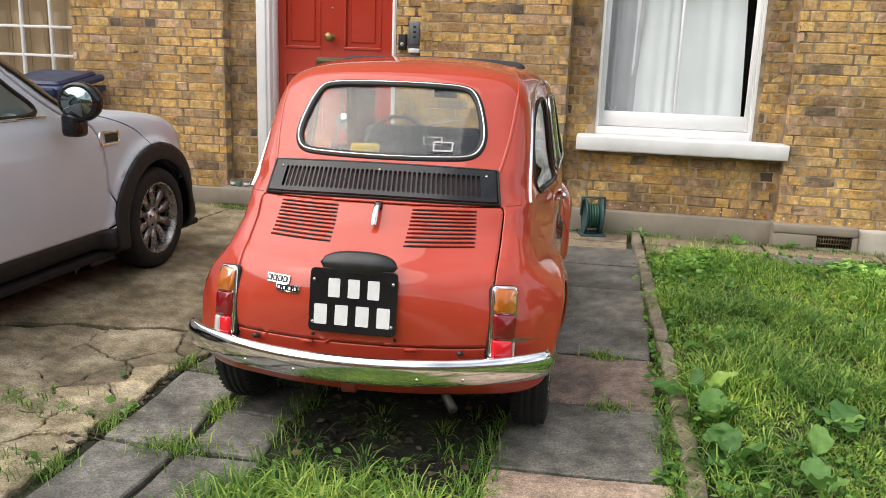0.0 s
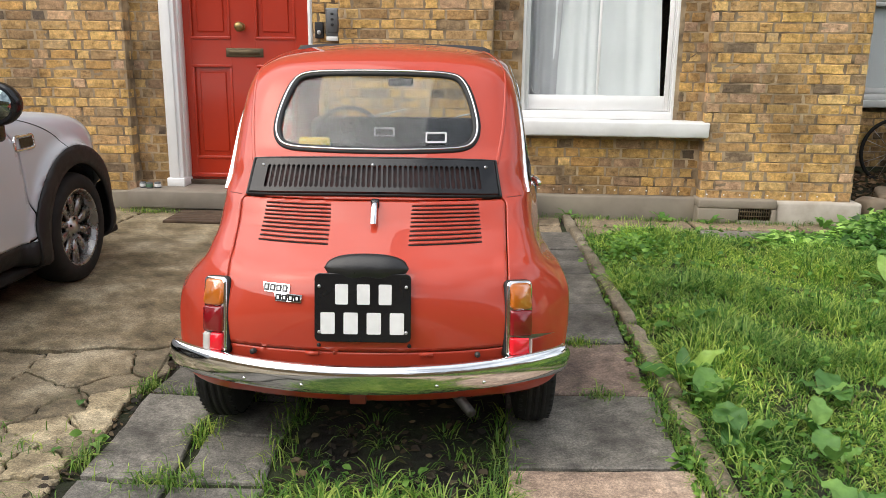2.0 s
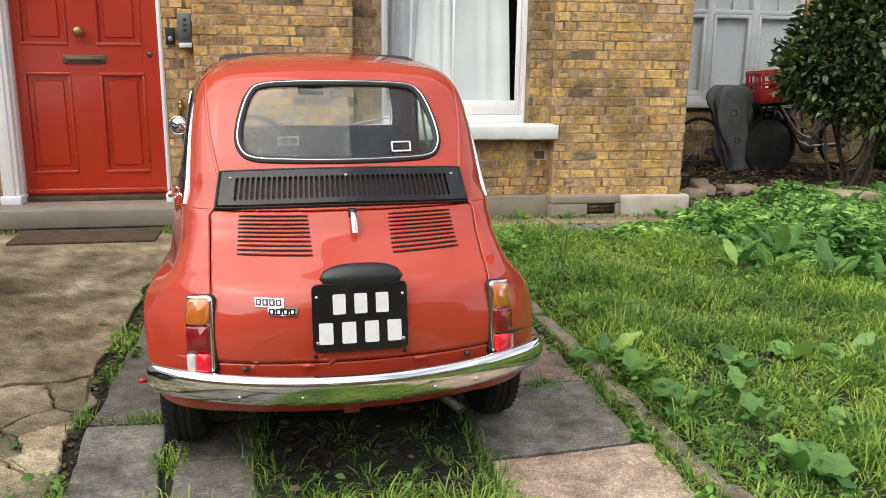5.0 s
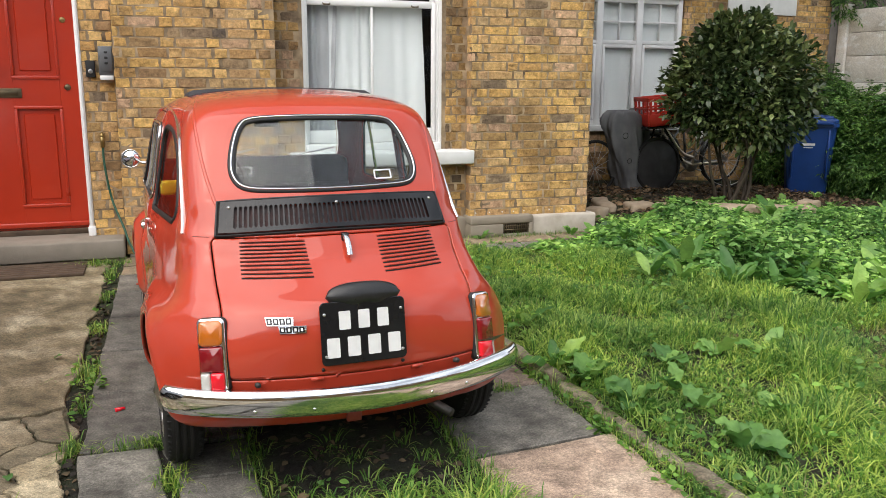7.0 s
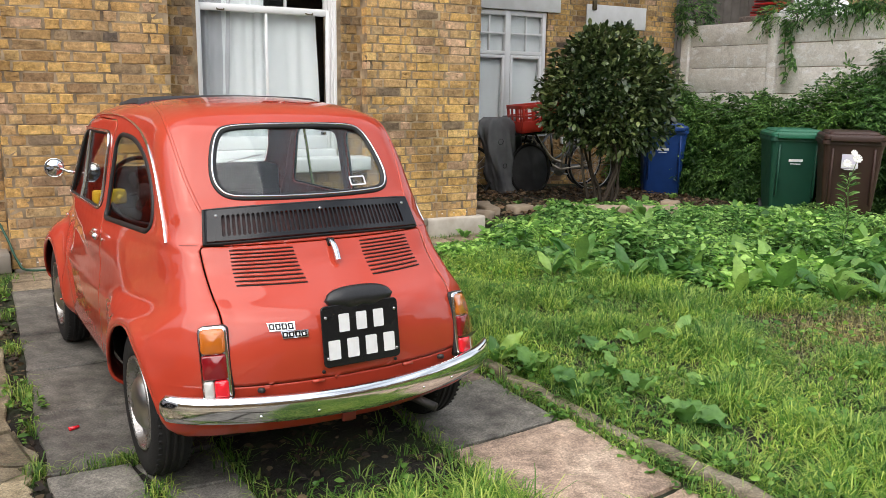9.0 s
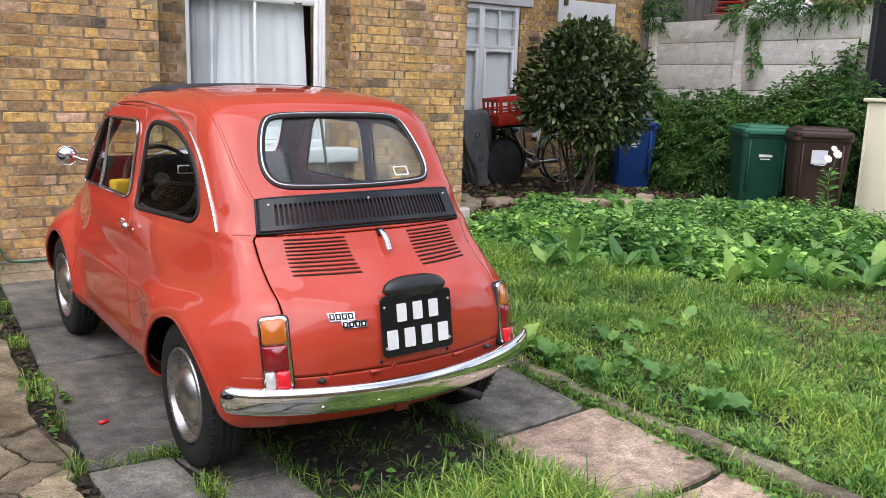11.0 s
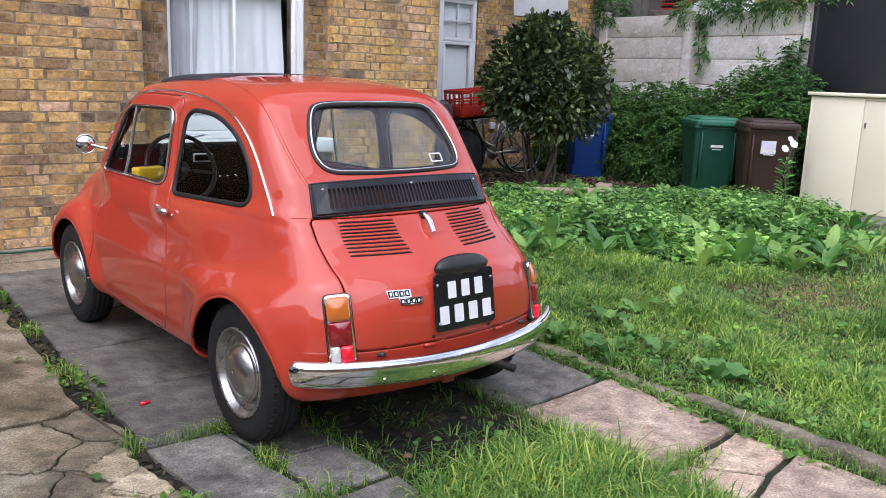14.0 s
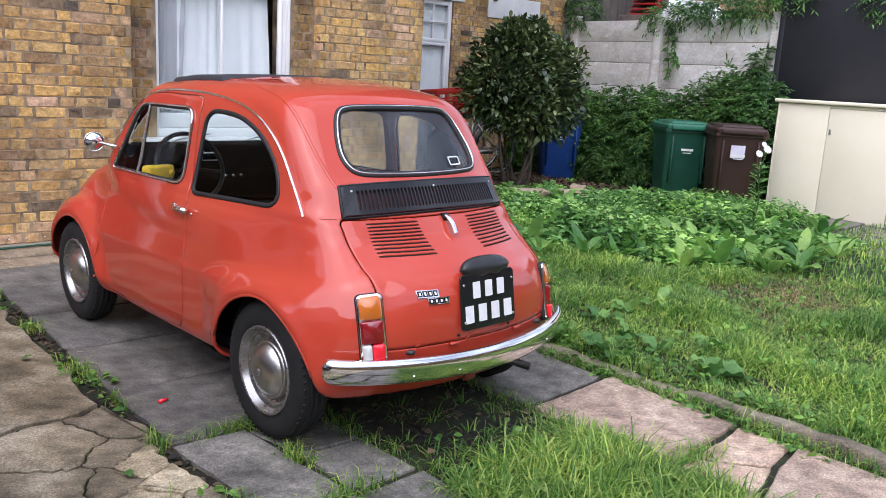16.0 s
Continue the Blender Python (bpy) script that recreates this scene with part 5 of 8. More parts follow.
cu = thing("net_curtain", Matrix.Identity(4), "long white net curtain hanging in soft folds", "curtain")
part("left_drape", drape(.84, 1.235, .88, 2.64, 4.64, .014, 4, 1.0), M["curtain"], cu)
part("right_drape", drape(1.225, 1.69, .88, 2.02, 4.638, .011, 3, 2.2, 0.05), M["curtain"], cu)
cg = thing("gathered_curtain", Matrix.Identity(4), "grey lined curtain gathered at the window side", "curtain")
part("gathered_cloth", drape(.67, .97, .90, 2.64, 4.630, .020, 3, 5.0, -.07), M["greycloth"], cg)
part("cord", tube([(.70, 4.60, 1.03), (.715, 4.598, .975), (.755, 4.598, .96), (.77, 4.598, .99)], .004, 6), M["white"], cg)

# many-paned window with closed wooden shutters
w2 = thing("window_2", Matrix.Identity(4), "white many-paned window with wooden shutters behind", "window", kind="structure")
fb = bmesh.new()
box(-5.265, -5.19, 4.46, 4.60, .88, 2.5, .005, 2, fb)
box(-4.065, -3.994, 4.46, 4.60, .88, 2.5, .005, 2, fb)
box(-5.19, -4.065, 4.46, 4.60, 2.42, 2.5, .005, 2, fb)
box(-5.19, -4.065, 4.46, 4.60, .88, .96, .005, 2, fb)
part("window_frame", fb, M["gloss"], w2)
part("window_sill", cuboid(-5.35, -3.92, 4.30, 4.56, .80, .88, .01, 6, .002), M["white"], w2)
for x in (-4.325, -4.63, -4.935):
    part("glazing_bar", box(x - .012, x + .012, 4.49, 4.525, .96, 2.42, .003, 1), M["gloss"], w2)
for z in (1.22, 1.475, 1.73, 2.0):
    part("glazing_bar", box(-5.19, -4.065, 4.492, 4.527, z - .012, z + .012, .003, 1), M["gloss"], w2)
g = part("pane", box(-5.19, -4.065, 4.508, 4.511, .96, 2.42), M["pane"], w2, smooth=False)
g.visible_shadow = False
for k in range(6):
    a = -5.2 + k * .193
    sh = part("shutter", box(a, a + .187, 4.60, 4.625, .9, 2.5, .003, 1), M["wood"], w2)
    part("shutter_panel", box(a + .035, a + .152, 4.590, 4.602, 1.0, 1.62, .008, 1), M["wood"], sh)

# window of the wing: three lights with small upper panes
w3 = thing("window_3", Matrix.Identity(4), "tall white casement window with small upper panes", "window", kind="structure")
fb = bmesh.new()
for a, b in ((4.26, 4.33), (4.845, 4.935), (5.43, 5.52), (6.05, 6.115)):
    box(a, b, 7.22, 7.30, .80, 2.42, .006, 1, fb)
box(4.33, 6.05, 7.225, 7.295, 2.35, 2.42, .006, 1, fb)
box(4.33, 6.05, 7.225, 7.295, .80, .87, .006, 1, fb)
box(4.33, 6.05, 7.225, 7.295, 1.835, 1.885, .006, 1, fb)
part("window_frame", fb, M["gloss"], w3)
for a, b in ((4.33, 4.845), (4.935, 5.43), (5.52, 6.05)):
    sash = bmesh.new()
    box(a + .004, a + .04, 7.215, 7.27, .875, 1.83, .004, 1, sash)
    box(b - .04, b - .004, 7.215, 7.27, .875, 1.83, .004, 1, sash)
    box(a + .04, b - .04, 7.215, 7.27, .875, .93, .004, 1, sash)
    box(a + .04, b - .04, 7.215, 7.27, 1.785, 1.83, .004, 1, sash)
    part("casement", sash, M["gloss"], w3)
    c = (a + b) / 2
    part("glazing_bar", box(c - .011, c + .011, 7.235, 7.275, 1.885, 2.35, .003, 1), M["gloss"], w3)
    part("glazing_bar", box(a, b, 7.237, 7.277, 2.105, 2.127, .003, 1), M["gloss"], w3)
    for c0, c1, d0, d1 in ((a + .03, b - .03, .92, 1.80), (a, b, 1.885, 2.35)):
        g = part("pane", box(c0, c1, 7.25, 7.254, d0, d1), M["pane"], w3, smooth=False)
        g.visible_shadow = False
part("window_sill", cuboid(4.2, 6.17, 7.12, 7.30, .725, .80, .01, 6, .002), M["white"], w3)
part("lintel", cuboid(4.1, 6.32, 7.175, 7.5, 2.425, 2.735, .006, 4, .001), M["white"], w3, "plain white lintel")
part("blind", drape(4.3, 6.1, .85, 2.4, 7.31, .008, 6, 3.0), M["blindwhite"], w3, "pale closed blind")
sg = thing("wall_panel", pose(6.79, 7.18, 2.26), "blank white board fixed to the brick wall", "board")
part("board", box(0, 1.13, 0, .02, 0, .32, .004), M["white"], sg)
part("small_box", box(.09, .16, -.03, 0, .24, .38, .006), M["bronze"], sg)
pb = thing("wall_socket", pose(6.46, 7.2, .655), "small white outdoor box on the brick wall", "socket box")
part("case", box(-.05, .05, -.05, 0, -.05, .05, .008, 2), M["white"], pb)

# ---- ground, paving, drive ----
M["soil"] = material("garden_soil", (0.06, 0.045, 0.03), 0.95)
n = Nodes(M["soil"])
c = n.ramp(n.noise(6, 8, 0.7), (0.3, (0.004, 0.003, 0.0025)), (0.5, (0.011, 0.008, 0.006)), (0.72, (0.034, 0.026, 0.018)))
moss = n.ramp(n.noise(2.2, 6), (0.42, (0, 0, 0)), (0.6, (1, 1, 1)))
n.color(n.mix(moss, c, (0.032, 0.045, 0.013)))
n.bump(n.noise(38, 7, 0.7), 1.0, 0.02)


def paving(name, base, worn_c, stain, spread_of=0.15):
    m = material(name, base, 0.85)
    n = Nodes(m)
    at = n.add("ShaderNodeNewGeometry").outputs["Position"]
    big = n.ramp(n.noise(3.2, 5, 0.6, at), (0.32, stain), (0.48, base), (0.68, worn_c))
    grit = n.ramp(n.noise(110, 7, 0.85, at), (0.34, (0.36, 0.35, 0.34)), (0.5, (0.98, 0.98, 0.97)), (0.64, (1.85, 1.82, 1.76)))
    c = n.mix(0.9, big, grit, "MULTIPLY")
    blot = n.ramp(n.noise(13, 8, 0.74, at), (0.33, (0.50, 0.49, 0.47)), (0.5, (1, 1, 1)), (0.66, (1.40, 1.38, 1.33)))
    c = n.mix(0.8, c, blot, "MULTIPLY")
    lo, hi = 1 - spread_of, 1 + spread_of
    tint = n.ramp(n.random(), (0.0, (lo, lo * .99, lo * .97)), (0.5, (1.0, 0.98, 0.95)), (1.0, (hi, hi * .97, hi * .91)))
    c = n.mix(1.0, c, tint, "MULTIPLY")
    moss = n.ramp(n.noise(7, 6, 0.7, at), (0.58, (0, 0, 0)), (0.72, (0.55, 0.55, 0.55)))
    n.color(n.mix(moss, c, (0.075, 0.085, 0.04)))
    n.rough(n.noise(5, 4, 0.5, at), 0.62, 0.95)
    n.bump(n.noise(48, 8, 0.72, at), 0.5, 0.007)
    return m


M["slab"] = paving("grey_paving_slab", (0.145, 0.140, 0.128), (0.225, 0.217, 0.198), (0.07, 0.067, 0.06))
M["slabdark"] = paving("dark_paving_slab", (0.118, 0.113, 0.104), (0.19, 0.184, 0.17), (0.055, 0.052, 0.048))
M["slabpink"] = paving("pinkish_paving_slab", (0.385, 0.285, 0.22), (0.48, 0.38, 0.30), (0.24, 0.178, 0.14))
M["slabbrown"] = paving("brownish_paving_slab", (0.20, 0.15, 0.125), (0.245, 0.195, 0.165), (0.11, 0.085, 0.075))
M["slabtan"] = paving("tan_paving_slab", (0.26, 0.205, 0.14), (0.32, 0.26, 0.185), (0.16, 0.125, 0.085))
M["concrete"] = paving("mossy_old_concrete", (0.19, 0.158, 0.10), (0.375, 0.335, 0.245), (0.08, 0.067, 0.038))
M["brokenconcrete"] = paving("worn_sandy_concrete", (0.24, 0.203, 0.136), (0.43, 0.385, 0.285), (0.10, 0.083, 0.052), 0.4)
M["kerb"] = paving("weathered_kerb", (0.18, 0.155, 0.115), (0.27, 0.24, 0.19), (0.09, 0.075, 0.05))


def level(x, y):
    """Height of the bare ground."""
    g = ease((x - 1.12 - 0.0) / 0.25) * (1 - ease((y - 3.55) / 0.2) * (1 - ease((x - 3.2) / 0.4)))
    z = -0.018 + g * (0.028 + 0.03 * np.sin(x * 0.9 + 1) * np.sin(y * 0.8))
    z = z + 0.035 * ease(1 - np.abs(x - 0.11) / 0.45) * ease((0.5 - y) / 0.6) * (x < 0.6)
    return z + 0.05 * ease((x - 3.4) / 1.2) * ease((y - 4.2) / 0.8) - 0.06 * ease((x - 5.5) / 2)


xs = np.concatenate([[-150, -80, -40, -20, -12], np.arange(-8, -1.5, 0.5), np.arange(-1.4, 1.6, 0.1), np.arange(1.7, 9.5, 0.2), [10, 12, 15, 20, 30, 50, 90, 150]])
ys = np.concatenate([[-150, -80, -40, -20, -12, -8], np.arange(-6, -1.6, 0.4), np.arange(-1.5, 4.4, 0.1), np.arange(4.5, 9, 0.25), [10, 14, 20, 40, 80, 150]])
gx, gy = np.meshgrid(xs, ys)
gz = level(gx, gy)
for i in range(gx.shape[0]):
    for j in range(gx.shape[1]):
        gz[i, j] += 0.007 * noise.noise(Vector((gx[i, j] * 3, gy[i, j] * 3, 0)))
w = len(xs)
me = bpy.data.meshes.new("ground")
me.from_pydata(np.stack([gx, gy, gz], -1).reshape(-1, 3).tolist(), [], [(r * w + c, r * w + c + 1, (r + 1) * w + c + 1, (r + 1) * w + c) for r in range(len(ys) - 1) for c in range(w - 1)])
me.materials.append(M["soil"])
me.polygons.foreach_set("use_smooth", [True] * len(me.polygons))
tagged(new("ground", me), "dark mossy garden soil", "ground", kind="structure")


def jagged(outline, amount=0.01, per=5, seed=0.0):
    """Breaks an outline's edges up; neighbours with the same edge stay alike."""
    out = []
    for (x0, y0), (x1, y1) in zip(outline, list(outline[1:]) + [outline[0]]):
        for k in range(per):
            t = k / per
            x, y = x0 + (x1 - x0) * t, y0 + (y1 - y0) * t
            q, q2 = Vector((x * 5 + seed, y * 5, seed)), Vector((x * 23, y * 23, seed))
            out.append((x + amount * (noise.noise(q) + .5 * noise.noise(q2)), y + amount * (noise.noise(q + Vector((31, 7, 0))) + .5 * noise.noise(q2 + Vector((5, 3, 0))))))
    return out


def shrunk(outline, gap):
    c = np.mean(outline, axis=0)
    out = []
    for x, y in outline:
        d = np.array([x, y]) - c
        l = np.linalg.norm(d)
        out.append(tuple(c + d * max(l - gap, 0.01) / l))
    return out


def slab(outline, top, mat, parent, name="paving_slab", thick=0.07, wear=0.010, tip=(0, 0), gap=0.010, per=12):
    pts = shrunk(jagged(outline, wear, per), gap)
    bm = prism(pts, top - thick, top, 0.006)
    cx, cy = np.mean(pts, axis=0)
    for v in bm.verts:
        v.co.z += ((v.co.x - cx) * tip[0] + (v.co.y - cy) * tip[1]) * 0.6
    return part(name, bm, mat, parent, smooth=False)


pave = thing("pavement", Matrix.Identity(4), "uneven old stone paving slabs with weedy joints", "pavement", kind="structure")
quad = lambda x0, x1, y0, y1, s=0.0: [(x0, y0), (x1, y0 + s), (x1, y1 + s), (x0, y1)]
rnd = random.Random(4)
lines = [.215, .805, 1.385, 1.975, 2.60, 3.20, 3.72]
for k, (a, b) in enumerate(zip(lines, lines[1:])):
    o = 1.105 - 0.022 * (a + b) / 2
    mat = M["slabbrown"] if k == 1 else M["slabdark"]
    slab(quad(o - .60, o, a, b, 0.045), 0.0 + rnd.uniform(-.004, .004), mat, pave, tip=(rnd.uniform(-.006, .006), rnd.uniform(-.006, .006)))
slab([(.49, -.48), (1.105, -.425), (1.115, .245), (.50, .20)], .003, M["slabpink"], pave, tip=(.004, .004))
slab([(.47, -.80), (.585, -.80), (.845, -.72), (.66, -.49), (.48, -.49)], .0, M["slabpink"], pave)
slab([(.67, -.485), (1.10, -.435), (1.12, -.66), (.86, -.71)], -.004, M["slabpink"], pave)
slab([(.855, -.725), (1.12, -.675), (1.15, -1.25), (.75, -1.25), (.60, -.81)], .002, M["slabpink"], pave)
slab([(.45, -.82), (.58, -.82), (.73, -1.26), (.44, -1.26)], .0, M["slabpink"], pave)
for k in range(9):
    a = -1.27 - .62 * (k + 1)
    slab(quad(.50, 1.14, a, a + .61), rnd.uniform(-.004, .004), M["slabpink"], pave)
# left wheel track
lines = [.69, 1.31, 1.925, 2.565, 3.185, 3.70]
for k, (a, b) in enumerate(zip(lines, lines[1:])):
    slab(quad(-.885 + .006 * k, -.275, a, b, -.01), rnd.uniform(-.004, .003), M["slabdark"], pave, tip=(rnd.uniform(-.008, .008), rnd.uniform(-.006, .006)))
slab([(-.845, .04), (-.545, .035), (-.60, .675), (-.885, .68)], .004, M["slab"], pave, tip=(.01, 0))
slab([(-.54, .385), (-.265, .37), (-.27, .68), (-.595, .675)], -.008, M["slab"], pave)
slab([(-.535, .03), (-.25, .05), (-.262, .36), (-.54, .375)], .0, M["slab"], pave, tip=(-.008, .01))
slab([(-.82, -.58), (-.53, -.58), (-.535, .02), (-.84, .03)], .003, M["slab"], pave)
slab([(-.525, -.55), (-.22, -.55), (-.24, .035), (-.53, .018)], -.003, M["slab"], pave)
for k in range(10):
    a = -.60 - .61 * (k + 1)
    slab(quad(-.84, -.23, a, a + .60), rnd.uniform(-.004, .004), M["slab"], pave)
# strip along the house
for a, b in ((-.85, .02), (.03, .95), (1.06, 1.95), (1.96, 2.75), (2.76, 3.45)):
    slab(quad(a, b, 4.0, 4.29), .004, M["slabtan"], pave)
    slab(quad(a, b, 3.73, 3.985), -.002, M["slabtan"] if a < 1.9 else M["slab"], pave)
for a, b, c, d in ((6.0, 6.75, 1.0, 1.55), (6.75, 7.5, .95, 1.6), (5.6, 6.3, .35, .95), (6.35, 7.3, .2, .9), (7.0, 7.6, 1.65, 2.3)):
    slab(quad(a, b, c, d, .05), .01, M["slab"], pave)

# kerb edging of the lawn
kerb = thing("kerb", Matrix.Identity(4), "low weathered concrete lawn edging", "kerb", kind="structure")
y = 4.28
k = 0
while y > -4.5:
    l = rnd.uniform(.86, .92)
    xa, xb = 1.185 - .042 * y, 1.185 - .042 * (y - l)
    b = cuboid(-.035, .035, -l / 2 + .006, l / 2 - .006, -.12, .036, .014, 8, .014, 30 + k)
    part("edging_piece", moved(b, pose((xa + xb) / 2 + rnd.uniform(-.013, .013), y - l / 2, rnd.uniform(-.012, .004), rnd.uniform(-1.1, 1.1), rnd.uniform(-6, 6), math.degrees(math.atan((xa - xb) / l)) * -1)), M["kerb"], kerb)
    y -= l
    k += 1

# cracked concrete drive
drive = thing("driveway", Matrix.Identity(4), "old cracked concrete drive stained brown and mossy", "driveway", kind="structure")


def clip(poly, nx, ny, d):
    """The part of a convex outline where nx*x + ny*y < d."""
    out = []
    for (x0, y0), (x1, y1) in zip(poly, poly[1:] + poly[:1]):
        a, b = nx * x0 + ny * y0 - d, nx * x1 + ny * y1 - d
        if a <= 0:
            out.append((x0, y0))
        if a * b < 0:
            t = a / (a - b)
            out.append((x0 + (x1 - x0) * t, y0 + (y1 - y0) * t))
    return out


def cells(region, seeds):
    for i, (x, y) in enumerate(seeds):
        poly = list(region)
        for j, (u, v) in enumerate(seeds):
            if i != j and poly:
                poly = clip(poly, u - x, v - y, ((u * u + v * v) - (x * x + y * y)) / 2)
        if len(poly) > 2:
            yield poly


piece = lambda o, z=.0, t=(0, 0), of="concrete": slab(o, z, M[of], drive, "concrete_piece", .09, .045, t, .005, 26)
piece([(-.955, 1.20), (-.945, 3.36), (-2.35, 3.36), (-2.35, .93)], .006)
piece([(-2.36, .93), (-2.36, 3.36), (-5.2, 3.36), (-5.2, .7)], .004)
piece([(-.945, 3.37), (-.94, 4.16), (-2.4, 4.16), (-2.4, 3.37)], .002)
piece([(-2.41, 3.37), (-2.41, 4.26), (-5.2, 4.26), (-5.2, 3.37)], .004)
piece([(-5.21, .7), (-5.21, 4.26), (-9, 4.26), (-9, .7)], .0)
front = [(-2.3, -3.2), (-.96, -3.2), (-.875, -.3), (-.945, 1.18), (-2.3, .91)]
seeds = [(-1.75, .72), (-1.16, .88), (-1.42, .30), (-1.10, .36), (-1.22, .05), (-1.55, -.05), (-1.02, .62), (-1.0, .10), (-1.06, .78), (-.98, .44), (-1.14, .54), (-.96, .26), (-1.2, .2), (-.98, -.06), (-.97, .93), (-1.3, .58), (-1.32, -.30), (-1.05, -.22), (-1.75, -.45), (-1.15, -.62), (-1.95, .1), (-1.45, -.85), (-1.1, -1.1), (-1.8, -1.2), (-1.4, -1.7), (-2.0, -2.0), (-1.2, -2.4), (-1.8, -2.8)]
for k, o in enumerate(cells(front, seeds)):
    piece(o, .002 + .006 * ((k * 7) % 5 - 2) / 2, (rnd.uniform(-.012, .012), rnd.uniform(-.012, .012)), "brokenconcrete")
piece([(-.97, -3.21), (-2.3, -3.21), (-2.3, -6.9), (-.97, -6.9)], .0)
piece([(-2.31, -3.21), (-5.2, -3.21), (-5.2, -6.9), (-2.31, -6.9)], .0)
piece([(-5.21, -3.21), (-9, -3.21), (-9, -6.9), (-5.21, -6.9)], .0)
piece([(-2.31, -3.2), (-2.31, .90), (-5.2, .68), (-5.2, -3.2)], .0)
piece([(-5.21, -3.2), (-5.21, .68), (-9, .68), (-9, -3.2)], .0)

# ---- the pale car on the drive ----
MINI = pose(-2.735, 2.17, 0, 0, 0, 1.2)
m_side = curve([(.55, .20), (.74, .25), (.83, .38), (.84, .55), (.79, .70), (.66, .82), (.40, .905), (.05, .955), (-.35, .99), (-.62, 1.03), (-.80, 1.14), (-1.08, 1.32), (-1.28, 1.385), (-1.7, 1.41), (-2.5, 1.39), (-2.95, 1.28), (-3.12, .95), (-3.14, .5), (-3.0, .24), (-2, .2), (-.6, .2)], 5)
m_plan = curve(both([(0, .86), (.40, .82), (.60, .70), (.72, .48), (.795, .2), (.835, -.2), (.848, -1.0), (.845, -2.2), (.80, -2.85), (.62, -3.1), (0, -3.15)]), 5)
m_front = curve(both([(0, .17), (.70, .18), (.80, .23), (.838, .40), (.85, .60), (.842, .78), (.815, .90), (.775, .975), (.735, 1.06), (.69, 1.18), (.635, 1.30), (.55, 1.375), (.3, 1.41), (0, 1.418)]), 5)
m_fender = curve([(.38, .2), (.42, .42), (.38, .60), (.25, .73), (.05, .79), (-.18, .76), (-.36, .62), (-.45, .42), (-.45, .2)], 5)
m_views = {"side": Field(m_side), "plan": Field(m_plan), "front": Field(m_front), "fender": Field(m_fender)}


def mini_shape(x, y, z):
    ax = np.abs(x)
    yb = y + 0.16 * ax * ax * np.clip((y + 1.2) / 1.2, -1, 1)
    body = smax(smax(m_views["side"](yb, z), m_views["front"](x, z), 0.10), m_views["plan"](x, y), 0.14)
    fen = smax(m_views["fender"](y, z), ax - 0.852, 0.06)
    return smin(body, smax(fen, 0.6 - ax, .05), 0.05)


mini = thing("modern_car", MINI, "pale silver modern hatchback with black wheel-arch cladding", "car")
pts, qds = surface(mini_shape, (-0.92, -3.25, 0.14), (0.92, 0.94, 1.46), 0.022)
low_cut = np.array([(-5, -1), (2, -1), (2, .19), (-5, .19)])
circ = lambda r, y0=0.0: np.array([(y0 + r * math.cos(a), .31 + r * math.sin(a)) for a in np.linspace(0, 2 * math.pi, 48)[:-1]])
everywhere = lambda p: np.ones(len(p), bool)
sh = divide(mini_shape, pts, qds, low_cut, [1, 2], everywhere, 0)[1]
sides = (lambda p: p[:, 0] < -0.55, lambda p: p[:, 0] > 0.55)
for y0 in (0.0, -2.5):
    for pick in sides:
        clad, sh = divide(mini_shape, *sh, circ(.462, y0), [1, 2], pick, .001)
        clad = divide(mini_shape, *clad, circ(.362, y0), [1, 2], pick, 0)[1]
        nrm = slope(mini_shape, clad[0])
        nrm /= np.linalg.norm(nrm, axis=1)[:, None]
        skin("arch_cladding", (clad[0] + nrm * .008, clad[1]), M["plastic"], mini, .02, "black plastic wheel-arch cladding")
sill_poly = np.array([(-.36, .10), (-.36, .335), (-2.1, .335), (-2.1, .10)])
for pick in sides:
    sill, sh = divide(mini_shape, *sh, sill_poly, [1, 2], pick, .001)
    skin("sill_cladding", sill, M["plastic"], mini, .015, "black plastic sill")
m_glass = curve([(-.97, .995), (-1.5, .99), (-2.0, 1.0), (-2.04, 1.10), (-1.96, 1.27), (-1.8, 1.315), (-1.45, 1.31), (-1.28, 1.275), (-1.08, 1.13)], 6)
m_door = curve([(-.475, .345), (-.47, .60), (-.50, .80), (-.60, .93), (-.78, .985), (-.98, 1.12), (-1.2, 1.30), (-1.45, 1.345), (-1.85, 1.35), (-2.02, 1.25), (-2.08, 1.0), (-2.04, .5), (-1.95, .345), (-1.2, .34)], 6)
m_wind = curve(both([(0, 1.06), (.45, 1.05), (.60, 1.06), (.60, 1.15), (.55, 1.30), (.48, 1.345), (0, 1.36)]), 4)
gl, sh = divide(mini_shape, *sh, m_wind, [0, 2], lambda p: p[:, 1] > -1.45, .002)
M["carglassdark"] = material("tinted_car_glass", (0.10, 0.13, 0.125), 0.02, 0, Coat_Weight=1.0, IOR=1.5)
skin("windscreen", gl, M["carglassdark"], mini)
for s in (-1, 1):
    pick = (lambda p: p[:, 0] < -.4) if s < 0 else (lambda p: p[:, 0] > .4)
    dp, sh = divide(mini_shape, *sh, m_door, [1, 2], pick, .0045)
    gp, dp = divide(mini_shape, *dp, m_glass, [1, 2], pick, .002)
    skin("door", dp, M["silver"], mini, .012)
    skin("door_window", gp, M["carglassdark"], mini)
skin("body_shell", sh, M["silver"], mini, .012)


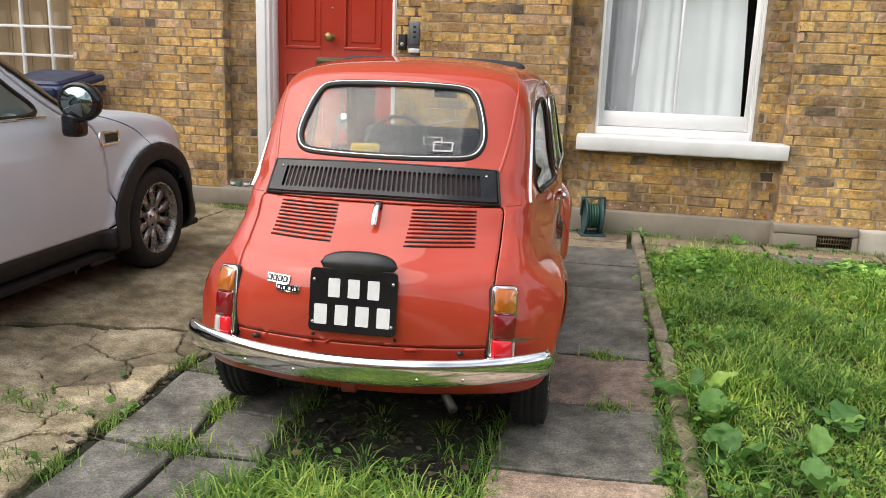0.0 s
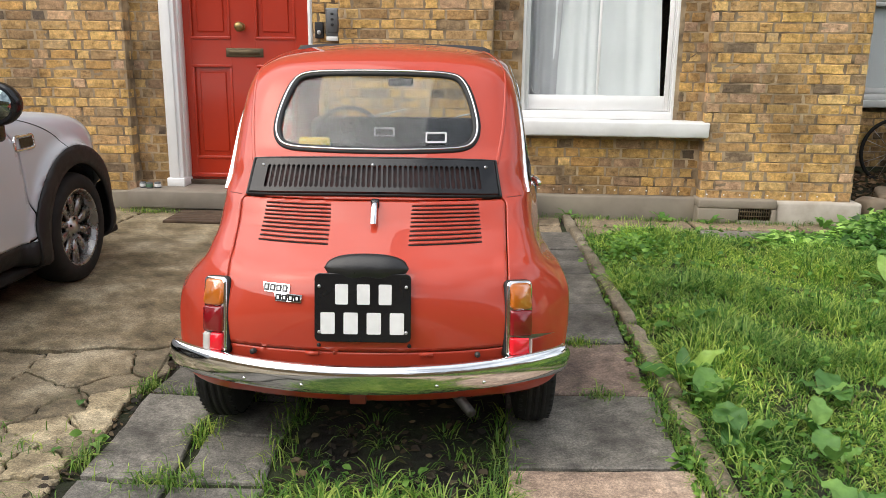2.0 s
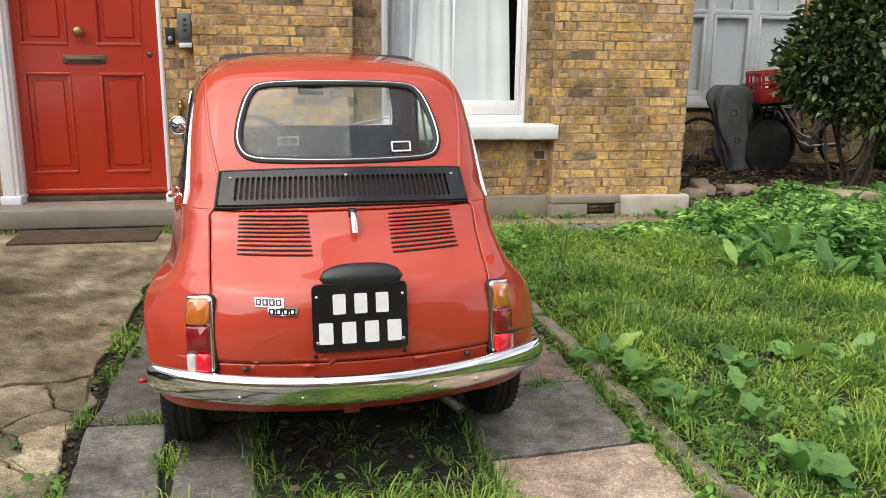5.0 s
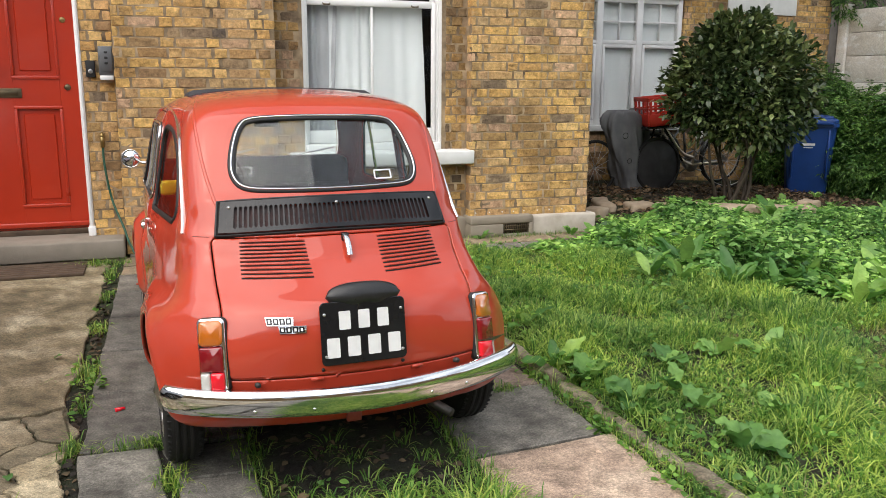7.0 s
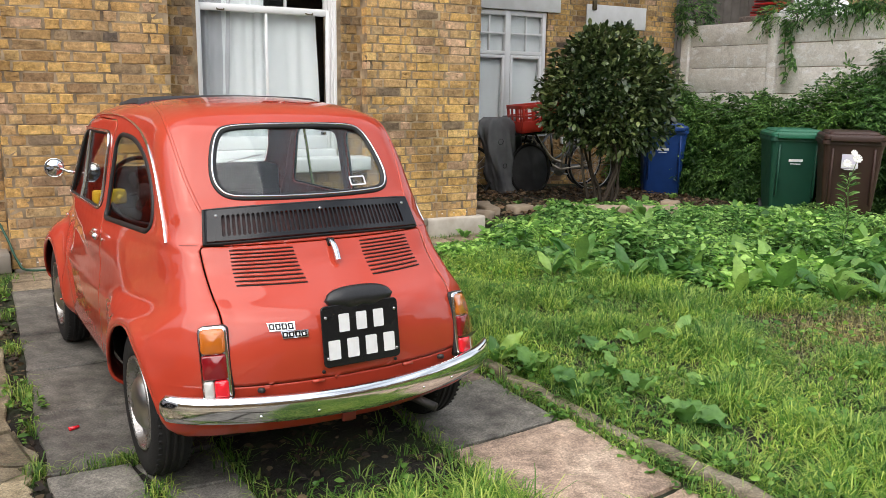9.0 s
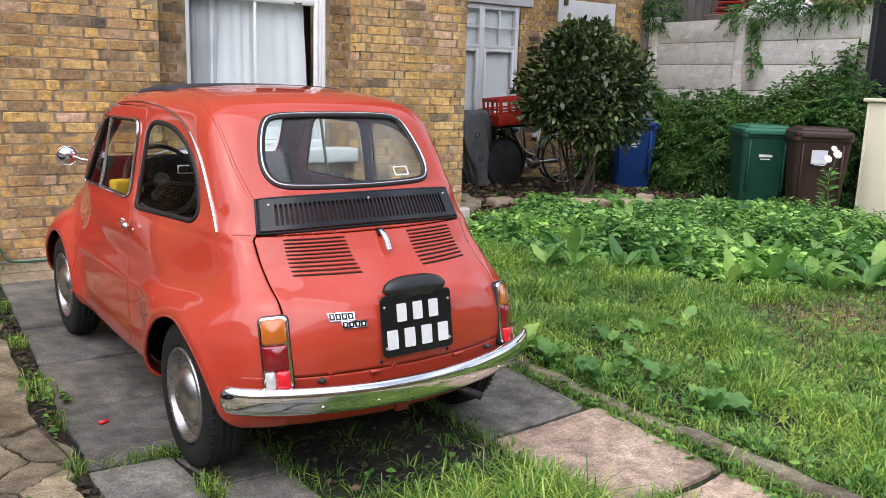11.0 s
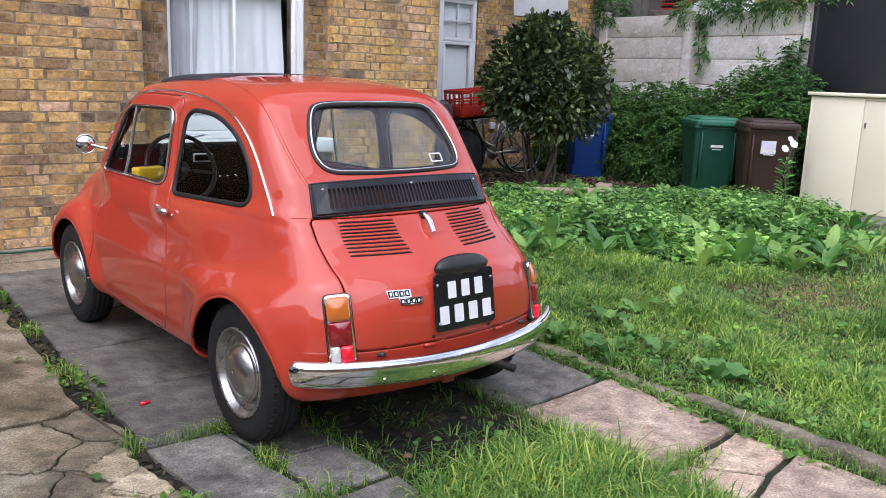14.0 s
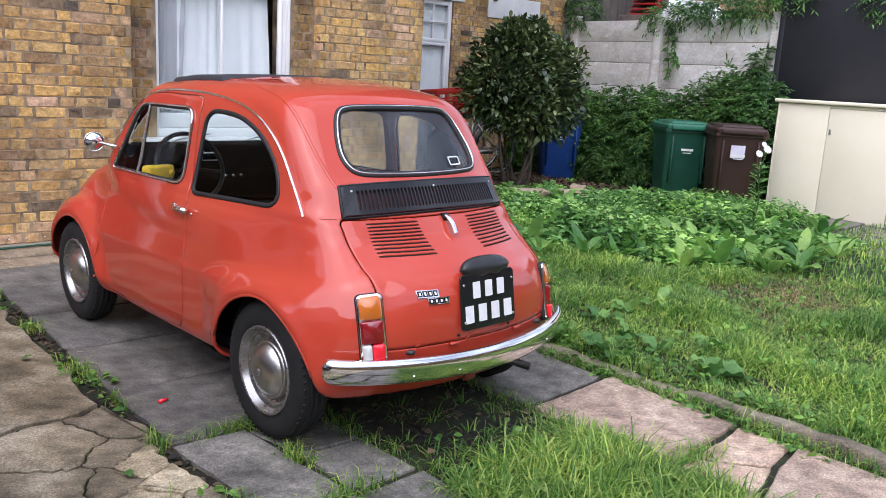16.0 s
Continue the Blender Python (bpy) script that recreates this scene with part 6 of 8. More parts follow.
def mini_side(y, z, s=1):
    y, z = np.atleast_1d(np.asarray(y, float)), np.atleast_1d(np.asarray(z, float))
    a, b = np.full(y.shape, 1.0), np.full(y.shape, 0.2)
    for _ in range(24):
        m = (a + b) / 2
        o = mini_shape(m, y, z) > 0
        a, b = np.where(o, m, a), np.where(o, b, m)
    p = np.stack([b * s, y, z], 1)
    g = slope(mini_shape, p)
    return p, g / np.linalg.norm(g, axis=1)[:, None]


for s in (-1, 1):
    p, n = mini_side(m_glass[:, 0], m_glass[:, 1], s)
    part("window_seal", strip(p, n, .014, .008, closed=True), M["black"], mini)
    lo_line = np.linspace(-.90, -2.0, 14)
    p, n = mini_side(lo_line, .978 + 0 * lo_line, s)
    part("waist_trim", strip(p, n, .007, .010), M["chrome"], mini, "thin chrome waist line")
    pil = curve([(-.66, 1.0), (-.82, 1.10), (-1.02, 1.24), (-1.18, 1.325)], 5, False)
    p, n = mini_side(pil[:, 0], pil[:, 1], s)
    part("windscreen_pillar", strip(p, n, .05, .006), M["black"], mini, "black windscreen pillar")
    # bonnet line over the arch
    bl = curve([(-.66, .985), (-.45, .955), (-.25, .90), (-.10, .83), (-.06, .765)], 5, False)
    p, n = mini_side(bl[:, 0], bl[:, 1], s)
    part("bonnet_seam", strip(p, n, .003, .0015), M["dark"], mini)
    # side indicator
    o = rounded(-.515, -.335, .802, .868, (.012, .02, .012, .03))
    p, n = mini_side(o[:, 0], o[:, 1], s)
    part("indicator_trim", strip(p, n, .008, .008, closed=True), M["chrome"], mini, "chrome-rimmed side indicator")
    gxx, gzz = np.meshgrid(np.linspace(-.47, -.345, 5), np.linspace(.812, .858, 4))
    p, n = mini_side(gxx.ravel(), gzz.ravel(), s)
    bm = bmesh.new()
    vs = [bm.verts.new(v) for v in p + n * .005]
    for r in range(3):
        for c in range(4):
            bm.faces.new((vs[r * 5 + c], vs[r * 5 + c + 1], vs[(r + 1) * 5 + c + 1], vs[(r + 1) * 5 + c]))
    part("indicator_grille", bm, M["black"], mini)
    # door mirror
    mm = Matrix.Translation((.955 * s, -.88, 1.06)) @ Matrix.Diagonal((.115, .085, .098, 1))
    sp = bmesh.new()
    bmesh.ops.create_uvsphere(sp, u_segments=24, v_segments=14, radius=1)
    for v in sp.verts:
        if v.co.y < -.35:
            v.co.y = -.35
    mi = part("door_mirror", moved(sp, mm), M["black"], mini, "rounded gloss-black door mirror")
    part("mirror_glass", moved(lathe([(0, 0), (.075, 0), (.075, .004), (0, .004)], 24, "y"), Matrix.Translation((.955 * s, -.912, 1.06)) @ Matrix.Diagonal((1.15, 1, .98, 1))), M["mirrordim"], mi)
    part("mirror_foot", moved(box(-.05, .05, -.05, .05, -.06, .06, .025, 3), pose(.905 * s, -.865, .945)), M["black"], mi)


def alloy(x, y, o):
    hub = Matrix.Translation((x, y, .31))
    t = part("tyre", moved(lathe([(.215, -.09), (.24, -.098), (.275, -.10), (.298, -.088), (.309, -.06), (.311, 0), (.309, .06), (.298, .088), (.275, .10), (.24, .098), (.215, .09)], 48, "x", True), hub), M["tyre"], mini)
    part("rim", moved(lathe([(.222, .088 * o), (.216, .094 * o), (.208, .085 * o), (.20, .03 * o), (.19, -.02 * o), (.19, -.06 * o)], 48, "x"), hub), M["alloy"], t, "silver alloy rim")
    part("brake_disc", moved(lathe([(.15, -.01 * o), (.15, .01 * o), (0, .012 * o)], 32, "x"), hub), M["dark"], t)
    for k in range(10):
        a = 2 * math.pi * k / 10
        sb = bmesh.new()
        q = [(.06, -.012), (.13, -.020), (.205, -.030), (.205, .030), (.13, .020), (.06, .012)]
        f = [sb.verts.new(((.052 + .025 * r) * o, w, r)) for r, w in q]
        g = [sb.verts.new(((.022 + .02 * r) * o, w * 1.1, r)) for r, w in q]
        sb.faces.new(f)
        sb.faces.new(g[::-1])
        for i in range(6):
            sb.faces.new((f[i], g[i], g[(i + 1) % 6], f[(i + 1) % 6]))
        bmesh.ops.recalc_face_normals(sb, faces=sb.faces)
        part("spoke", moved(sb, hub @ Matrix.Rotation(a, 4, "X")), M["alloy"], t)
    part("hub_cap", moved(lathe([(.068, .03 * o), (.066, .056 * o), (.034, .062 * o), (.03, .068 * o), (0, .07 * o)], 28, "x"), hub), M["steel"], t)
    for k in range(5):
        a = 2 * math.pi * k / 5 + .3
        part("wheel_bolt", moved(tube([(.056 * o, .05 * math.cos(a), .05 * math.sin(a)), (.064 * o, .05 * math.cos(a), .05 * math.sin(a))], .008, 8), hub), M["dark"], t)
    # near-black housing, the arch's shade in its colour
    part("wheel_well", moved(upper_half(lathe([(0, -.19 * o), (.33, -.19 * o), (.345, -.17 * o), (.352, 0), (.352, .05 * o)], 32, "x"), -.1), hub), M["dark"], mini)


for x, y in ((.745, 0), (-.745, 0), (.745, -2.5), (-.745, -2.5)):
    alloy(x, y, 1 if x > 0 else -1)
part("chassis_floor", box(-.78, .78, -2.9, .6, .16, .20, .01), M["dark"], mini)

# ---- plants ----
def leaf_material(name, dark, mid, light, by="island", rough=0.5, vein=False, trans=0.25):
    m = material(name, mid, rough)
    n = Nodes(m)
    r = n.island() if by == "island" else n.random()
    at = n.add("ShaderNodeNewGeometry").outputs["Position"]
    c = n.ramp(r, (0.0, dark), (0.45, mid), (0.85, light), (1.0, tuple(min(1, v * 1.25) for v in light)))
    patch = n.ramp(n.noise(1.6, 4, 0.6, at), (0.38, (0.50, 0.62, 0.62)), (0.62, (1.28, 1.2, 1.0)))
    c = n.mix(0.8, c, patch, "MULTIPLY")
    fine = n.ramp(n.noise(45, 4, 0.6, at), (0.3, (0.75, 0.78, 0.72)), (0.7, (1.15, 1.12, 1.1)))
    n.color(n.mix(0.8, c, fine, "MULTIPLY"))
    n.bump(n.noise(70, 3, 0.6, at), 0.3, 0.003)
    n.bsdf.inputs["Subsurface Weight"].default_value = 0.0
    tr = n.add("ShaderNodeBsdfTranslucent")
    n.tree.links.new(n.bsdf.inputs["Base Color"].links[0].from_socket, tr.inputs["Color"])
    mx = n.add("ShaderNodeMixShader", Fac=trans)
    n.tree.links.new(n.bsdf.outputs[0], mx.inputs[1])
    n.tree.links.new(tr.outputs[0], mx.inputs[2])
    out = [q for q in n.tree.nodes if q.type == "OUTPUT_MATERIAL"][0]
    n.tree.links.new(mx.outputs[0], out.inputs["Surface"])
    return m


M["grass"] = leaf_material("lawn_grass", (0.045, 0.15, 0.028), (0.20, 0.40, 0.068), (0.55, 0.68, 0.18), trans=0.5)
M["longgrass"] = leaf_material("long_grass", (0.06, 0.16, 0.026), (0.15, 0.31, 0.045), (0.38, 0.48, 0.12), trans=0.42)
M["weed"] = leaf_material("weed_leaves", (0.04, 0.12, 0.032), (0.20, 0.43, 0.10), (0.50, 0.76, 0.25), trans=0.5)
M["dock"] = leaf_material("broad_leaf", (0.085, 0.23, 0.05), (0.17, 0.36, 0.075), (0.31, 0.50, 0.13), "object", 0.45, trans=0.4)
M["burdock"] = leaf_material("soft_broad_leaf", (0.09, 0.22, 0.05), (0.16, 0.33, 0.08), (0.26, 0.45, 0.12), "object", 0.55, trans=0.35)
M["laurel"] = leaf_material("laurel_leaf", (0.020, 0.036, 0.014), (0.050, 0.085, 0.028), (0.16, 0.20, 0.085), rough=0.3, trans=0.12)
M["ivy"] = leaf_material("bush_leaf", (0.022, 0.07, 0.018), (0.075, 0.19, 0.042), (0.20, 0.37, 0.10), trans=0.35)
M["bark"] = simple("shrub_bark", (0.045, 0.034, 0.024), (0.08, 0.062, 0.045), 20, 0.9, bump=0.8)
M["stem"] = simple("green_stem", (0.08, 0.14, 0.035), (0.06, 0.11, 0.03), 12, 0.6)
M["straw"] = leaf_material("dry_grass", (0.13, 0.12, 0.05), (0.24, 0.21, 0.085), (0.38, 0.34, 0.16), trans=0.2)

rng = np.random.default_rng(7)


def raw(name, verts, faces, mat, label="", category="", kind="stuff", parent=None, smooth=True):
    """A mesh from arrays of points and faces (all of one size)."""
    me = bpy.data.meshes.new(name)
    nv, (nf, k) = len(verts), faces.shape
    me.vertices.add(nv)
    me.vertices.foreach_set("co", verts.astype(np.float32).ravel())
    me.loops.add(nf * k)
    me.loops.foreach_set("vertex_index", faces.astype(np.int32).ravel())
    me.polygons.add(nf)
    me.polygons.foreach_set("loop_start", np.arange(0, nf * k, k, dtype=np.int32))
    me.polygons.foreach_set("use_smooth", np.ones(nf, bool))
    me.update(calc_edges=True)
    me.materials.append(mat)
    ob = new(name, me)
    if parent:
        ob.parent = parent
    return tagged(ob, label, category, kind=kind)


def blades(x, y, z, height, width, bend):
    """Grass blades as thin bent triangles: five points and three faces each."""
    n = len(x)
    a = rng.uniform(0, 2 * np.pi, n)
    l = rng.uniform(0.3, 1.25, n) * bend
    dx, dy = np.cos(a), np.sin(a)
    px, py = -dy, dx
    base = np.stack([x, y, z - 0.01], 1)
    mid = base + np.stack([dx * l * height * 0.30, dy * l * height * 0.30, height * 0.62 + 0.01], 1)
    tip = base + np.stack([dx * l * height * 1.0, dy * l * height * 1.0, height * np.clip(1.05 - 0.45 * l, .3, 1) + 0.01], 1)
    side = np.stack([px, py, 0 * px], 1) * (width / 2)[:, None]
    v = np.stack([base - side, base + side, mid - side * 0.8, mid + side * 0.8, tip], 1).reshape(-1, 3)
    o = (np.arange(n) * 5)[:, None]
    f = np.concatenate([o + np.array([[0, 1, 3]]), o + np.array([[0, 3, 2]]), o + np.array([[2, 3, 4]])])
    return v, f


def patchy(x, y, s=1.3):
    return np.array([noise.noise(Vector((a * s, b * s, 3.1))) for a, b in zip(x, y)])


def spread(n, x0, x1, y0, y1, keep):
    x, y = rng.uniform(x0, x1, n), rng.uniform(y0, y1, n)
    k = keep(x, y)
    return x[k], y[k]


on_lawn = lambda x, y: (x > 1.232 - .042 * y) & (y < 3.70 - 0.1 * (x > 2))


def tufts(cx, cy, per, height, width, reach=.03):
    """Tufts of long arching blades: seven points and five faces a blade."""
    n = len(cx) * per
    x, y, h = np.repeat(cx, per), np.repeat(cy, per), np.repeat(height, per) * rng.uniform(.45, 1.2, n)
    a, l = rng.uniform(0, 2 * np.pi, n), rng.uniform(.3, 1.75, n)
    dx, dy = np.cos(a), np.sin(a)
    x, y = x + dx * reach * rng.uniform(0, 1, n), y + dy * reach * rng.uniform(0, 1, n)
    base = np.stack([x, y, level(x, y) - .008], 1)
    w = rng.uniform(.6, 1.2, n) * width
    side = np.stack([-dy, dx, 0 * dx], 1) * (w / 2)[:, None]
    at = lambda out, up: base + np.stack([dx * l * h * out, dy * l * h * out, h * (up - .55 * l * out ** 2)], 1)
    p1, p2, p3 = at(.22, .42), at(.55, .80), at(1.0, 1.02)
    v = np.stack([base - side, base + side, p1 - side, p1 + side, p2 - side * .7, p2 + side * .7, p3], 1).reshape(-1, 3)
    o = (np.arange(n) * 7)[:, None]
    return v, np.concatenate([o + np.array([q]) for q in ((0, 1, 3), (0, 3, 2), (2, 3, 5), (2, 5, 4), (4, 5, 6))])


bare = lambda x, y: ease((1.0 - np.hypot(x - 3.4, (y - .45) * 1.5)) / .5)
x, y = spread(9500, 1.15, 4.3, -1.6, 3.75, lambda x, y: on_lawn(x, y) & (rng.uniform(0, 1, len(x)) < 1.0 - .55 * bare(x, y)))
p = patchy(x, y, 1.9)
h = (.055 + .120 * ease((p + .2) / .6)) * (1 - .45 * bare(x, y))
v, f = tufts(x, y, 13, h, .0058)
raw("lawn_grass", v, f, M["grass"], "uneven bright green tufted lawn grass", "grass")
x, y = spread(42000, 1.45, 8.2, -6.9, 1.6, lambda x, y: (x > 4.2) | (y < -1.5))
v, f = blades(x, y, level(x, y), rng.uniform(.05, .11, len(x)), rng.uniform(.006, .011, len(x)), 1.0)
raw("rough_grass", v, f, M["grass"], "rough green grass", "grass")
x, y = spread(9000, 1.2, 4.6, -1.5, 3.6, lambda x, y: on_lawn(x, y) & (rng.uniform(0, 1, len(x)) < .35 + .6 * (np.hypot(x - 3.3, y - .5) < .9)))
v, f = blades(x, y, level(x, y), rng.uniform(.03, .08, len(x)), rng.uniform(.003, .006, len(x)), 1.3)
x2, y2 = rng.normal(3.4, .50, 4200), rng.normal(.45, .30, 4200)
v2, f2 = blades(x2, y2, level(x2, y2), rng.uniform(.02, .06, len(x2)), rng.uniform(.003, .006, len(x2)), 1.5)
v, f = np.concatenate([v, v2]), np.concatenate([f, f2 + len(v)])
raw("dry_grass", v, f, M["straw"], "scattered dry straw-coloured grass", "grass")
# strip of long grass between the wheel tracks
x, y = spread(5200, -.30, .52, -6.5, .62, lambda x, y: (rng.uniform(0, 1, len(x)) < (.07 + .93 * ease((.12 - y) / .36)) * ease((.5 - np.abs(x - .11)) / .16)))
v, f = tufts(x, y, 12, rng.uniform(.07, .17, len(x)) * (.5 + .5 * ease((.1 - y) / .4)), .0055, .035)
raw("verge_grass", v, f, M["longgrass"], "tufted long grass between the paving strips", "grass")
# weeds in the joints
jx, jy = [], []
for cx, cy, sx, sy, k in ((-.915, 3.75, .02, .10, 120), (-.915, 3.1, .02, .06, 60), (-.915, 2.35, .025, .06, 110), (-.915, 1.62, .03, .07, 130), (-.91, 1.2, .02, .05, 60), (-.91, .74, .025, .05, 90), (-.87, .15, .025, .05, 90), (-.86, -.2, .02, .05, 90), (-.60, .69, .10, .02, 260), (-.56, .03, .09, .04, 220),
                          (-.56, .36, .03, .06, 120), (.68, -.49, .07, .03, 240), (.85, 1.39, .05, .015, 120), (.88, .81, .04, .015, 110), (-1.12, -.25, .12, .08, 260), (-1.3, .2, .15, .05, 220),
                          (-1.0, 4.1, .12, .05, 420), (-2.33, 4.12, .13, .03, 260), (1.12, 2.0, .03, 1.5, 1700), (1.14, .2, .03, .6, 700), (1.17, -.8, .03, .5, 500), (.49, -.15, .03, .35, 500), (1.5, 4.26, .5, .03, 500), (2.5, 4.2, .4, .03, 400), (-.27, .5, .03, .3, 240)):
    jx.append(rng.normal(cx, sx, k))
    jy.append(rng.normal(cy, sy, k))
x, y = np.concatenate(jx), np.concatenate(jy)
v, f = blades(x, y, np.full(len(x), -.015), rng.uniform(.02, .085, len(x)), rng.uniform(.003, .006, len(x)), 1.3)
raw("joint_weeds", v, f, M["longgrass"], "small grass weeds growing in paving joints", "weeds")


LEAF = np.array([(0, 0, 0), (-.34, .24, .04), (.34, .24, .04), (-.5, .52, .05), (.5, .52, .05), (-.30, .80, .0), (.30, .80, .0), (0, 1, -.07)])
LEAF_F = np.array([(0, 2, 1), (1, 2, 4), (1, 4, 3), (3, 4, 6), (3, 6, 5), (5, 6, 7)])


def leaves(at, out, length, width, droop=0.2):
    """Small oval leaves that point along out and bend down at the tip."""
    n = len(at)
    d = out / (np.linalg.norm(out, axis=1)[:, None] + 1e-9)
    ref = rng.normal(0, 1, (n, 3)) * 0.5 + np.array([0, 0, 1.0])
    s = np.cross(d, ref)
    s /= np.linalg.norm(s, axis=1)[:, None] + 1e-9
    u = np.cross(s, d)
    t = LEAF[None] * 1.0
    v = at[:, None] + s[:, None] * (t[..., :1] * width[:, None, None]) + d[:, None] * (t[..., 1:2] * length[:, None, None]) + u[:, None] * (t[..., 2:] * length[:, None, None])
    v[:, :, 2] -= droop * length[:, None] * LEAF[None, :, 1] ** 2
    f = (np.arange(n) * len(LEAF))[:, None, None] + LEAF_F[None]
    return v.reshape(-1, 3), f.reshape(-1, 3)


# low weed thicket behind the lawn: many stems, each with whorls of leaves
def in_thicket(x, y):
    front = 2.55 - 1.35 * ease((x - 2.6) / 1.4) + .15 * np.sin(x * 3)
    return (y > front) & (y < 4.9 - .25 * np.abs(x - 5)) & (x > 2.35) & (x < 7.35) & ~((x > 6.0) & (y < 1.75 + .25 * (x - 6))) & ~((x < 3.5) & (y > 3.75))


sx, sy = spread(8200, 2.3, 7.4, .8, 4.9, lambda x, y: in_thicket(x, y) & (patchy(x, y, 5.5) > -.16))
sh_ = (0.09 + 0.24 * ease((patchy(sx, sy, 1.5) + .35) / .7) + rng.uniform(-.03, .06, len(sx))) * (0.55 + .45 * ease((sx - 2.5) / 1.2)) * (1 - .45 * ease((sy - 3.0) / 1.2)) - 0.08 * ease((sx - 4.6) / 1.2) - 0.05 * ease((sy - 3.2) / 1.0)
sh_ = sh_ * (.40 + .60 * ease((sy - 1.25 - 1.25 * (1 - ease((sx - 2.6) / 1.4))) / .9))
sh_ = np.maximum(sh_, .06)
big_leaved = lambda x, y: max(0, min(1, .5 + 1.4 * noise.noise(Vector((x * 2.6, y * 2.6, 8.2)))))
at, out, ln = [], [], []
for x, y, h in zip(sx, sy, sh_):
    k = 11
    t = rng.uniform(.25, 1, k)
    a = rng.uniform(0, 6.28, k)
    at.append(np.stack([x + .03 * np.cos(a) + rng.normal(0, .02, k), y + .03 * np.sin(a) + rng.normal(0, .02, k), level(x, y) + h * t], 1))
    out.append(np.stack([np.cos(a), np.sin(a), rng.uniform(-.1, .7, k)], 1))
    ln.append(rng.uniform(.035, .09, k) * (1.15 - .3 * t) * (.72 + .75 * big_leaved(x, y)))
at, out, ln = np.concatenate(at), np.concatenate(out), np.concatenate(ln)
v, f = leaves(at, out, ln, ln * rng.uniform(.32, .58, len(ln)), .25)
raw("weed_thicket", v, f, M["weed"], "dense thicket of low green leafy weeds", "weeds")
v, f = blades(sx, sy, level(sx, sy), sh_, np.full(len(sx), .006), .25)
raw("weed_stems", v, f, M["stem"], "thin upright green weed stems", "weeds")
# small leafy weeds among the grass and along the kerb
wx, wy = spread(2600, 1.15, 4.2, -1.2, 3.7, lambda x, y: (x > 1.19 - .042 * y) & (rng.uniform(0, 1, len(x)) < .16 + .5 * ease((1.45 - .042 * y - x) / .2) + .35 * ease((y - 2.9) / .6)))
wx = np.concatenate([wx, rng.normal(1.11, .025, 130), rng.normal(1.35, .12, 120), rng.normal(-.915, .022, 9), rng.normal(-.90, .03, 7), rng.normal(.2, .18, 3)])
wy = np.concatenate([wy, rng.uniform(-.8, 3.6, 130), rng.normal(3.1, .15, 120), rng.uniform(-.3, 4.0, 9), rng.normal(1.5, .2, 7), rng.uniform(-.3, .4, 3)])
k = 7
a = rng.uniform(0, 6.28, (len(wx), k))
hh = rng.uniform(.01, .10, (len(wx), k)) * (.4 + .6 * (wx > 1.2))[:, None]
at = np.stack([wx[:, None] + .025 * np.cos(a), wy[:, None] + .025 * np.sin(a), np.maximum(level(wx, wy), -.03)[:, None] + hh], -1).reshape(-1, 3)
out = np.stack([np.cos(a), np.sin(a), rng.uniform(0, .8, a.shape)], -1).reshape(-1, 3)
ln = rng.uniform(.018, .048, len(at))
v, f = leaves(at, out, ln, ln * .62, .15)
M["lawnweed"] = leaf_material("low_weed_leaf", (0.075, 0.20, 0.035), (0.14, 0.31, 0.055), (0.24, 0.43, 0.085), trans=.4)
raw("lawn_weeds", v, f, M["lawnweed"], "small leafy weeds among the grass", "weeds")


def broad_leaf(length, width, arch, seed):
    """One large leaf with a midrib fold and wavy margin, growing along +y."""
    bm = bmesh.new()
    n, rows = 12, []
    for i in range(n + 1):
        t = i / n
        w = width * (math.sin(math.pi * min(1, t * 1.01) ** 0.75) ** 0.9 if 0 < t < 1 else 0.02) + 0.003
        y = length * t * (1 - 0.18 * arch * t)
        z = length * (0.55 * t * (1 - arch * t * 0.95))
        row = []
        for u in (-1, -.5, 0, .5, 1):
            wave = .085 * width * math.sin(15 * t + seed + u * 2) * abs(u)
            row.append(bm.verts.new((u * w / 2, y, z + (abs(u) - u * u * .45) * w * .20 + wave)))
        rows.append(row)
    for a, b in zip(rows, rows[1:]):
        for c in range(4):
            bm.faces.new((a[c], a[c + 1], b[c + 1], b[c]))
    return bm


leaf_meshes = {}


def leaf_mesh(kind, seed):
    if (kind, seed) not in leaf_meshes:
        l, w, arch = {"dock": (.22, .085, .75), "round": (.15, .105, .85), "tall": (.34, .088, .78)}[kind]
        bm = broad_leaf(l, w, arch + .12 * (seed % 3 - 1), seed)
        me = bpy.data.meshes.new("leaf")
        bm.to_mesh(me)
        bm.free()
        me.polygons.foreach_set("use_smooth", [True] * len(me.polygons))
        me.materials.append(M["burdock" if kind == "round" else "dock"])
        leaf_meshes[(kind, seed)] = me
    return leaf_meshes[(kind, seed)]


def broad_plant(x, y, kind, count, size, label, category="plant"):
    r = random.Random(int(x * 1000 + y * 77))
    z = float(level(np.array([x]), np.array([y]))[0])
    pl = thing("broad_leaved_plant", pose(x, y, z), label, category, "broad-leaved weeds")
    for k in range(count):
        ob = new("leaf", leaf_mesh(kind, k % 4))
        ob.parent = pl
        a = 360 * k / count + r.uniform(-25, 25)
        s = size * r.uniform(.7, 1.15)
        ob.matrix_basis = pose(0, 0, .01 + .03 * r.random(), 0, 0, a) @ pose(0, .02, 0, r.uniform(2, 48) if kind == "tall" else r.uniform(-8, 42), r.uniform(-22, 22), 0) @ Matrix.Scale(s, 4)
    return pl


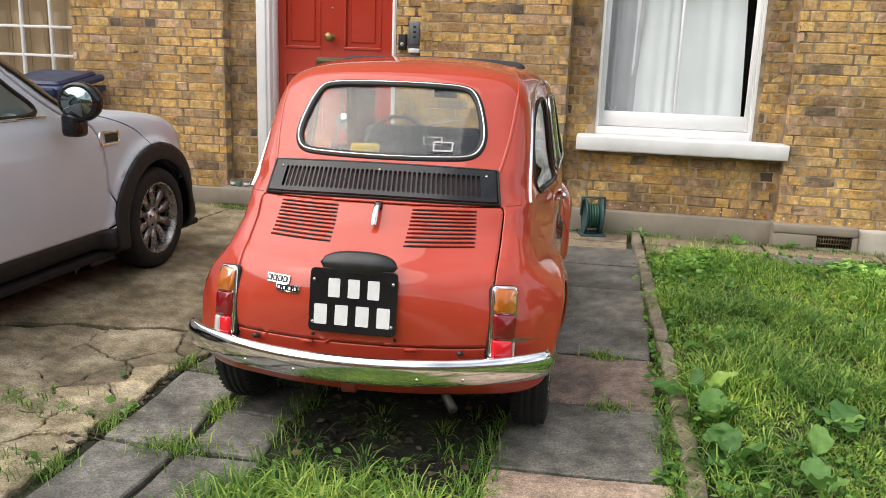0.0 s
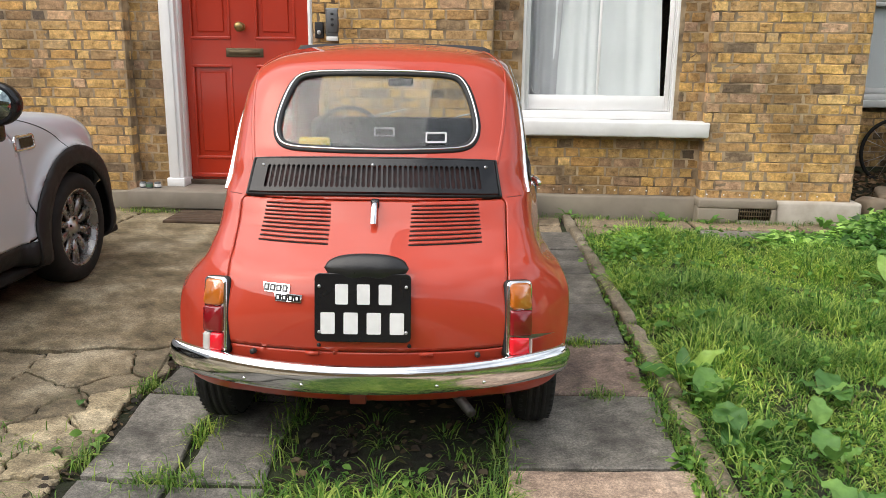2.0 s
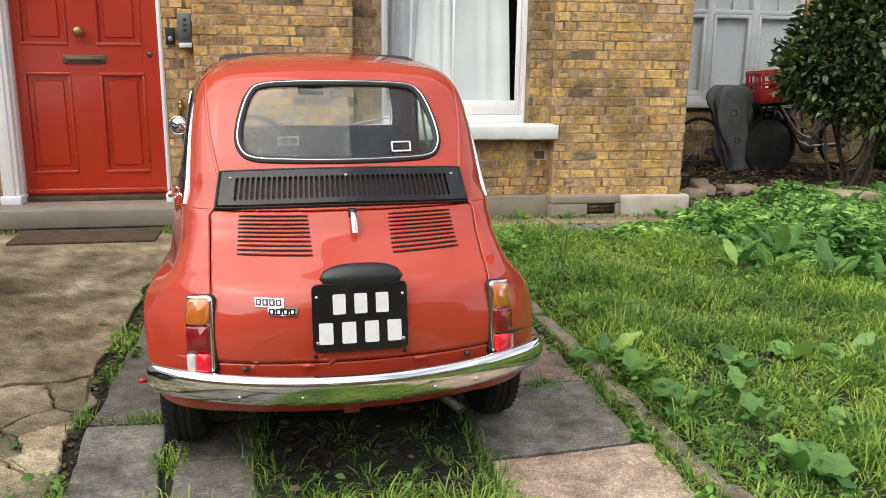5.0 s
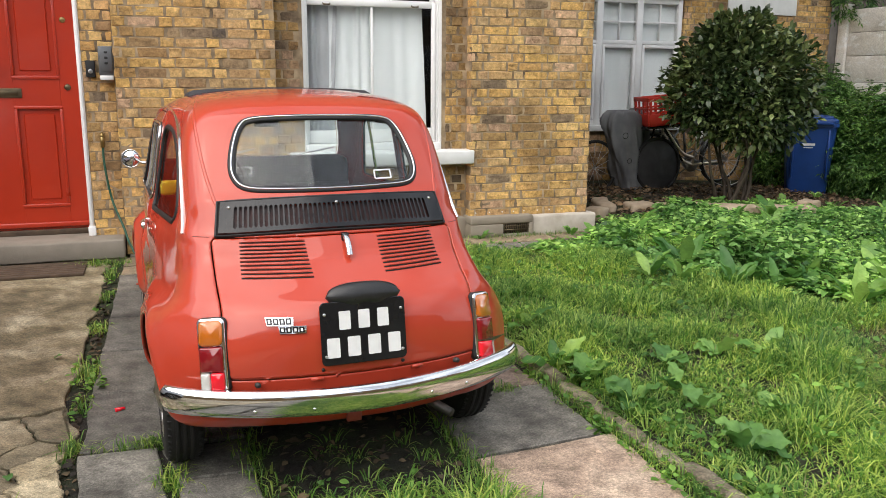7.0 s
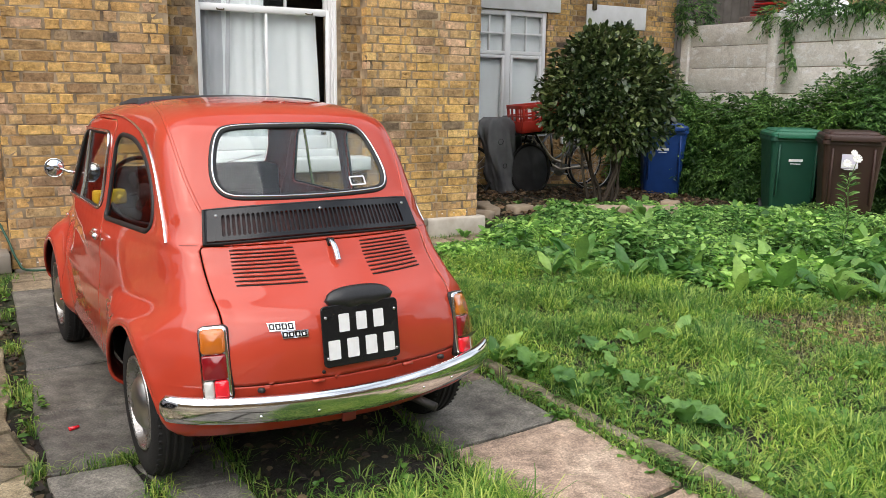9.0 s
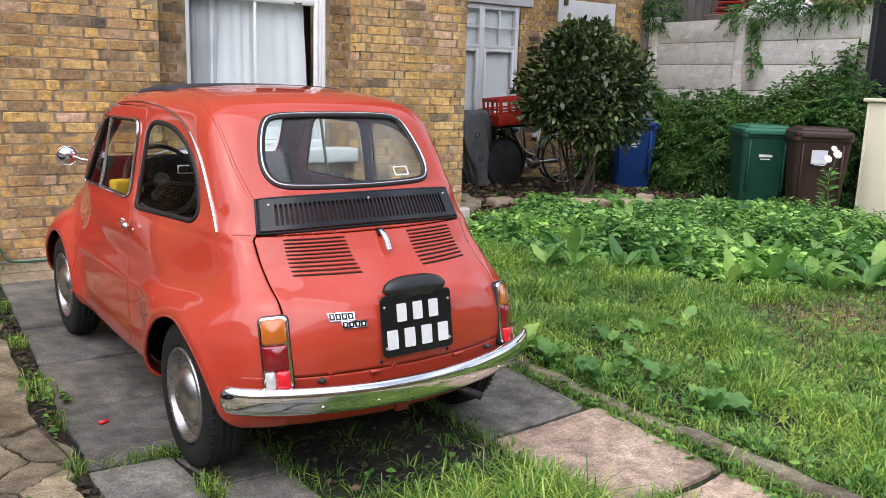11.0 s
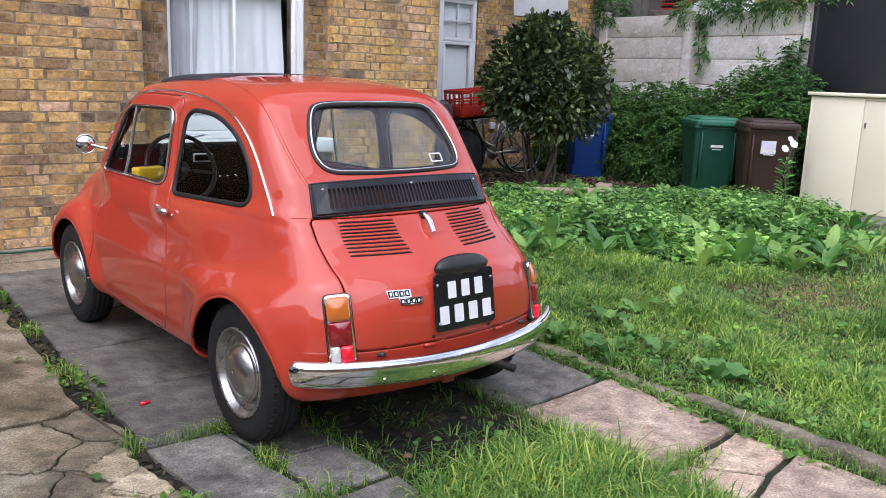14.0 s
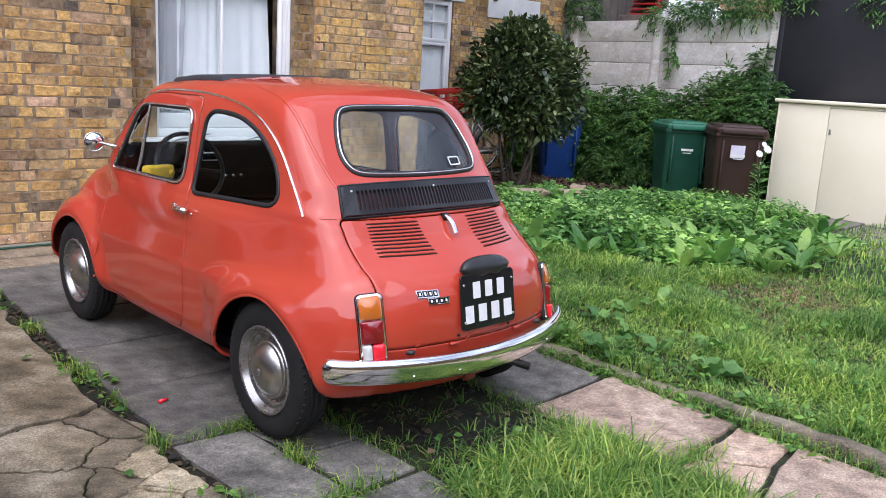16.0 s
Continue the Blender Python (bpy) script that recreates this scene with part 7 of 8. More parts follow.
for x, y, kind, c, s in ((1.50, -.08, "round", 6, 1.15), (1.28, .72, "round", 6, 1.0), (1.31, .42, "round", 5, 1.0), (1.22, .96, "dock", 6, .9), (1.60, .50, "round", 4, .8), (1.72, .80, "round", 5, 1.0),
                         (2.05, .84, "round", 5, .95), (2.30, .80, "dock", 6, .85), (1.82, .13, "round", 3, .7), (1.33, 1.55, "dock", 4, .7), (1.56, .28, "round", 4, .8)):
    broad_plant(x, y, kind, c, s, "low plant with broad soft green leaves in the lawn")
for x, y, c, s in ((3.75, 1.28, 8, 1.2), (4.10, 1.15, 9, 1.1), (4.30, .85, 8, 1.0), (3.95, 1.62, 8, 1.0), (4.6, 1.0, 8, 1.0), (4.9, 1.15, 7, 1.0), (3.45, 1.75, 6, .85), (5.3, 1.3, 7, 1.0), (4.45, 1.5, 7, 1.05), (3.3, 2.1, 6, .8), (3.55, 1.45, 8, 1.0), (3.05, 2.0, 7, .9), (2.85, 2.3, 7, .85), (4.0, .95, 6, .8), (4.75, 1.42, 8, 1.05), (3.62, 1.95, 8, 1.0), (4.2, 1.75, 8, 1.05), (5.05, 1.7, 8, 1.0), (5.15, .95, 7, .9), (3.9, 2.05, 7, 1.0)):
    broad_plant(x, y, "tall", c, s, "coarse dock plant with long upright green leaves")
for x, y, c, s in ((4.31, 2.73, 10, 1.15), (3.12, 2.66, 9, 1.0), (4.14, 2.2, 8, 1.0), (5.1, 2.4, 8, 1.05), (5.6, 1.9, 8, 1.05), (4.9, 3.2, 8, 1.0), (2.70, 2.45, 7, .8), (5.9, 2.7, 8, 1.0), (3.6, 3.3, 7, .9)):
    broad_plant(x, y, "tall", c, s, "tall light-green dock plant among weeds")
extra = random.Random(12)
for k in range(46):
    x, y = extra.uniform(2.9, 6.6), extra.uniform(1.2, 4.2)
    if bool(in_thicket(np.array([x]), np.array([y]))[0]):
        broad_plant(x, y, "tall", 7, extra.uniform(.75, 1.15), "leafy dock plant standing among the weeds")
for x, y, c in ((1.38, 3.15, 10), (1.75, 4.25, 8), (1.02, 4.30, 6), (2.1, 4.2, 6), (2.95, 4.15, 7), (3.15, 3.95, 6)):
    broad_plant(x, y, "dock", c, .5, "small green weed beside the paving")

# leaf litter and small growth on the bed under the shrub
x, y = spread(5200, 3.6, 7.4, 4.5, 6.6, lambda x, y: rng.uniform(0, 1, len(x)) < .8)
a = rng.uniform(0, 6.28, len(x))
ln = rng.uniform(.03, .075, len(x))
v, f = leaves(np.stack([x, y, level(x, y) + rng.uniform(.0, .035, len(x))], 1), np.stack([np.cos(a), np.sin(a), rng.uniform(-.1, .3, len(x))], 1), ln, ln * .6, .1)
M["litter"] = leaf_material("dead_leaves", (0.045, 0.028, 0.018), (0.11, 0.065, 0.038), (0.24, 0.16, 0.10), rough=.8, trans=.1)
raw("leaf_litter", v, f, M["litter"], "brown dead leaf litter on the soil bed", "leaves")
for x, y, c, s in ((4.75, 5.0, 4, .8), (5.05, 4.85, 4, .9), (5.5, 4.75, 5, .7), (6.0, 4.9, 5, .8), (6.45, 4.7, 5, .9), (6.8, 5.3, 5, .8), (4.3, 5.2, 4, .6)):
    broad_plant(x, y, "round", c, s, "small broad-leaved seedling on the soil bed")

# dead leaves, twigs and crumbs of earth between the tracks and in the wide joint
x, y = spread(1500, -.26, .5, -.55, 2.4, lambda x, y: np.abs(x - .12) < .33)
x, y = np.concatenate([x, rng.normal(-.915, .022, 500), rng.normal(3.2, .5, 700)]), np.concatenate([y, rng.uniform(-.6, 4.1, 500), rng.normal(.45, .35, 700)])
a = rng.uniform(0, 6.28, len(x))
ln = rng.uniform(.012, .05, len(x))
v, f = leaves(np.stack([x, y, level(x, y) + rng.uniform(.004, .018, len(x))], 1), np.stack([np.cos(a), np.sin(a), rng.uniform(-.2, .4, len(x))], 1), ln, ln * rng.uniform(.2, .7, len(x)), .1)
# darker than the dead leaves of the soil bed
M["crumbs"] = leaf_material("wet_dead_leaves", (0.015, 0.011, 0.008), (0.04, 0.026, 0.016), (0.12, 0.085, 0.05), rough=.8, trans=.05)
raw("earth_litter", v, f, M["crumbs"], "dead leaves and crumbs on bare earth", "leaves")

# flowering stalk before the brown bin
fl = thing("flowering_plant", pose(4.95, 1.65, 0.0), "tall thin weed with small white daisy flowers", "plant")
line = curve([(0, 0, .1), (.03, -.02, .4), (.02, .0, .65), (.06, -.02, .86)], 6, False)
part("stalk", tube(line, .006, 6, taper=.5), M["stem"], fl)
M["petal"] = simple("white_petal", (.75, .75, .7), (.65, .65, .6), 20, .7)
for dx, dy, dz, s in ((.06, -.02, .88, 1), (.0, .02, .84, .9), (.09, .03, .92, .7)):
    bl = bmesh.new()
    for k in range(9):
        a = 6.283 * k / 9
        joined(bl, moved(box(-.009, .009, .004, .04, -.002, .002, .0015, 1), pose(0, 0, 0, 18, 0, math.degrees(a))))
    joined(bl, lathe([(.011, 0), (.008, .007), (0, .009)], 12, "z"))
    part("flower", moved(bl, pose(dx, dy, dz, 50, -40, 0) @ Matrix.Scale(s, 4)), M["petal"], fl)
fa = rng.uniform(0, 6.28, 120)
fz = rng.uniform(.25, .75, 120)
at = np.stack([.02 + .0 * fa, 0 * fa, fz], 1) + np.stack([np.cos(fa), np.sin(fa), 0 * fa], 1) * .01
v, f = leaves(at, np.stack([np.cos(fa), np.sin(fa), .5 + 0 * fa], 1), np.full(120, .09), np.full(120, .016), .1)
raw("foliage", v, f, M["weed"], "", "", "", fl)


# evergreen shrub
def crown(points_n, centre, radii, seed, hollow=.55, lumps=.22):
    """Places in an uneven crown: more towards its skin, with lumps and gaps."""
    r = np.random.default_rng(seed)
    d = r.normal(0, 1, (points_n, 3))
    d /= np.linalg.norm(d, axis=1)[:, None]
    k = np.array([noise.noise(Vector(q * 2.2 + seed)) for q in d])
    gap = np.array([noise.noise(Vector(q * 5.0 + seed + 9)) for q in d])
    u = (hollow + (1 - hollow) * r.uniform(0, 1, points_n) ** .6) * (1 + lumps * k) * (1 + .12 * gap)
    keep = gap > -.36
    return (np.array(centre) + d * u[:, None] * np.array(radii))[keep], d[keep]


shrub = thing("evergreen_shrub", pose(5.34, 5.0, .0), "dense dark evergreen shrub on several bare stems", "shrub")
stems = bmesh.new()
r = random.Random(5)
for k in range(7):
    a = 6.28 * k / 7 + r.uniform(-.3, .3)
    b0 = Vector((.14 * math.cos(a), .10 * math.sin(a), -.05))
    b2 = Vector((.36 * math.cos(a + .5), .34 * math.sin(a + .5), 1.0 + .4 * r.random()))
    b1 = (b0 + b2) / 2 + Vector((r.uniform(-.13, .13), r.uniform(-.1, .1), r.uniform(-.1, .1)))
    tube(curve([b0, b0.lerp(b1, .5) + Vector((r.uniform(-.05, .05), 0, 0)), b1, b2], 5, False), .026, 7, taper=.35, bm=stems)
    for q in range(4):
        e = b1.lerp(b2, .1 + .25 * q)
        tube([e, e + Vector((r.uniform(-.3, .3), r.uniform(-.3, .3), .22))], .009, 5, taper=.4, bm=stems)
part("trunk", stems, M["bark"], shrub)
lobes = (((-.08, 0, 1.42), (.70, .62, .52), 4200), ((.34, .0, 1.40), (.52, .55, .55), 2600), ((-.42, .0, 1.22), (.44, .50, .42), 2000), ((.42, -.1, 1.02), (.44, .42, .34), 1500), ((.0, -.2, 1.0), (.50, .40, .32), 1500),
         ((-.05, 0, 1.82), (.40, .36, .26), 1200), ((.22, .05, 1.95), (.16, .15, .16), 260), ((-.30, .0, 1.78), (.22, .2, .20), 380), ((.55, .05, 1.66), (.24, .24, .22), 480))
at, d = zip(*(crown(k, c, rad, 3 + q, .5, .28) for q, (c, rad, k) in enumerate(lobes)))
at, d = np.concatenate(at), np.concatenate(d)
out = d + rng.normal(0, .6, d.shape) + np.array([0, 0, .25])
ln = rng.uniform(.06, .105, len(at))
v, f = leaves(at, out, ln, ln * .50, .1)
raw("crown", v, f, M["laurel"], "", "", "", shrub)

# bushy growth before the fence, and ivy over its top
def thick_growth(name, blobs, mat, label, category, density, size, seed):
    t = thing(name, Matrix.Identity(4), label, category)
    a_, d_ = [], []
    for k, (c, rad) in enumerate(blobs):
        p, d = crown(int(density * rad[0] * rad[2] * 4 + 200), c, rad, seed + k, .6, .35)
        a_.append(p)
        d_.append(d)
    at, d = np.concatenate(a_), np.concatenate(d_)
    keep = (at[:, 2] > -.1) & (at[:, 0] < 8.60) | (at[:, 2] > 2.3)
    at, d = at[keep], d[keep]
    # each place carries a drooping spray of narrow leaflets
    k = 9
    out = d + rng.normal(0, .45, d.shape) + np.array([0, 0, .25])
    out /= np.linalg.norm(out, axis=1)[:, None]
    step = (np.arange(k) + 1) / k
    reach = rng.uniform(1.6, 3.2, len(at)) * size
    along = at[:, None] + out[:, None] * (step[None, :, None] * reach[:, None, None])
    along[:, :, 2] -= .55 * reach[:, None] * step[None] ** 2
    side = np.cross(out, np.array([0, 0, 1.0]) + rng.normal(0, .2, out.shape))
    point = out[:, None] * .6 + side[:, None] * np.where(np.arange(k) % 2, 1.0, -1.0)[None, :, None] - np.array([0, 0, .35])
    at, point = along.reshape(-1, 3), point.reshape(-1, 3)
    ln = rng.uniform(.7, 1.2, len(at)) * size
    v, f = leaves(at, point, ln, ln * .30, .25)
    raw("foliage", v, f, mat, "", "", "", t)
    r = random.Random(seed)
    for c, rad in blobs:
        for q in range(2):
            st = tube([(c[0] + r.uniform(-.2, .2), c[1] + r.uniform(-.2, .2), max(c[2] - rad[2], -.1)), (c[0], c[1], c[2]), (c[0] - rad[0] * .5, c[1] + r.uniform(-.3, .3), c[2] + rad[2] * .6)], .012, 5, taper=.3)
            part("stem", st, M["bark"], t)
    return t


thick_growth("overgrown_bush", [((8.1, 6.5, .55), (.45, .55, .75)), ((8.0, 5.9, .5), (.5, .5, .72)), ((8.15, 5.3, .6), (.42, .5, .78)), ((8.0, 4.8, .5), (.5, .5, .75)), ((8.2, 4.3, .75), (.36, .5, .72)),
                                ((8.25, 3.85, .9), (.32, .4, .75)), ((8.2, 3.4, .7), (.36, .45, .7)), ((8.3, 7.0, .8), (.3, .35, .8)), ((7.6, 6.7, .35), (.4, .45, .45)), ((7.75, 5.2, .25), (.35, .45, .4))],
             M["ivy"], "overgrown green bush with fine leaves against the concrete fence", "bush", 1500, .062, 20)
thick_growth("fence_ivy", [((8.75, 5.2, 2.42), (.25, .5, .16)), ((8.78, 4.5, 2.46), (.28, .55, .18)), ((8.75, 3.9, 2.52), (.25, .5, .2)), ((8.72, 3.4, 2.66), (.22, .4, .16)), ((8.7, 2.2, 2.6), (.2, .4, .2)),
                           ((8.6, 3.68, 1.7), (.10, .10, .3)), ((8.75, 7.0, 2.5), (.2, .2, .4))],
             M["ivy"], "trailing green ivy along the fence top", "ivy", 420, .065, 50)
for k, (y, z0, z1) in enumerate(((5.25, 1.55, 2.35), (5.15, 1.7, 2.3), (2.05, 1.6, 2.5))):
    tr = thing("ivy_trail", Matrix.Identity(4), "thin trailing ivy shoot hanging down", "ivy", "ivy trails")
    xx = 8.55 if k < 2 else 8.45
    line = curve([(xx + .08, y, z1), (xx, y - .06, (z0 + z1) / 2), (xx - .03, y - .16, z0)], 6, False)
    part("shoot", tube(line, .006, 5), M["stem"], tr)
    idx = rng.integers(0, len(line), 60)
    fa = rng.uniform(0, 6.28, 60)
    v, f = leaves(line[idx], np.stack([-np.abs(np.cos(fa)), np.sin(fa), -.4 + 0 * fa], 1), np.full(60, .09), np.full(60, .04), .3)
    raw("foliage", v, f, M["ivy"], "", "", "", tr)

# rubble edge of the raised bed
M["rubble"] = simple("rubble_stone", (.30, .225, .15), (.42, .34, .25), 7, .9, bump=.8, fine=50)
for k, (x, y, l, a) in enumerate(((3.85, 5.15, .55, 70), (4.15, 4.95, .30, 10), (4.40, 4.75, .28, -10), (4.65, 4.62, .34, -25), (4.95, 4.45, .42, -20), (5.30, 4.30, .40, -15), (5.62, 4.25, .28, 5), (5.95, 4.5, .3, 30), (3.55, 4.75, .25, 30))):
    b = box(-l / 2, l / 2, -.09, .09, -.06, .09, .03, 2)
    bmesh.ops.subdivide_edges(b, edges=[e for e in b.edges if e.calc_length() > .1], cuts=2)
    worn(b, .03, k * 3, 6)
    o = shown(moved(b, pose(x, y, .05, 0, 0, a)), "edging_stone", M["rubble"])
    tagged(o, "rough tan rubble stone edging the soil bed", "stone", "stones of the bed")
bl = shown(moved(tube([(-.02, 0, 0), (.02, .005, .004)], .011, 6, taper=.5), pose(-.75, 1.084, .006)), "fallen_berry", M["reflector"])
tagged(bl, "tiny bright red berry on the paving", "berry")
for k in range(16):
    o = new("fallen_leaf", leaf_mesh("round", k % 4))
    x, y = rng.uniform(1.3, 3.2), rng.uniform(-.7, 2.0)
    if k < 5:
        x, y = rng.uniform(-1.1, -.85), rng.uniform(-.2, 2.5)
    o.matrix_world = pose(x, y, max(float(level(np.array([x]), np.array([y]))[0]), 0) + .012 + .03 * (x > 1.2), rng.uniform(-15, 15), rng.uniform(-15, 15), rng.uniform(0, 360)) @ Matrix.Scale(.32, 4)
    tagged(o, "small fallen leaf lying on the ground", "leaf", "fallen leaves")

# ---- bins, bicycles, fence and shed ----
def wheelie_bin(m, mat, lid_mat, label, sticker=None, tipped=0.0):
    b = thing("wheelie_bin", m, label, "bin")
    bm = bmesh.new()
    rows = []
    for z, hx, y0, y1, r in ((.10, .235, -.23, .25, .05), (.30, .25, -.27, .27, .05), (.88, .285, -.36, .32, .06), (.94, .295, -.37, .33, .06), (.94, .31, -.39, .35, .06), (.985, .31, -.39, .35, .06)):
        rows.append([bm.verts.new((x, y, z)) for x, y in rounded(-hx, hx, y0, y1, r, 4)])
    n = len(rows[0])
    for a, c in zip(rows, rows[1:]):
        for k in range(n):
            bm.faces.new((a[k], a[(k + 1) % n], c[(k + 1) % n], c[k]))
    bm.faces.new(rows[0][::-1])
    bm.faces.new(rows[-1])
    part("body", bm, mat, b, smooth=False)
    lid = prism(rounded(-.30, .30, -.40, .36, .06, 5), 0, .05, .02)
    joined(lid, moved(prism(rounded(-.25, .25, -.34, .30, .05, 5), 0, .03, .02), Matrix.Translation((0, 0, .05))))
    lid_ob = part("lid", moved(lid, pose(0, 0, .99, tipped, 0, 0)), lid_mat, b, smooth=False)
    part("lid_lip", moved(box(-.24, .24, -.43, -.39, -.03, .03, .01, 2), pose(0, 0, 1.0, tipped, 0, 0)), lid_mat, lid_ob)
    part("handle", tube([(-.22, .36, .95), (-.22, .42, .96), (.22, .42, .96), (.22, .36, .95)], .016, 8), mat, b)
    for s in (-1, 1):
        w = part("wheel", moved(lathe([(.10, -.025), (.105, 0), (.10, .025), (.05, .028), (0, .02)], 20, "x"), Matrix.Translation((.25 * s, .26, .10))), M["rubber"], b)
    for s in (-1, 1):
        part("rib", box(.20 * s - .012, .20 * s + .012, -.385, -.30, .30, .90, .006, 1), mat, b)
    mark = part("print", moved(box(-.09, .06, -.0025, 0, .72, .75, 0), pose(-.02, -.347, .0, 7.8, 0, 0)), M["platewhite"], b, "pale printed mark", smooth=False)
    part("print_line", moved(box(-.07, .04, -.0025, 0, .69, .70, 0), pose(-.02, -.347, 0, 7.8, 0, 0)), M["platewhite"], mark, smooth=False)
    if sticker:
        part("paper_label", moved(box(-.11, .05, -.004, 0, .70, .85, 0), pose(0, -.26, 0, 7.8, 0, 0) @ Matrix.Translation((0, -.008, 0))), sticker, b, "white and lilac paper label", smooth=False)
    return b


M["binblue"] = simple("blue_bin_plastic", (.012, .055, .24), (.010, .045, .19), 5, .45, bump=.1)
M["binnavy"] = simple("navy_bin_plastic", (.012, .028, .085), (.010, .022, .07), 5, .42, bump=.1)
M["bingreen"] = simple("green_bin_plastic", (.010, .070, .042), (.009, .055, .034), 5, .5, bump=.1)
M["binlime"] = simple("green_lid_plastic", (.022, .14, .08), (.018, .12, .065), 5, .5, bump=.1)
M["binbrown"] = simple("brown_bin_plastic", (.034, .015, .011), (.045, .02, .014), 5, .55, bump=.1)
M["lilac"] = simple("paper_label", (.62, .58, .75), (.75, .74, .8), 9, .7)
wheelie_bin(pose(7.38, 6.14, -.12, 0, 0, -38), M["binblue"], M["binblue"], "bright blue wheelie bin with a closed lid")
wheelie_bin(pose(7.42, 4.08, -.10, 0, 0, -40), M["bingreen"], M["binlime"], "green wheelie bin with a lighter green lid")
wheelie_bin(pose(7.25, 3.22, -.08, 0, 0, -48), M["binbrown"], M["binbrown"], "dark brown wheelie bin with a paper label", M["lilac"])
wheelie_bin(pose(-3.86, 3.86, .005, 0, 0, 8), M["binnavy"], M["binnavy"], "navy blue wheelie bin with its lid ajar", None, 7)

# concrete panel fence
M["panel"] = material("weathered_concrete_panel", (.5, .47, .43), .9)
n = Nodes(M["panel"])
at = n.add("ShaderNodeNewGeometry").outputs["Position"]
c = n.ramp(n.noise(2.2, 6, .65, at), (.3, (.56, .52, .465)), (.5, (.76, .725, .67)), (.7, (.83, .80, .755)))
flake = n.ramp(n.noise(4.5, 9, .72, at, (1, 1, 2.2)), (.52, (0, 0, 0)), (.60, (1, 1, 1)))
c = n.mix(flake, c, (.86, .85, .83))
n.color(n.mix(.6, c, n.ramp(n.noise(60, 5, .7, at), (.35, (.6, .6, .6)), (.6, (1.1, 1.1, 1.1))), "MULTIPLY"))
n.bump(n.noise(70, 5, .7, at), .4, .005)
fence = thing("concrete_fence", Matrix.Identity(4), "weathered concrete post-and-panel fence", "fence")
for y in (7.02, 5.42, 3.58, 1.74):
    part("post", cuboid(8.585, 8.70, y - .075, y + .075, -.3, 2.43, .012, 8, .004, y), M["panel"], fence)
zs = [.0, .36, .70, 1.03, 1.365, 1.72, 2.035, 2.35]
for y0, y1 in ((5.50, 6.94), (3.66, 5.34), (1.82, 3.50)):
    for a, b in zip(zs, zs[1:]):
        part("panel", cuboid(8.625, 8.675, y0, y1, a + .004, b - .004, .008, 8, .004, a * 9 + y0), M["panel"], fence)
M["blackboard"] = simple("black_painted_board", (.012, .013, .017), (.018, .019, .024), 2.5, .6, bump=.15)
bb = thing("black_screen", Matrix.Identity(4), "large matt black board fixed along the fence", "board")
part("board", box(8.53, 8.58, .2, 3.50, 1.2, 2.57, .004), M["blackboard"], bb)
part("post", box(8.52, 8.60, 3.44, 3.51, -.2, 2.58, .006), M["blackboard"], bb)
part("post", box(8.52, 8.60, .25, .32, -.2, 2.58, .006), M["blackboard"], bb)

# cream garden store
M["cream"] = simple("cream_painted_board", (.86, .80, .63), (.82, .75, .57), 2.2, .55, bump=.12, fine=30)
st = thing("garden_store", pose(7.60, 2.905, -.10), "cream-painted low garden store with plain doors", "storage")
L = 2.3
part("side_wall", box(0, .85, -.03, 0, 0, 1.38, .004), M["cream"], st)
part("front_frame", box(0, .03, -.62, -.03, 0, 1.38, .004), M["cream"], st)
part("door", box(-.004, .03, -1.40, -.626, .03, 1.345, .005), M["cream"], st)
part("door", box(-.004, .03, -2.18, -1.406, .03, 1.345, .005), M["cream"], st)
part("front_frame", box(0, .03, -L, -2.186, 0, 1.38, .004), M["cream"], st)
part("top_rail", box(.002, .03, -2.186, -.62, 1.35, 1.38, .003), M["cream"], st)
part("side_wall", box(0, .85, -L - .03, -L, 0, 1.38, .004), M["cream"], st)
part("lid", cuboid(-.04, .90, -L - .06, .035, 1.385, 1.425, .01, 4, .002, 3), M["cream"], st)
part("back_wall", box(.82, .85, -L, -.03, 0, 1.38, .004), M["cream"], st)
part("floor_board", box(.03, .82, -L, -.03, 0, .03), M["mat"], st)
for y in (-.66, -1.36):
    part("hinge", box(-.010, -.002, y - .012, y + .012, 1.05, 1.11, .002), M["steel"], st)

# what stands behind the fence
M["greywood"] = simple("grey_weathered_boards", (.14, .12, .10), (.2, .175, .15), 6, .9, bump=.6)
M["tanwood"] = simple("tan_timber_boards", (.38, .26, .13), (.45, .32, .17), 4, .8, bump=.3)
M["redplastic"] = simple("red_stacking_plastic", (.45, .02, .015), (.38, .015, .012), 6, .4)
gw = thing("board_fence", pose(10.2, 7.6, 0), "grey weathered board panel beyond the fence", "fence")
for k in range(16):
    part("board", cuboid(-.02, .02, -1.2 + k * .17, -1.04 + k * .17, .3, 3.6 + .05 * (k % 2), .004, 5, .003, k), M["greywood"], gw)
part("rail", box(.02, .06, -1.2, 1.5, 2.5, 2.6, .004), M["greywood"], gw)
part("rail", box(.02, .06, -1.2, 1.5, .8, .9, .004), M["greywood"], gw)
tw = thing("timber_fence", pose(12.5, 4.5, 0), "tall tan close-boarded timber fence in the distance", "fence")
for k in range(30):
    part("board", box(-.015, .015, -3.0 + k * .2, -2.81 + k * .2, -.1, 3.9 + .02 * (k % 3), .003), M["tanwood"], tw)
pl = thing("masonry_platform", pose(10.3, 6.4, 0), "low red-brown masonry block holding stacked chairs", "platform")
part("block", cuboid(-.5, .5, -.7, .7, -.1, 2.55, .02, 5, .01, 2), M["slabbrown"], pl)
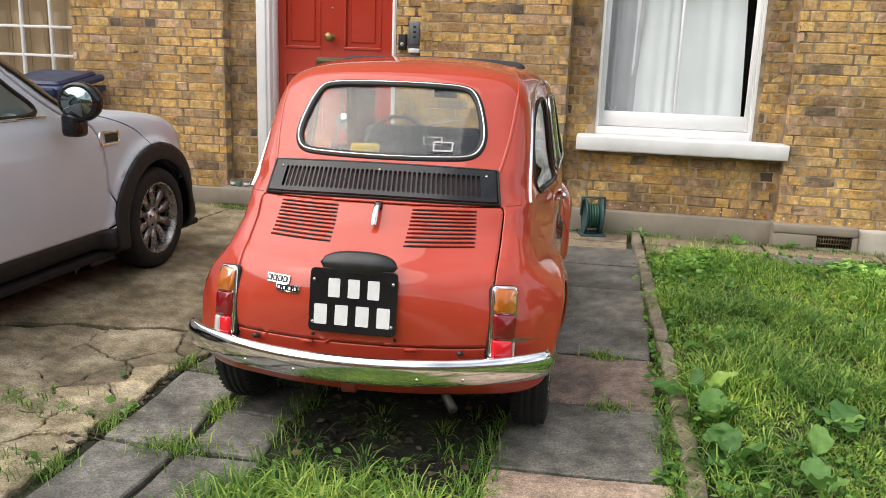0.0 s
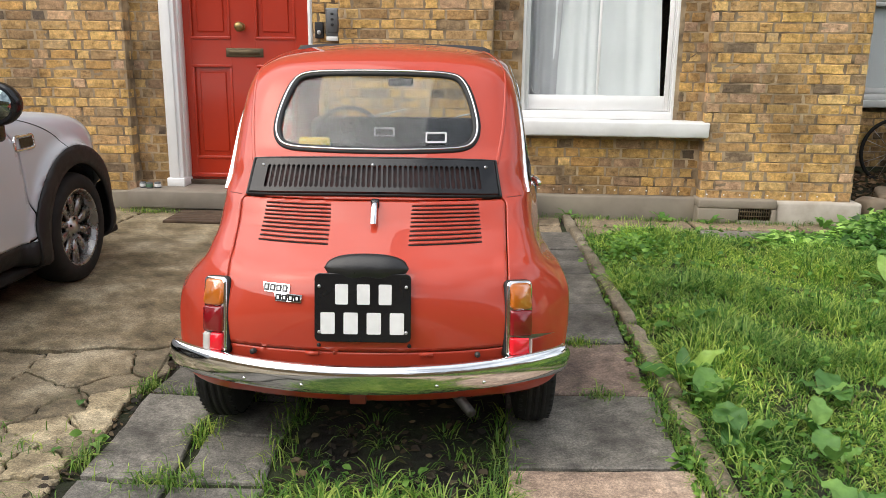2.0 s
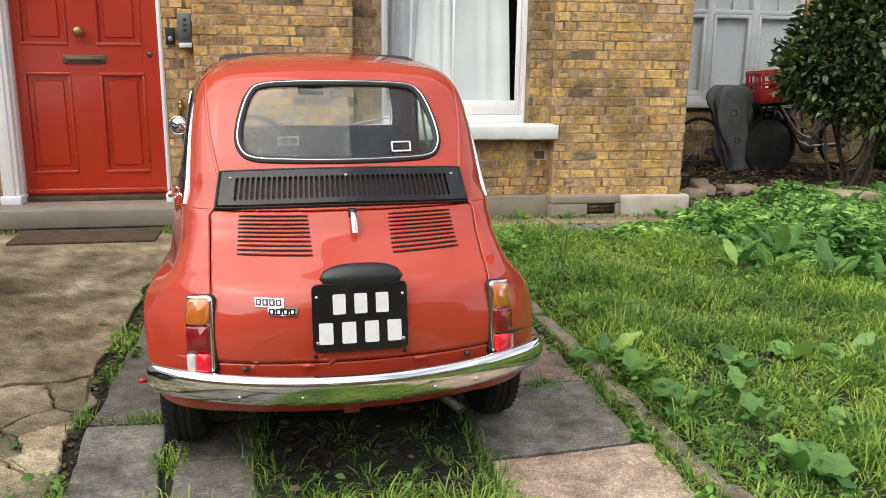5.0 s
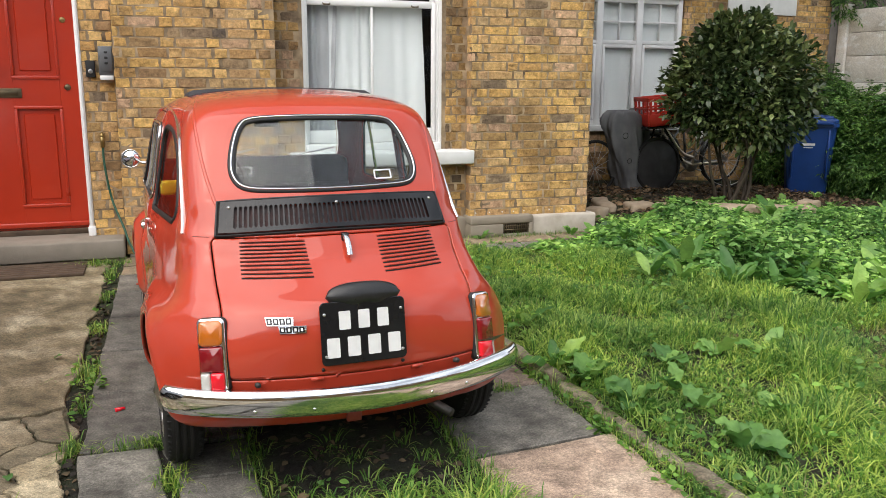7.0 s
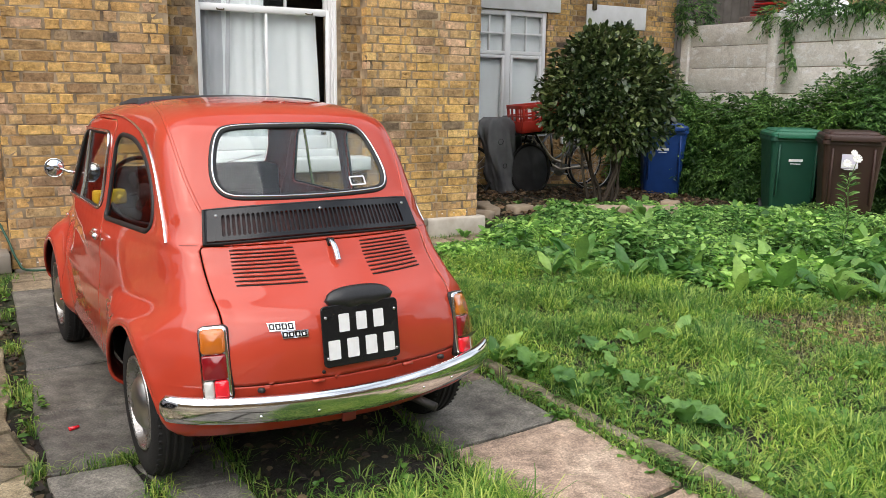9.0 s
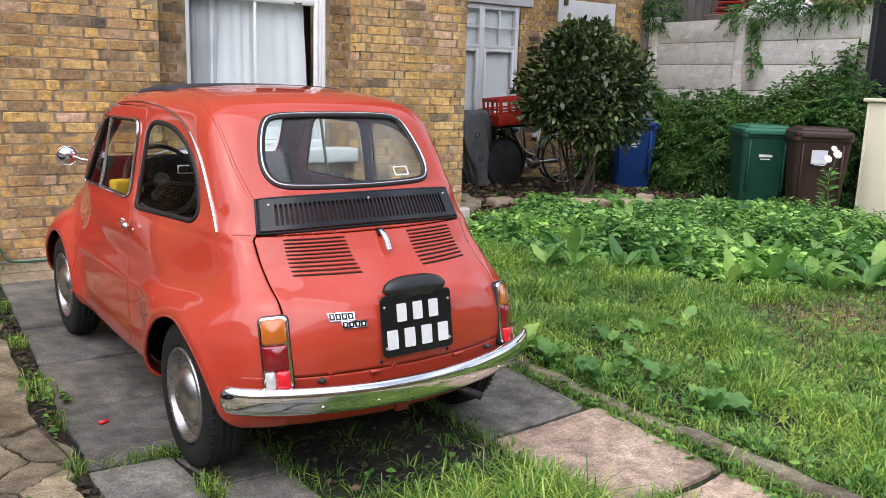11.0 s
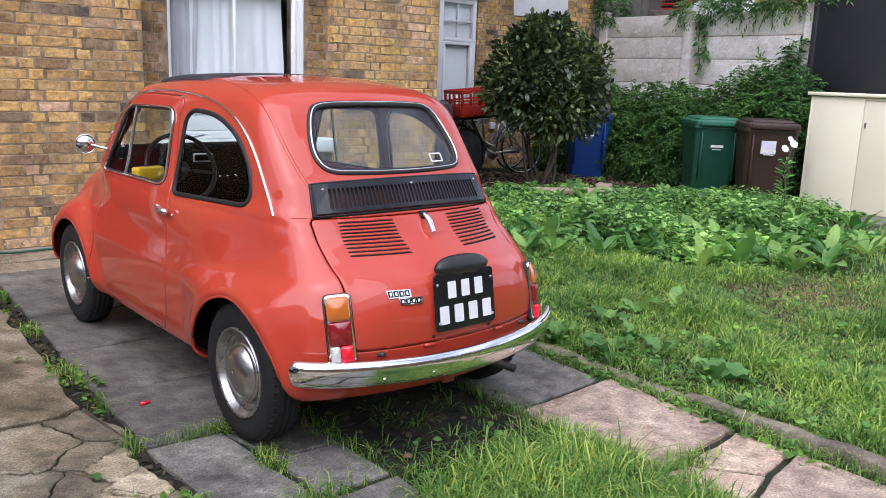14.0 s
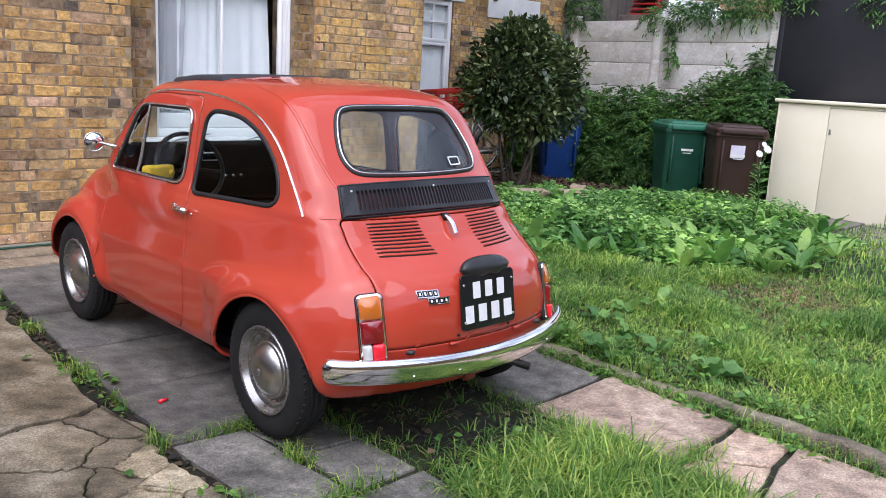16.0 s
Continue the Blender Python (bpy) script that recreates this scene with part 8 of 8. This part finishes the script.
for k in range(7):
    ch = thing("stacked_chair", pose(10.1 + .01 * k, 6.75 - .02 * k, 2.56 + .085 * k, 0, -4, 10), "red plastic chair in a stack", "chair", "stacked red chairs")
    seat = box(-.21, .21, -.21, .21, .0, .035, .012, 2)
    part("seat", seat, M["redplastic"], ch)
    part("backrest", moved(box(-.02, .02, -.20, .20, 0, .16, .012, 2), pose(.2, 0, .03, 0, 12, 0)), M["redplastic"], ch)
    part("arm", box(-.18, .18, -.235, -.205, .05, .075, .01, 2), M["redplastic"], ch)
    part("arm", box(-.18, .18, .205, .235, .05, .075, .01, 2), M["redplastic"], ch)
pb_ = thing("plastic_sheet", pose(9.6, 5.6, 0), "crumpled pale plastic sheet over rubble", "sheet")
bm = bmesh.new()
bmesh.ops.create_icosphere(bm, subdivisions=4, radius=1)
for v in bm.verts:
    v.co = Vector((v.co.x * .35, v.co.y * .75, max(v.co.z, -.2) * .55)) + v.normal * .12 * noise.noise(v.co * 3)
part("sheet", moved(bm, Matrix.Translation((0, 0, 2.15))), M["white"], pb_)
part("rubble", cuboid(-.4, .4, -.9, .9, -.1, 2.3, .05, 6, .03, 8), M["rubble"], pb_)

# bicycles, covered trailer wheel and crate in the corner
def bicycle(m, label, frame_mat, with_parts=True):
    b = thing("bicycle", m, label, "bicycle", "bicycles in the corner")
    for x in (-.52, .52):
        ty = lathe([(.335 + .016 * math.cos(a), .016 * math.sin(a)) for a in np.linspace(0, 6.28, 9)[:-1]], 40, "y", True)
        w = part("wheel", moved(ty, Matrix.Translation((x, 0, .345))), M["tyre"], b)
        part("wheel_rim", moved(lathe([(.318, -.012), (.308, 0), (.318, .012)], 40, "y", True), Matrix.Translation((x, 0, .345))), M["steel"], w)
        sp = bmesh.new()
        for k in range(14):
            a = 6.283 * k / 14
            tube([(0, .02 * (-1) ** k, 0), (.31 * math.cos(a), 0, .31 * math.sin(a))], .0022, 4, bm=sp)
        part("spokes", moved(sp, Matrix.Translation((x, 0, .345))), M["steel"], w)
        mg = tube([(x + .365 * math.cos(a), 0, .345 + .365 * math.sin(a)) for a in np.linspace(.3 if x < 0 else .6, 2.7, 14)], .016, 6)
        part("mudguard", mg, M["metalgrey"], b)
    fm = bmesh.new()
    for a, c in (((-.52, 0, .345), (-.05, 0, .30)), ((-.05, 0, .30), (-.17, 0, .85)), ((-.52, 0, .345), (-.15, 0, .78)), ((.52, 0, .345), (.36, 0, .70)), ((.36, 0, .68), (.32, 0, .98))):
        tube([a, c], .016, 8, bm=fm)
    for dz in (0, .10):
        tube(curve([(.345, 0, .70 + dz), (.22, 0, .52 + dz), (.08, 0, .36 + dz * .9), (-.07, 0, .29 + dz)], 5, False), .017, 8, bm=fm)
    part("frame", fm, frame_mat, b)
    part("handlebar", tube(curve([(.20, -.27, .98), (.30, -.25, 1.02), (.33, -.1, 1.0), (.33, .1, 1.0), (.30, .25, 1.02), (.20, .27, .98)], 5, False), .011, 8), M["steel"], b)
    part("saddle", moved(box(-.14, .12, -.07, .07, 0, .06, .025, 3), Matrix.Translation((-.18, 0, .87))), M["vinyl"], b)
    part("crank", moved(lathe([(.09, -.006), (.09, .006), (0, .008)], 24, "y"), Matrix.Translation((-.05, -.03, .30))), M["steel"], b)
    part("pedal", tube([(-.05, -.05, .30), (.08, -.06, .20), (.08, -.16, .20)], .010, 6), M["steel"], b)
    part("chain_guard", box(-.50, -.02, -.045, -.03, .29, .36, .005), M["metalgrey"], b)
    part("rack", box(-.72, -.30, -.06, .06, .735, .75, .004), M["steel"], b)
    return b


M["champagne"] = simple("champagne_metal", (.62, .57, .46), (.5, .45, .36), 8, .35, .7)
bicycle(pose(5.75, 6.35, .04, 6, 0, 172), "old champagne-coloured town bicycle leaning by the wall", M["champagne"])
bicycle(pose(6.05, 6.82, .04, 4, 0, 5), "dark bicycle leaning under the window", M["metalgrey"])
M["cover"] = simple("grey_rain_cover", (.10, .103, .11), (.17, .173, .18), 5, .5, bump=.8, fine=22)
M["coverdark"] = simple("black_wheel_cover", (.020, .020, .022), (.045, .045, .048), 7, .5, bump=.5, fine=25)


def tarp(height, low, wide, depth, lean, seed):
    """A hanging cover with upright creases."""
    bm = bmesh.new()
    rings = []
    for i in range(25):
        t = i / 24
        w = low + (wide - low) * min(1, t / .6) ** .8 - .45 * wide * max(0, (t - .82) / .18) ** 2.2
        ring = []
        for k in range(48):
            a = 6.2832 * k / 48
            c, q = math.cos(a), math.sin(a)
            cr = 1 + .48 * noise.noise(Vector((c * 2.1 + seed, q * 2.1, t * 2.4))) + .26 * noise.noise(Vector((c * 6, q * 6 + seed, t * 4))) + .10 * noise.noise(Vector((c * 15, q * 15 + seed, t * 11)))
            top = -.07 * max(0, 1 - abs(c + .1) * 5) * max(0, (t - .7) / .3)
            ring.append(bm.verts.new((w * cr * c + lean * t, depth * cr * q * (1.1 - .6 * t), height * t + top)))
        rings.append(ring)
    for a, c in zip(rings, rings[1:]):
        for k in range(48):
            bm.faces.new((a[k], a[(k + 1) % 48], c[(k + 1) % 48], c[k]))
    bm.faces.new(rings[-1])
    return bm


cv = thing("covered_bicycle", pose(4.75, 6.30, .03), "bicycle wrapped in a creased grey rain cover", "bicycle", "bicycles in the corner")
part("rain_cover", moved(tarp(1.0, .12, .235, .13, -.17, 3.7), pose(.12, 0, 0)), M["cover"], cv)
part("cover_flap", moved(tarp(.98, .10, .16, .07, .0, 6.0), pose(.30, .20, .03)), M["cover"], cv)
fw = part("front_wheel", moved(lathe([(.318 + .019 * math.cos(a), .019 * math.sin(a)) for a in np.linspace(0, 6.28, 9)[:-1]], 44, "y", True), pose(.46, -.06, .335, -4, 0, 4)), M["tyre"], cv)
disc = lathe([(.305, .006), (.26, -.012), (.16, -.022), (.05, -.034), (0, -.036)], 44, "y")
for v in disc.verts:
    v.co.y += .022 * noise.noise(v.co * 7)
part("wheel_cover", moved(disc, pose(.46, -.06, .335, -4, 0, 4)), M["coverdark"], fw, "crumpled black wheel cover")
for x, z, q in ((-.04, .70, .035), (.03, .40, .028)):
    part("print_loop", moved(lathe([(q + .003 * math.cos(e), .003 * math.sin(e)) for e in np.linspace(0, 6.28, 7)[:-1]], 20, "y", True), pose(x, -.118, z, 6, 0, 0)), M["black"], cv)
wl = part("wheel", moved(lathe([(.315 + .019 * math.cos(a), .019 * math.sin(a)) for a in np.linspace(0, 6.28, 9)[:-1]], 40, "y", True), pose(-.36, .03, .315, 0, 0, 5)), M["tyre"], cv)
for k in range(16):
    a = 6.283 * k / 16
    part("spoke", moved(tube([(0, .02 * (-1) ** k, 0), (.30 * math.cos(a), 0, .30 * math.sin(a))], .0025, 4), pose(-.36, .03, .315, 0, 0, 5)), M["steel"], wl)
M["cratered"] = simple("red_crate_plastic", (.52, .035, .02), (.45, .028, .016), 5, .45)
cr = thing("plastic_crate", pose(5.27, 6.25, .86, 0, -5, -8) @ Matrix.Scale(1.17, 4), "red slotted plastic crate on the bicycle", "crate")
cw, cd, chh = .24, .18, .29
part("base", box(-cw, cw, -cd, cd, 0, .015, .003), M["cratered"], cr)
for s in (-1, 1):
    for nm, z0, z1 in (("lower_wall", .015, .12), ("middle_rail", .165, .185), ("top_rim", .25, chh)):
        part(nm, box(-cw, cw, s * cd - .008, s * cd + .008, z0, z1, .003), M["cratered"], cr)
        part(nm, box(s * cw - .008, s * cw + .008, -cd + .008, cd - .008, z0, z1, .003), M["cratered"], cr)
    for k in range(5):
        x = -cw + .02 + k * (2 * cw - .04) / 4
        part("upright", box(x - .014, x + .014, s * cd - .007, s * cd + .007, .12, .25, .002), M["cratered"], cr)
    for k in range(4):
        y = -cd + .03 + k * (2 * cd - .06) / 3
        part("upright", box(s * cw - .007, s * cw + .007, y - .012, y + .012, .12, .25, .002), M["cratered"], cr)
part("rack_tray", box(-.26, .26, -.15, .15, -.03, -.004, .005), M["black"], cr)
part("rack_leg", tube([(.0, .0, -.03), (.25, .1, -.42)], .010, 6), M["black"], cr)
part("rack_leg", tube([(-.1, .0, -.03), (-.2, .05, -.40)], .010, 6), M["black"], cr)

# unseen plain wall, added to close the place and its reflections behind the camera
tagged(shown(box(-30, 30, -7.3, -7.0, -.1, 1.3, .01), "wall_garden_front", M["upper"], None, False), "unseen low brick wall added behind the camera", "wall", kind="structure")

# unseen wall beyond the drive, added to dim what the car's side reflects
tagged(shown(box(-13.4, -13.0, -18, 4.2, -.1, 5.6), "wall_neighbour", M["upper"], None, False), "unseen brick wall added to darken reflections from the left", "wall", kind="structure")

# unseen terrace added behind the camera, a dark edge for the car's reflections
ter = thing("opposite_terrace", pose(0, -19, 0), "unseen brick terrace added for the car to reflect", "terrace", kind="structure")
part("wall", box(-30, 30, -8, 0, 0, 6.2), M["upper"], ter, smooth=False)
roof = bmesh.new()
rv = [roof.verts.new(v) for v in ((-30.3, .3, 6.2), (30.3, .3, 6.2), (30.3, -4, 9.0), (-30.3, -4, 9.0), (-30.3, -8.3, 6.2), (30.3, -8.3, 6.2))]
for f in ((0, 1, 2, 3), (3, 2, 5, 4), (0, 3, 4), (1, 5, 2), (0, 4, 5, 1)):
    roof.faces.new([rv[i] for i in f])
part("roof", roof, simple("grey_slate", (.06, .06, .07), (.09, .09, .1), 3, .6), ter, smooth=False)
for x in np.arange(-27, 28, 4.5):
    for z in (.9, 3.7):
        part("window", box(x - .6, x + .6, -.02, .03, z, z + 1.7, .02), M["white"], ter, smooth=False)

# ---- white plugs of a damp course in the lowest bricks ----
plug_rng = random.Random(3)
for core, x0, x1, z0, z1, y, seed, most, sooty in walls:
    if x0 > -.9 and y < 5:
        x = x0 + .06
        while x < x1 - .03 and z0 < .25:
            part("damp_plug", tube([(x, y + .01, z0 + .04), (x, y - .003, z0 + .04)], .0055, 8), M["platewhite"], core)
            x += plug_rng.uniform(.10, .14)

# ---- single bricks of the walls, last ----
for core, x0, x1, z0, z1, y, seed, most, sooty in walls:
    count, verts, faces = 0, [], []
    mat = M["brickdark" if sooty else "brick"]
    for x, l, z, rnd in courses(x0, x1, z0, z1, seed):
        me = brick_mesh(l, rnd.randrange(7), mat)
        at = (x, y + rnd.uniform(-.0025, .0025), z)
        if count < most:
            ob = new("brick", me)
            ob.parent = core
            ob.matrix_basis = pose(*at, rnd.uniform(-.5, .5), 0, rnd.uniform(-.35, .35))
            count += 1
        else:
            o = len(verts)
            verts += [(v.co.x + at[0], v.co.y + at[1], v.co.z + at[2]) for v in me.vertices]
            faces += [tuple(o + i for i in p.vertices) for p in me.polygons]
    if verts:
        me = bpy.data.meshes.new("brickwork")
        me.from_pydata(verts, [], faces)
        me.materials.append(M["brickfar"])
        ob = new("brickwork", me)
        ob.parent = core
        tagged(ob, kind="stuff")
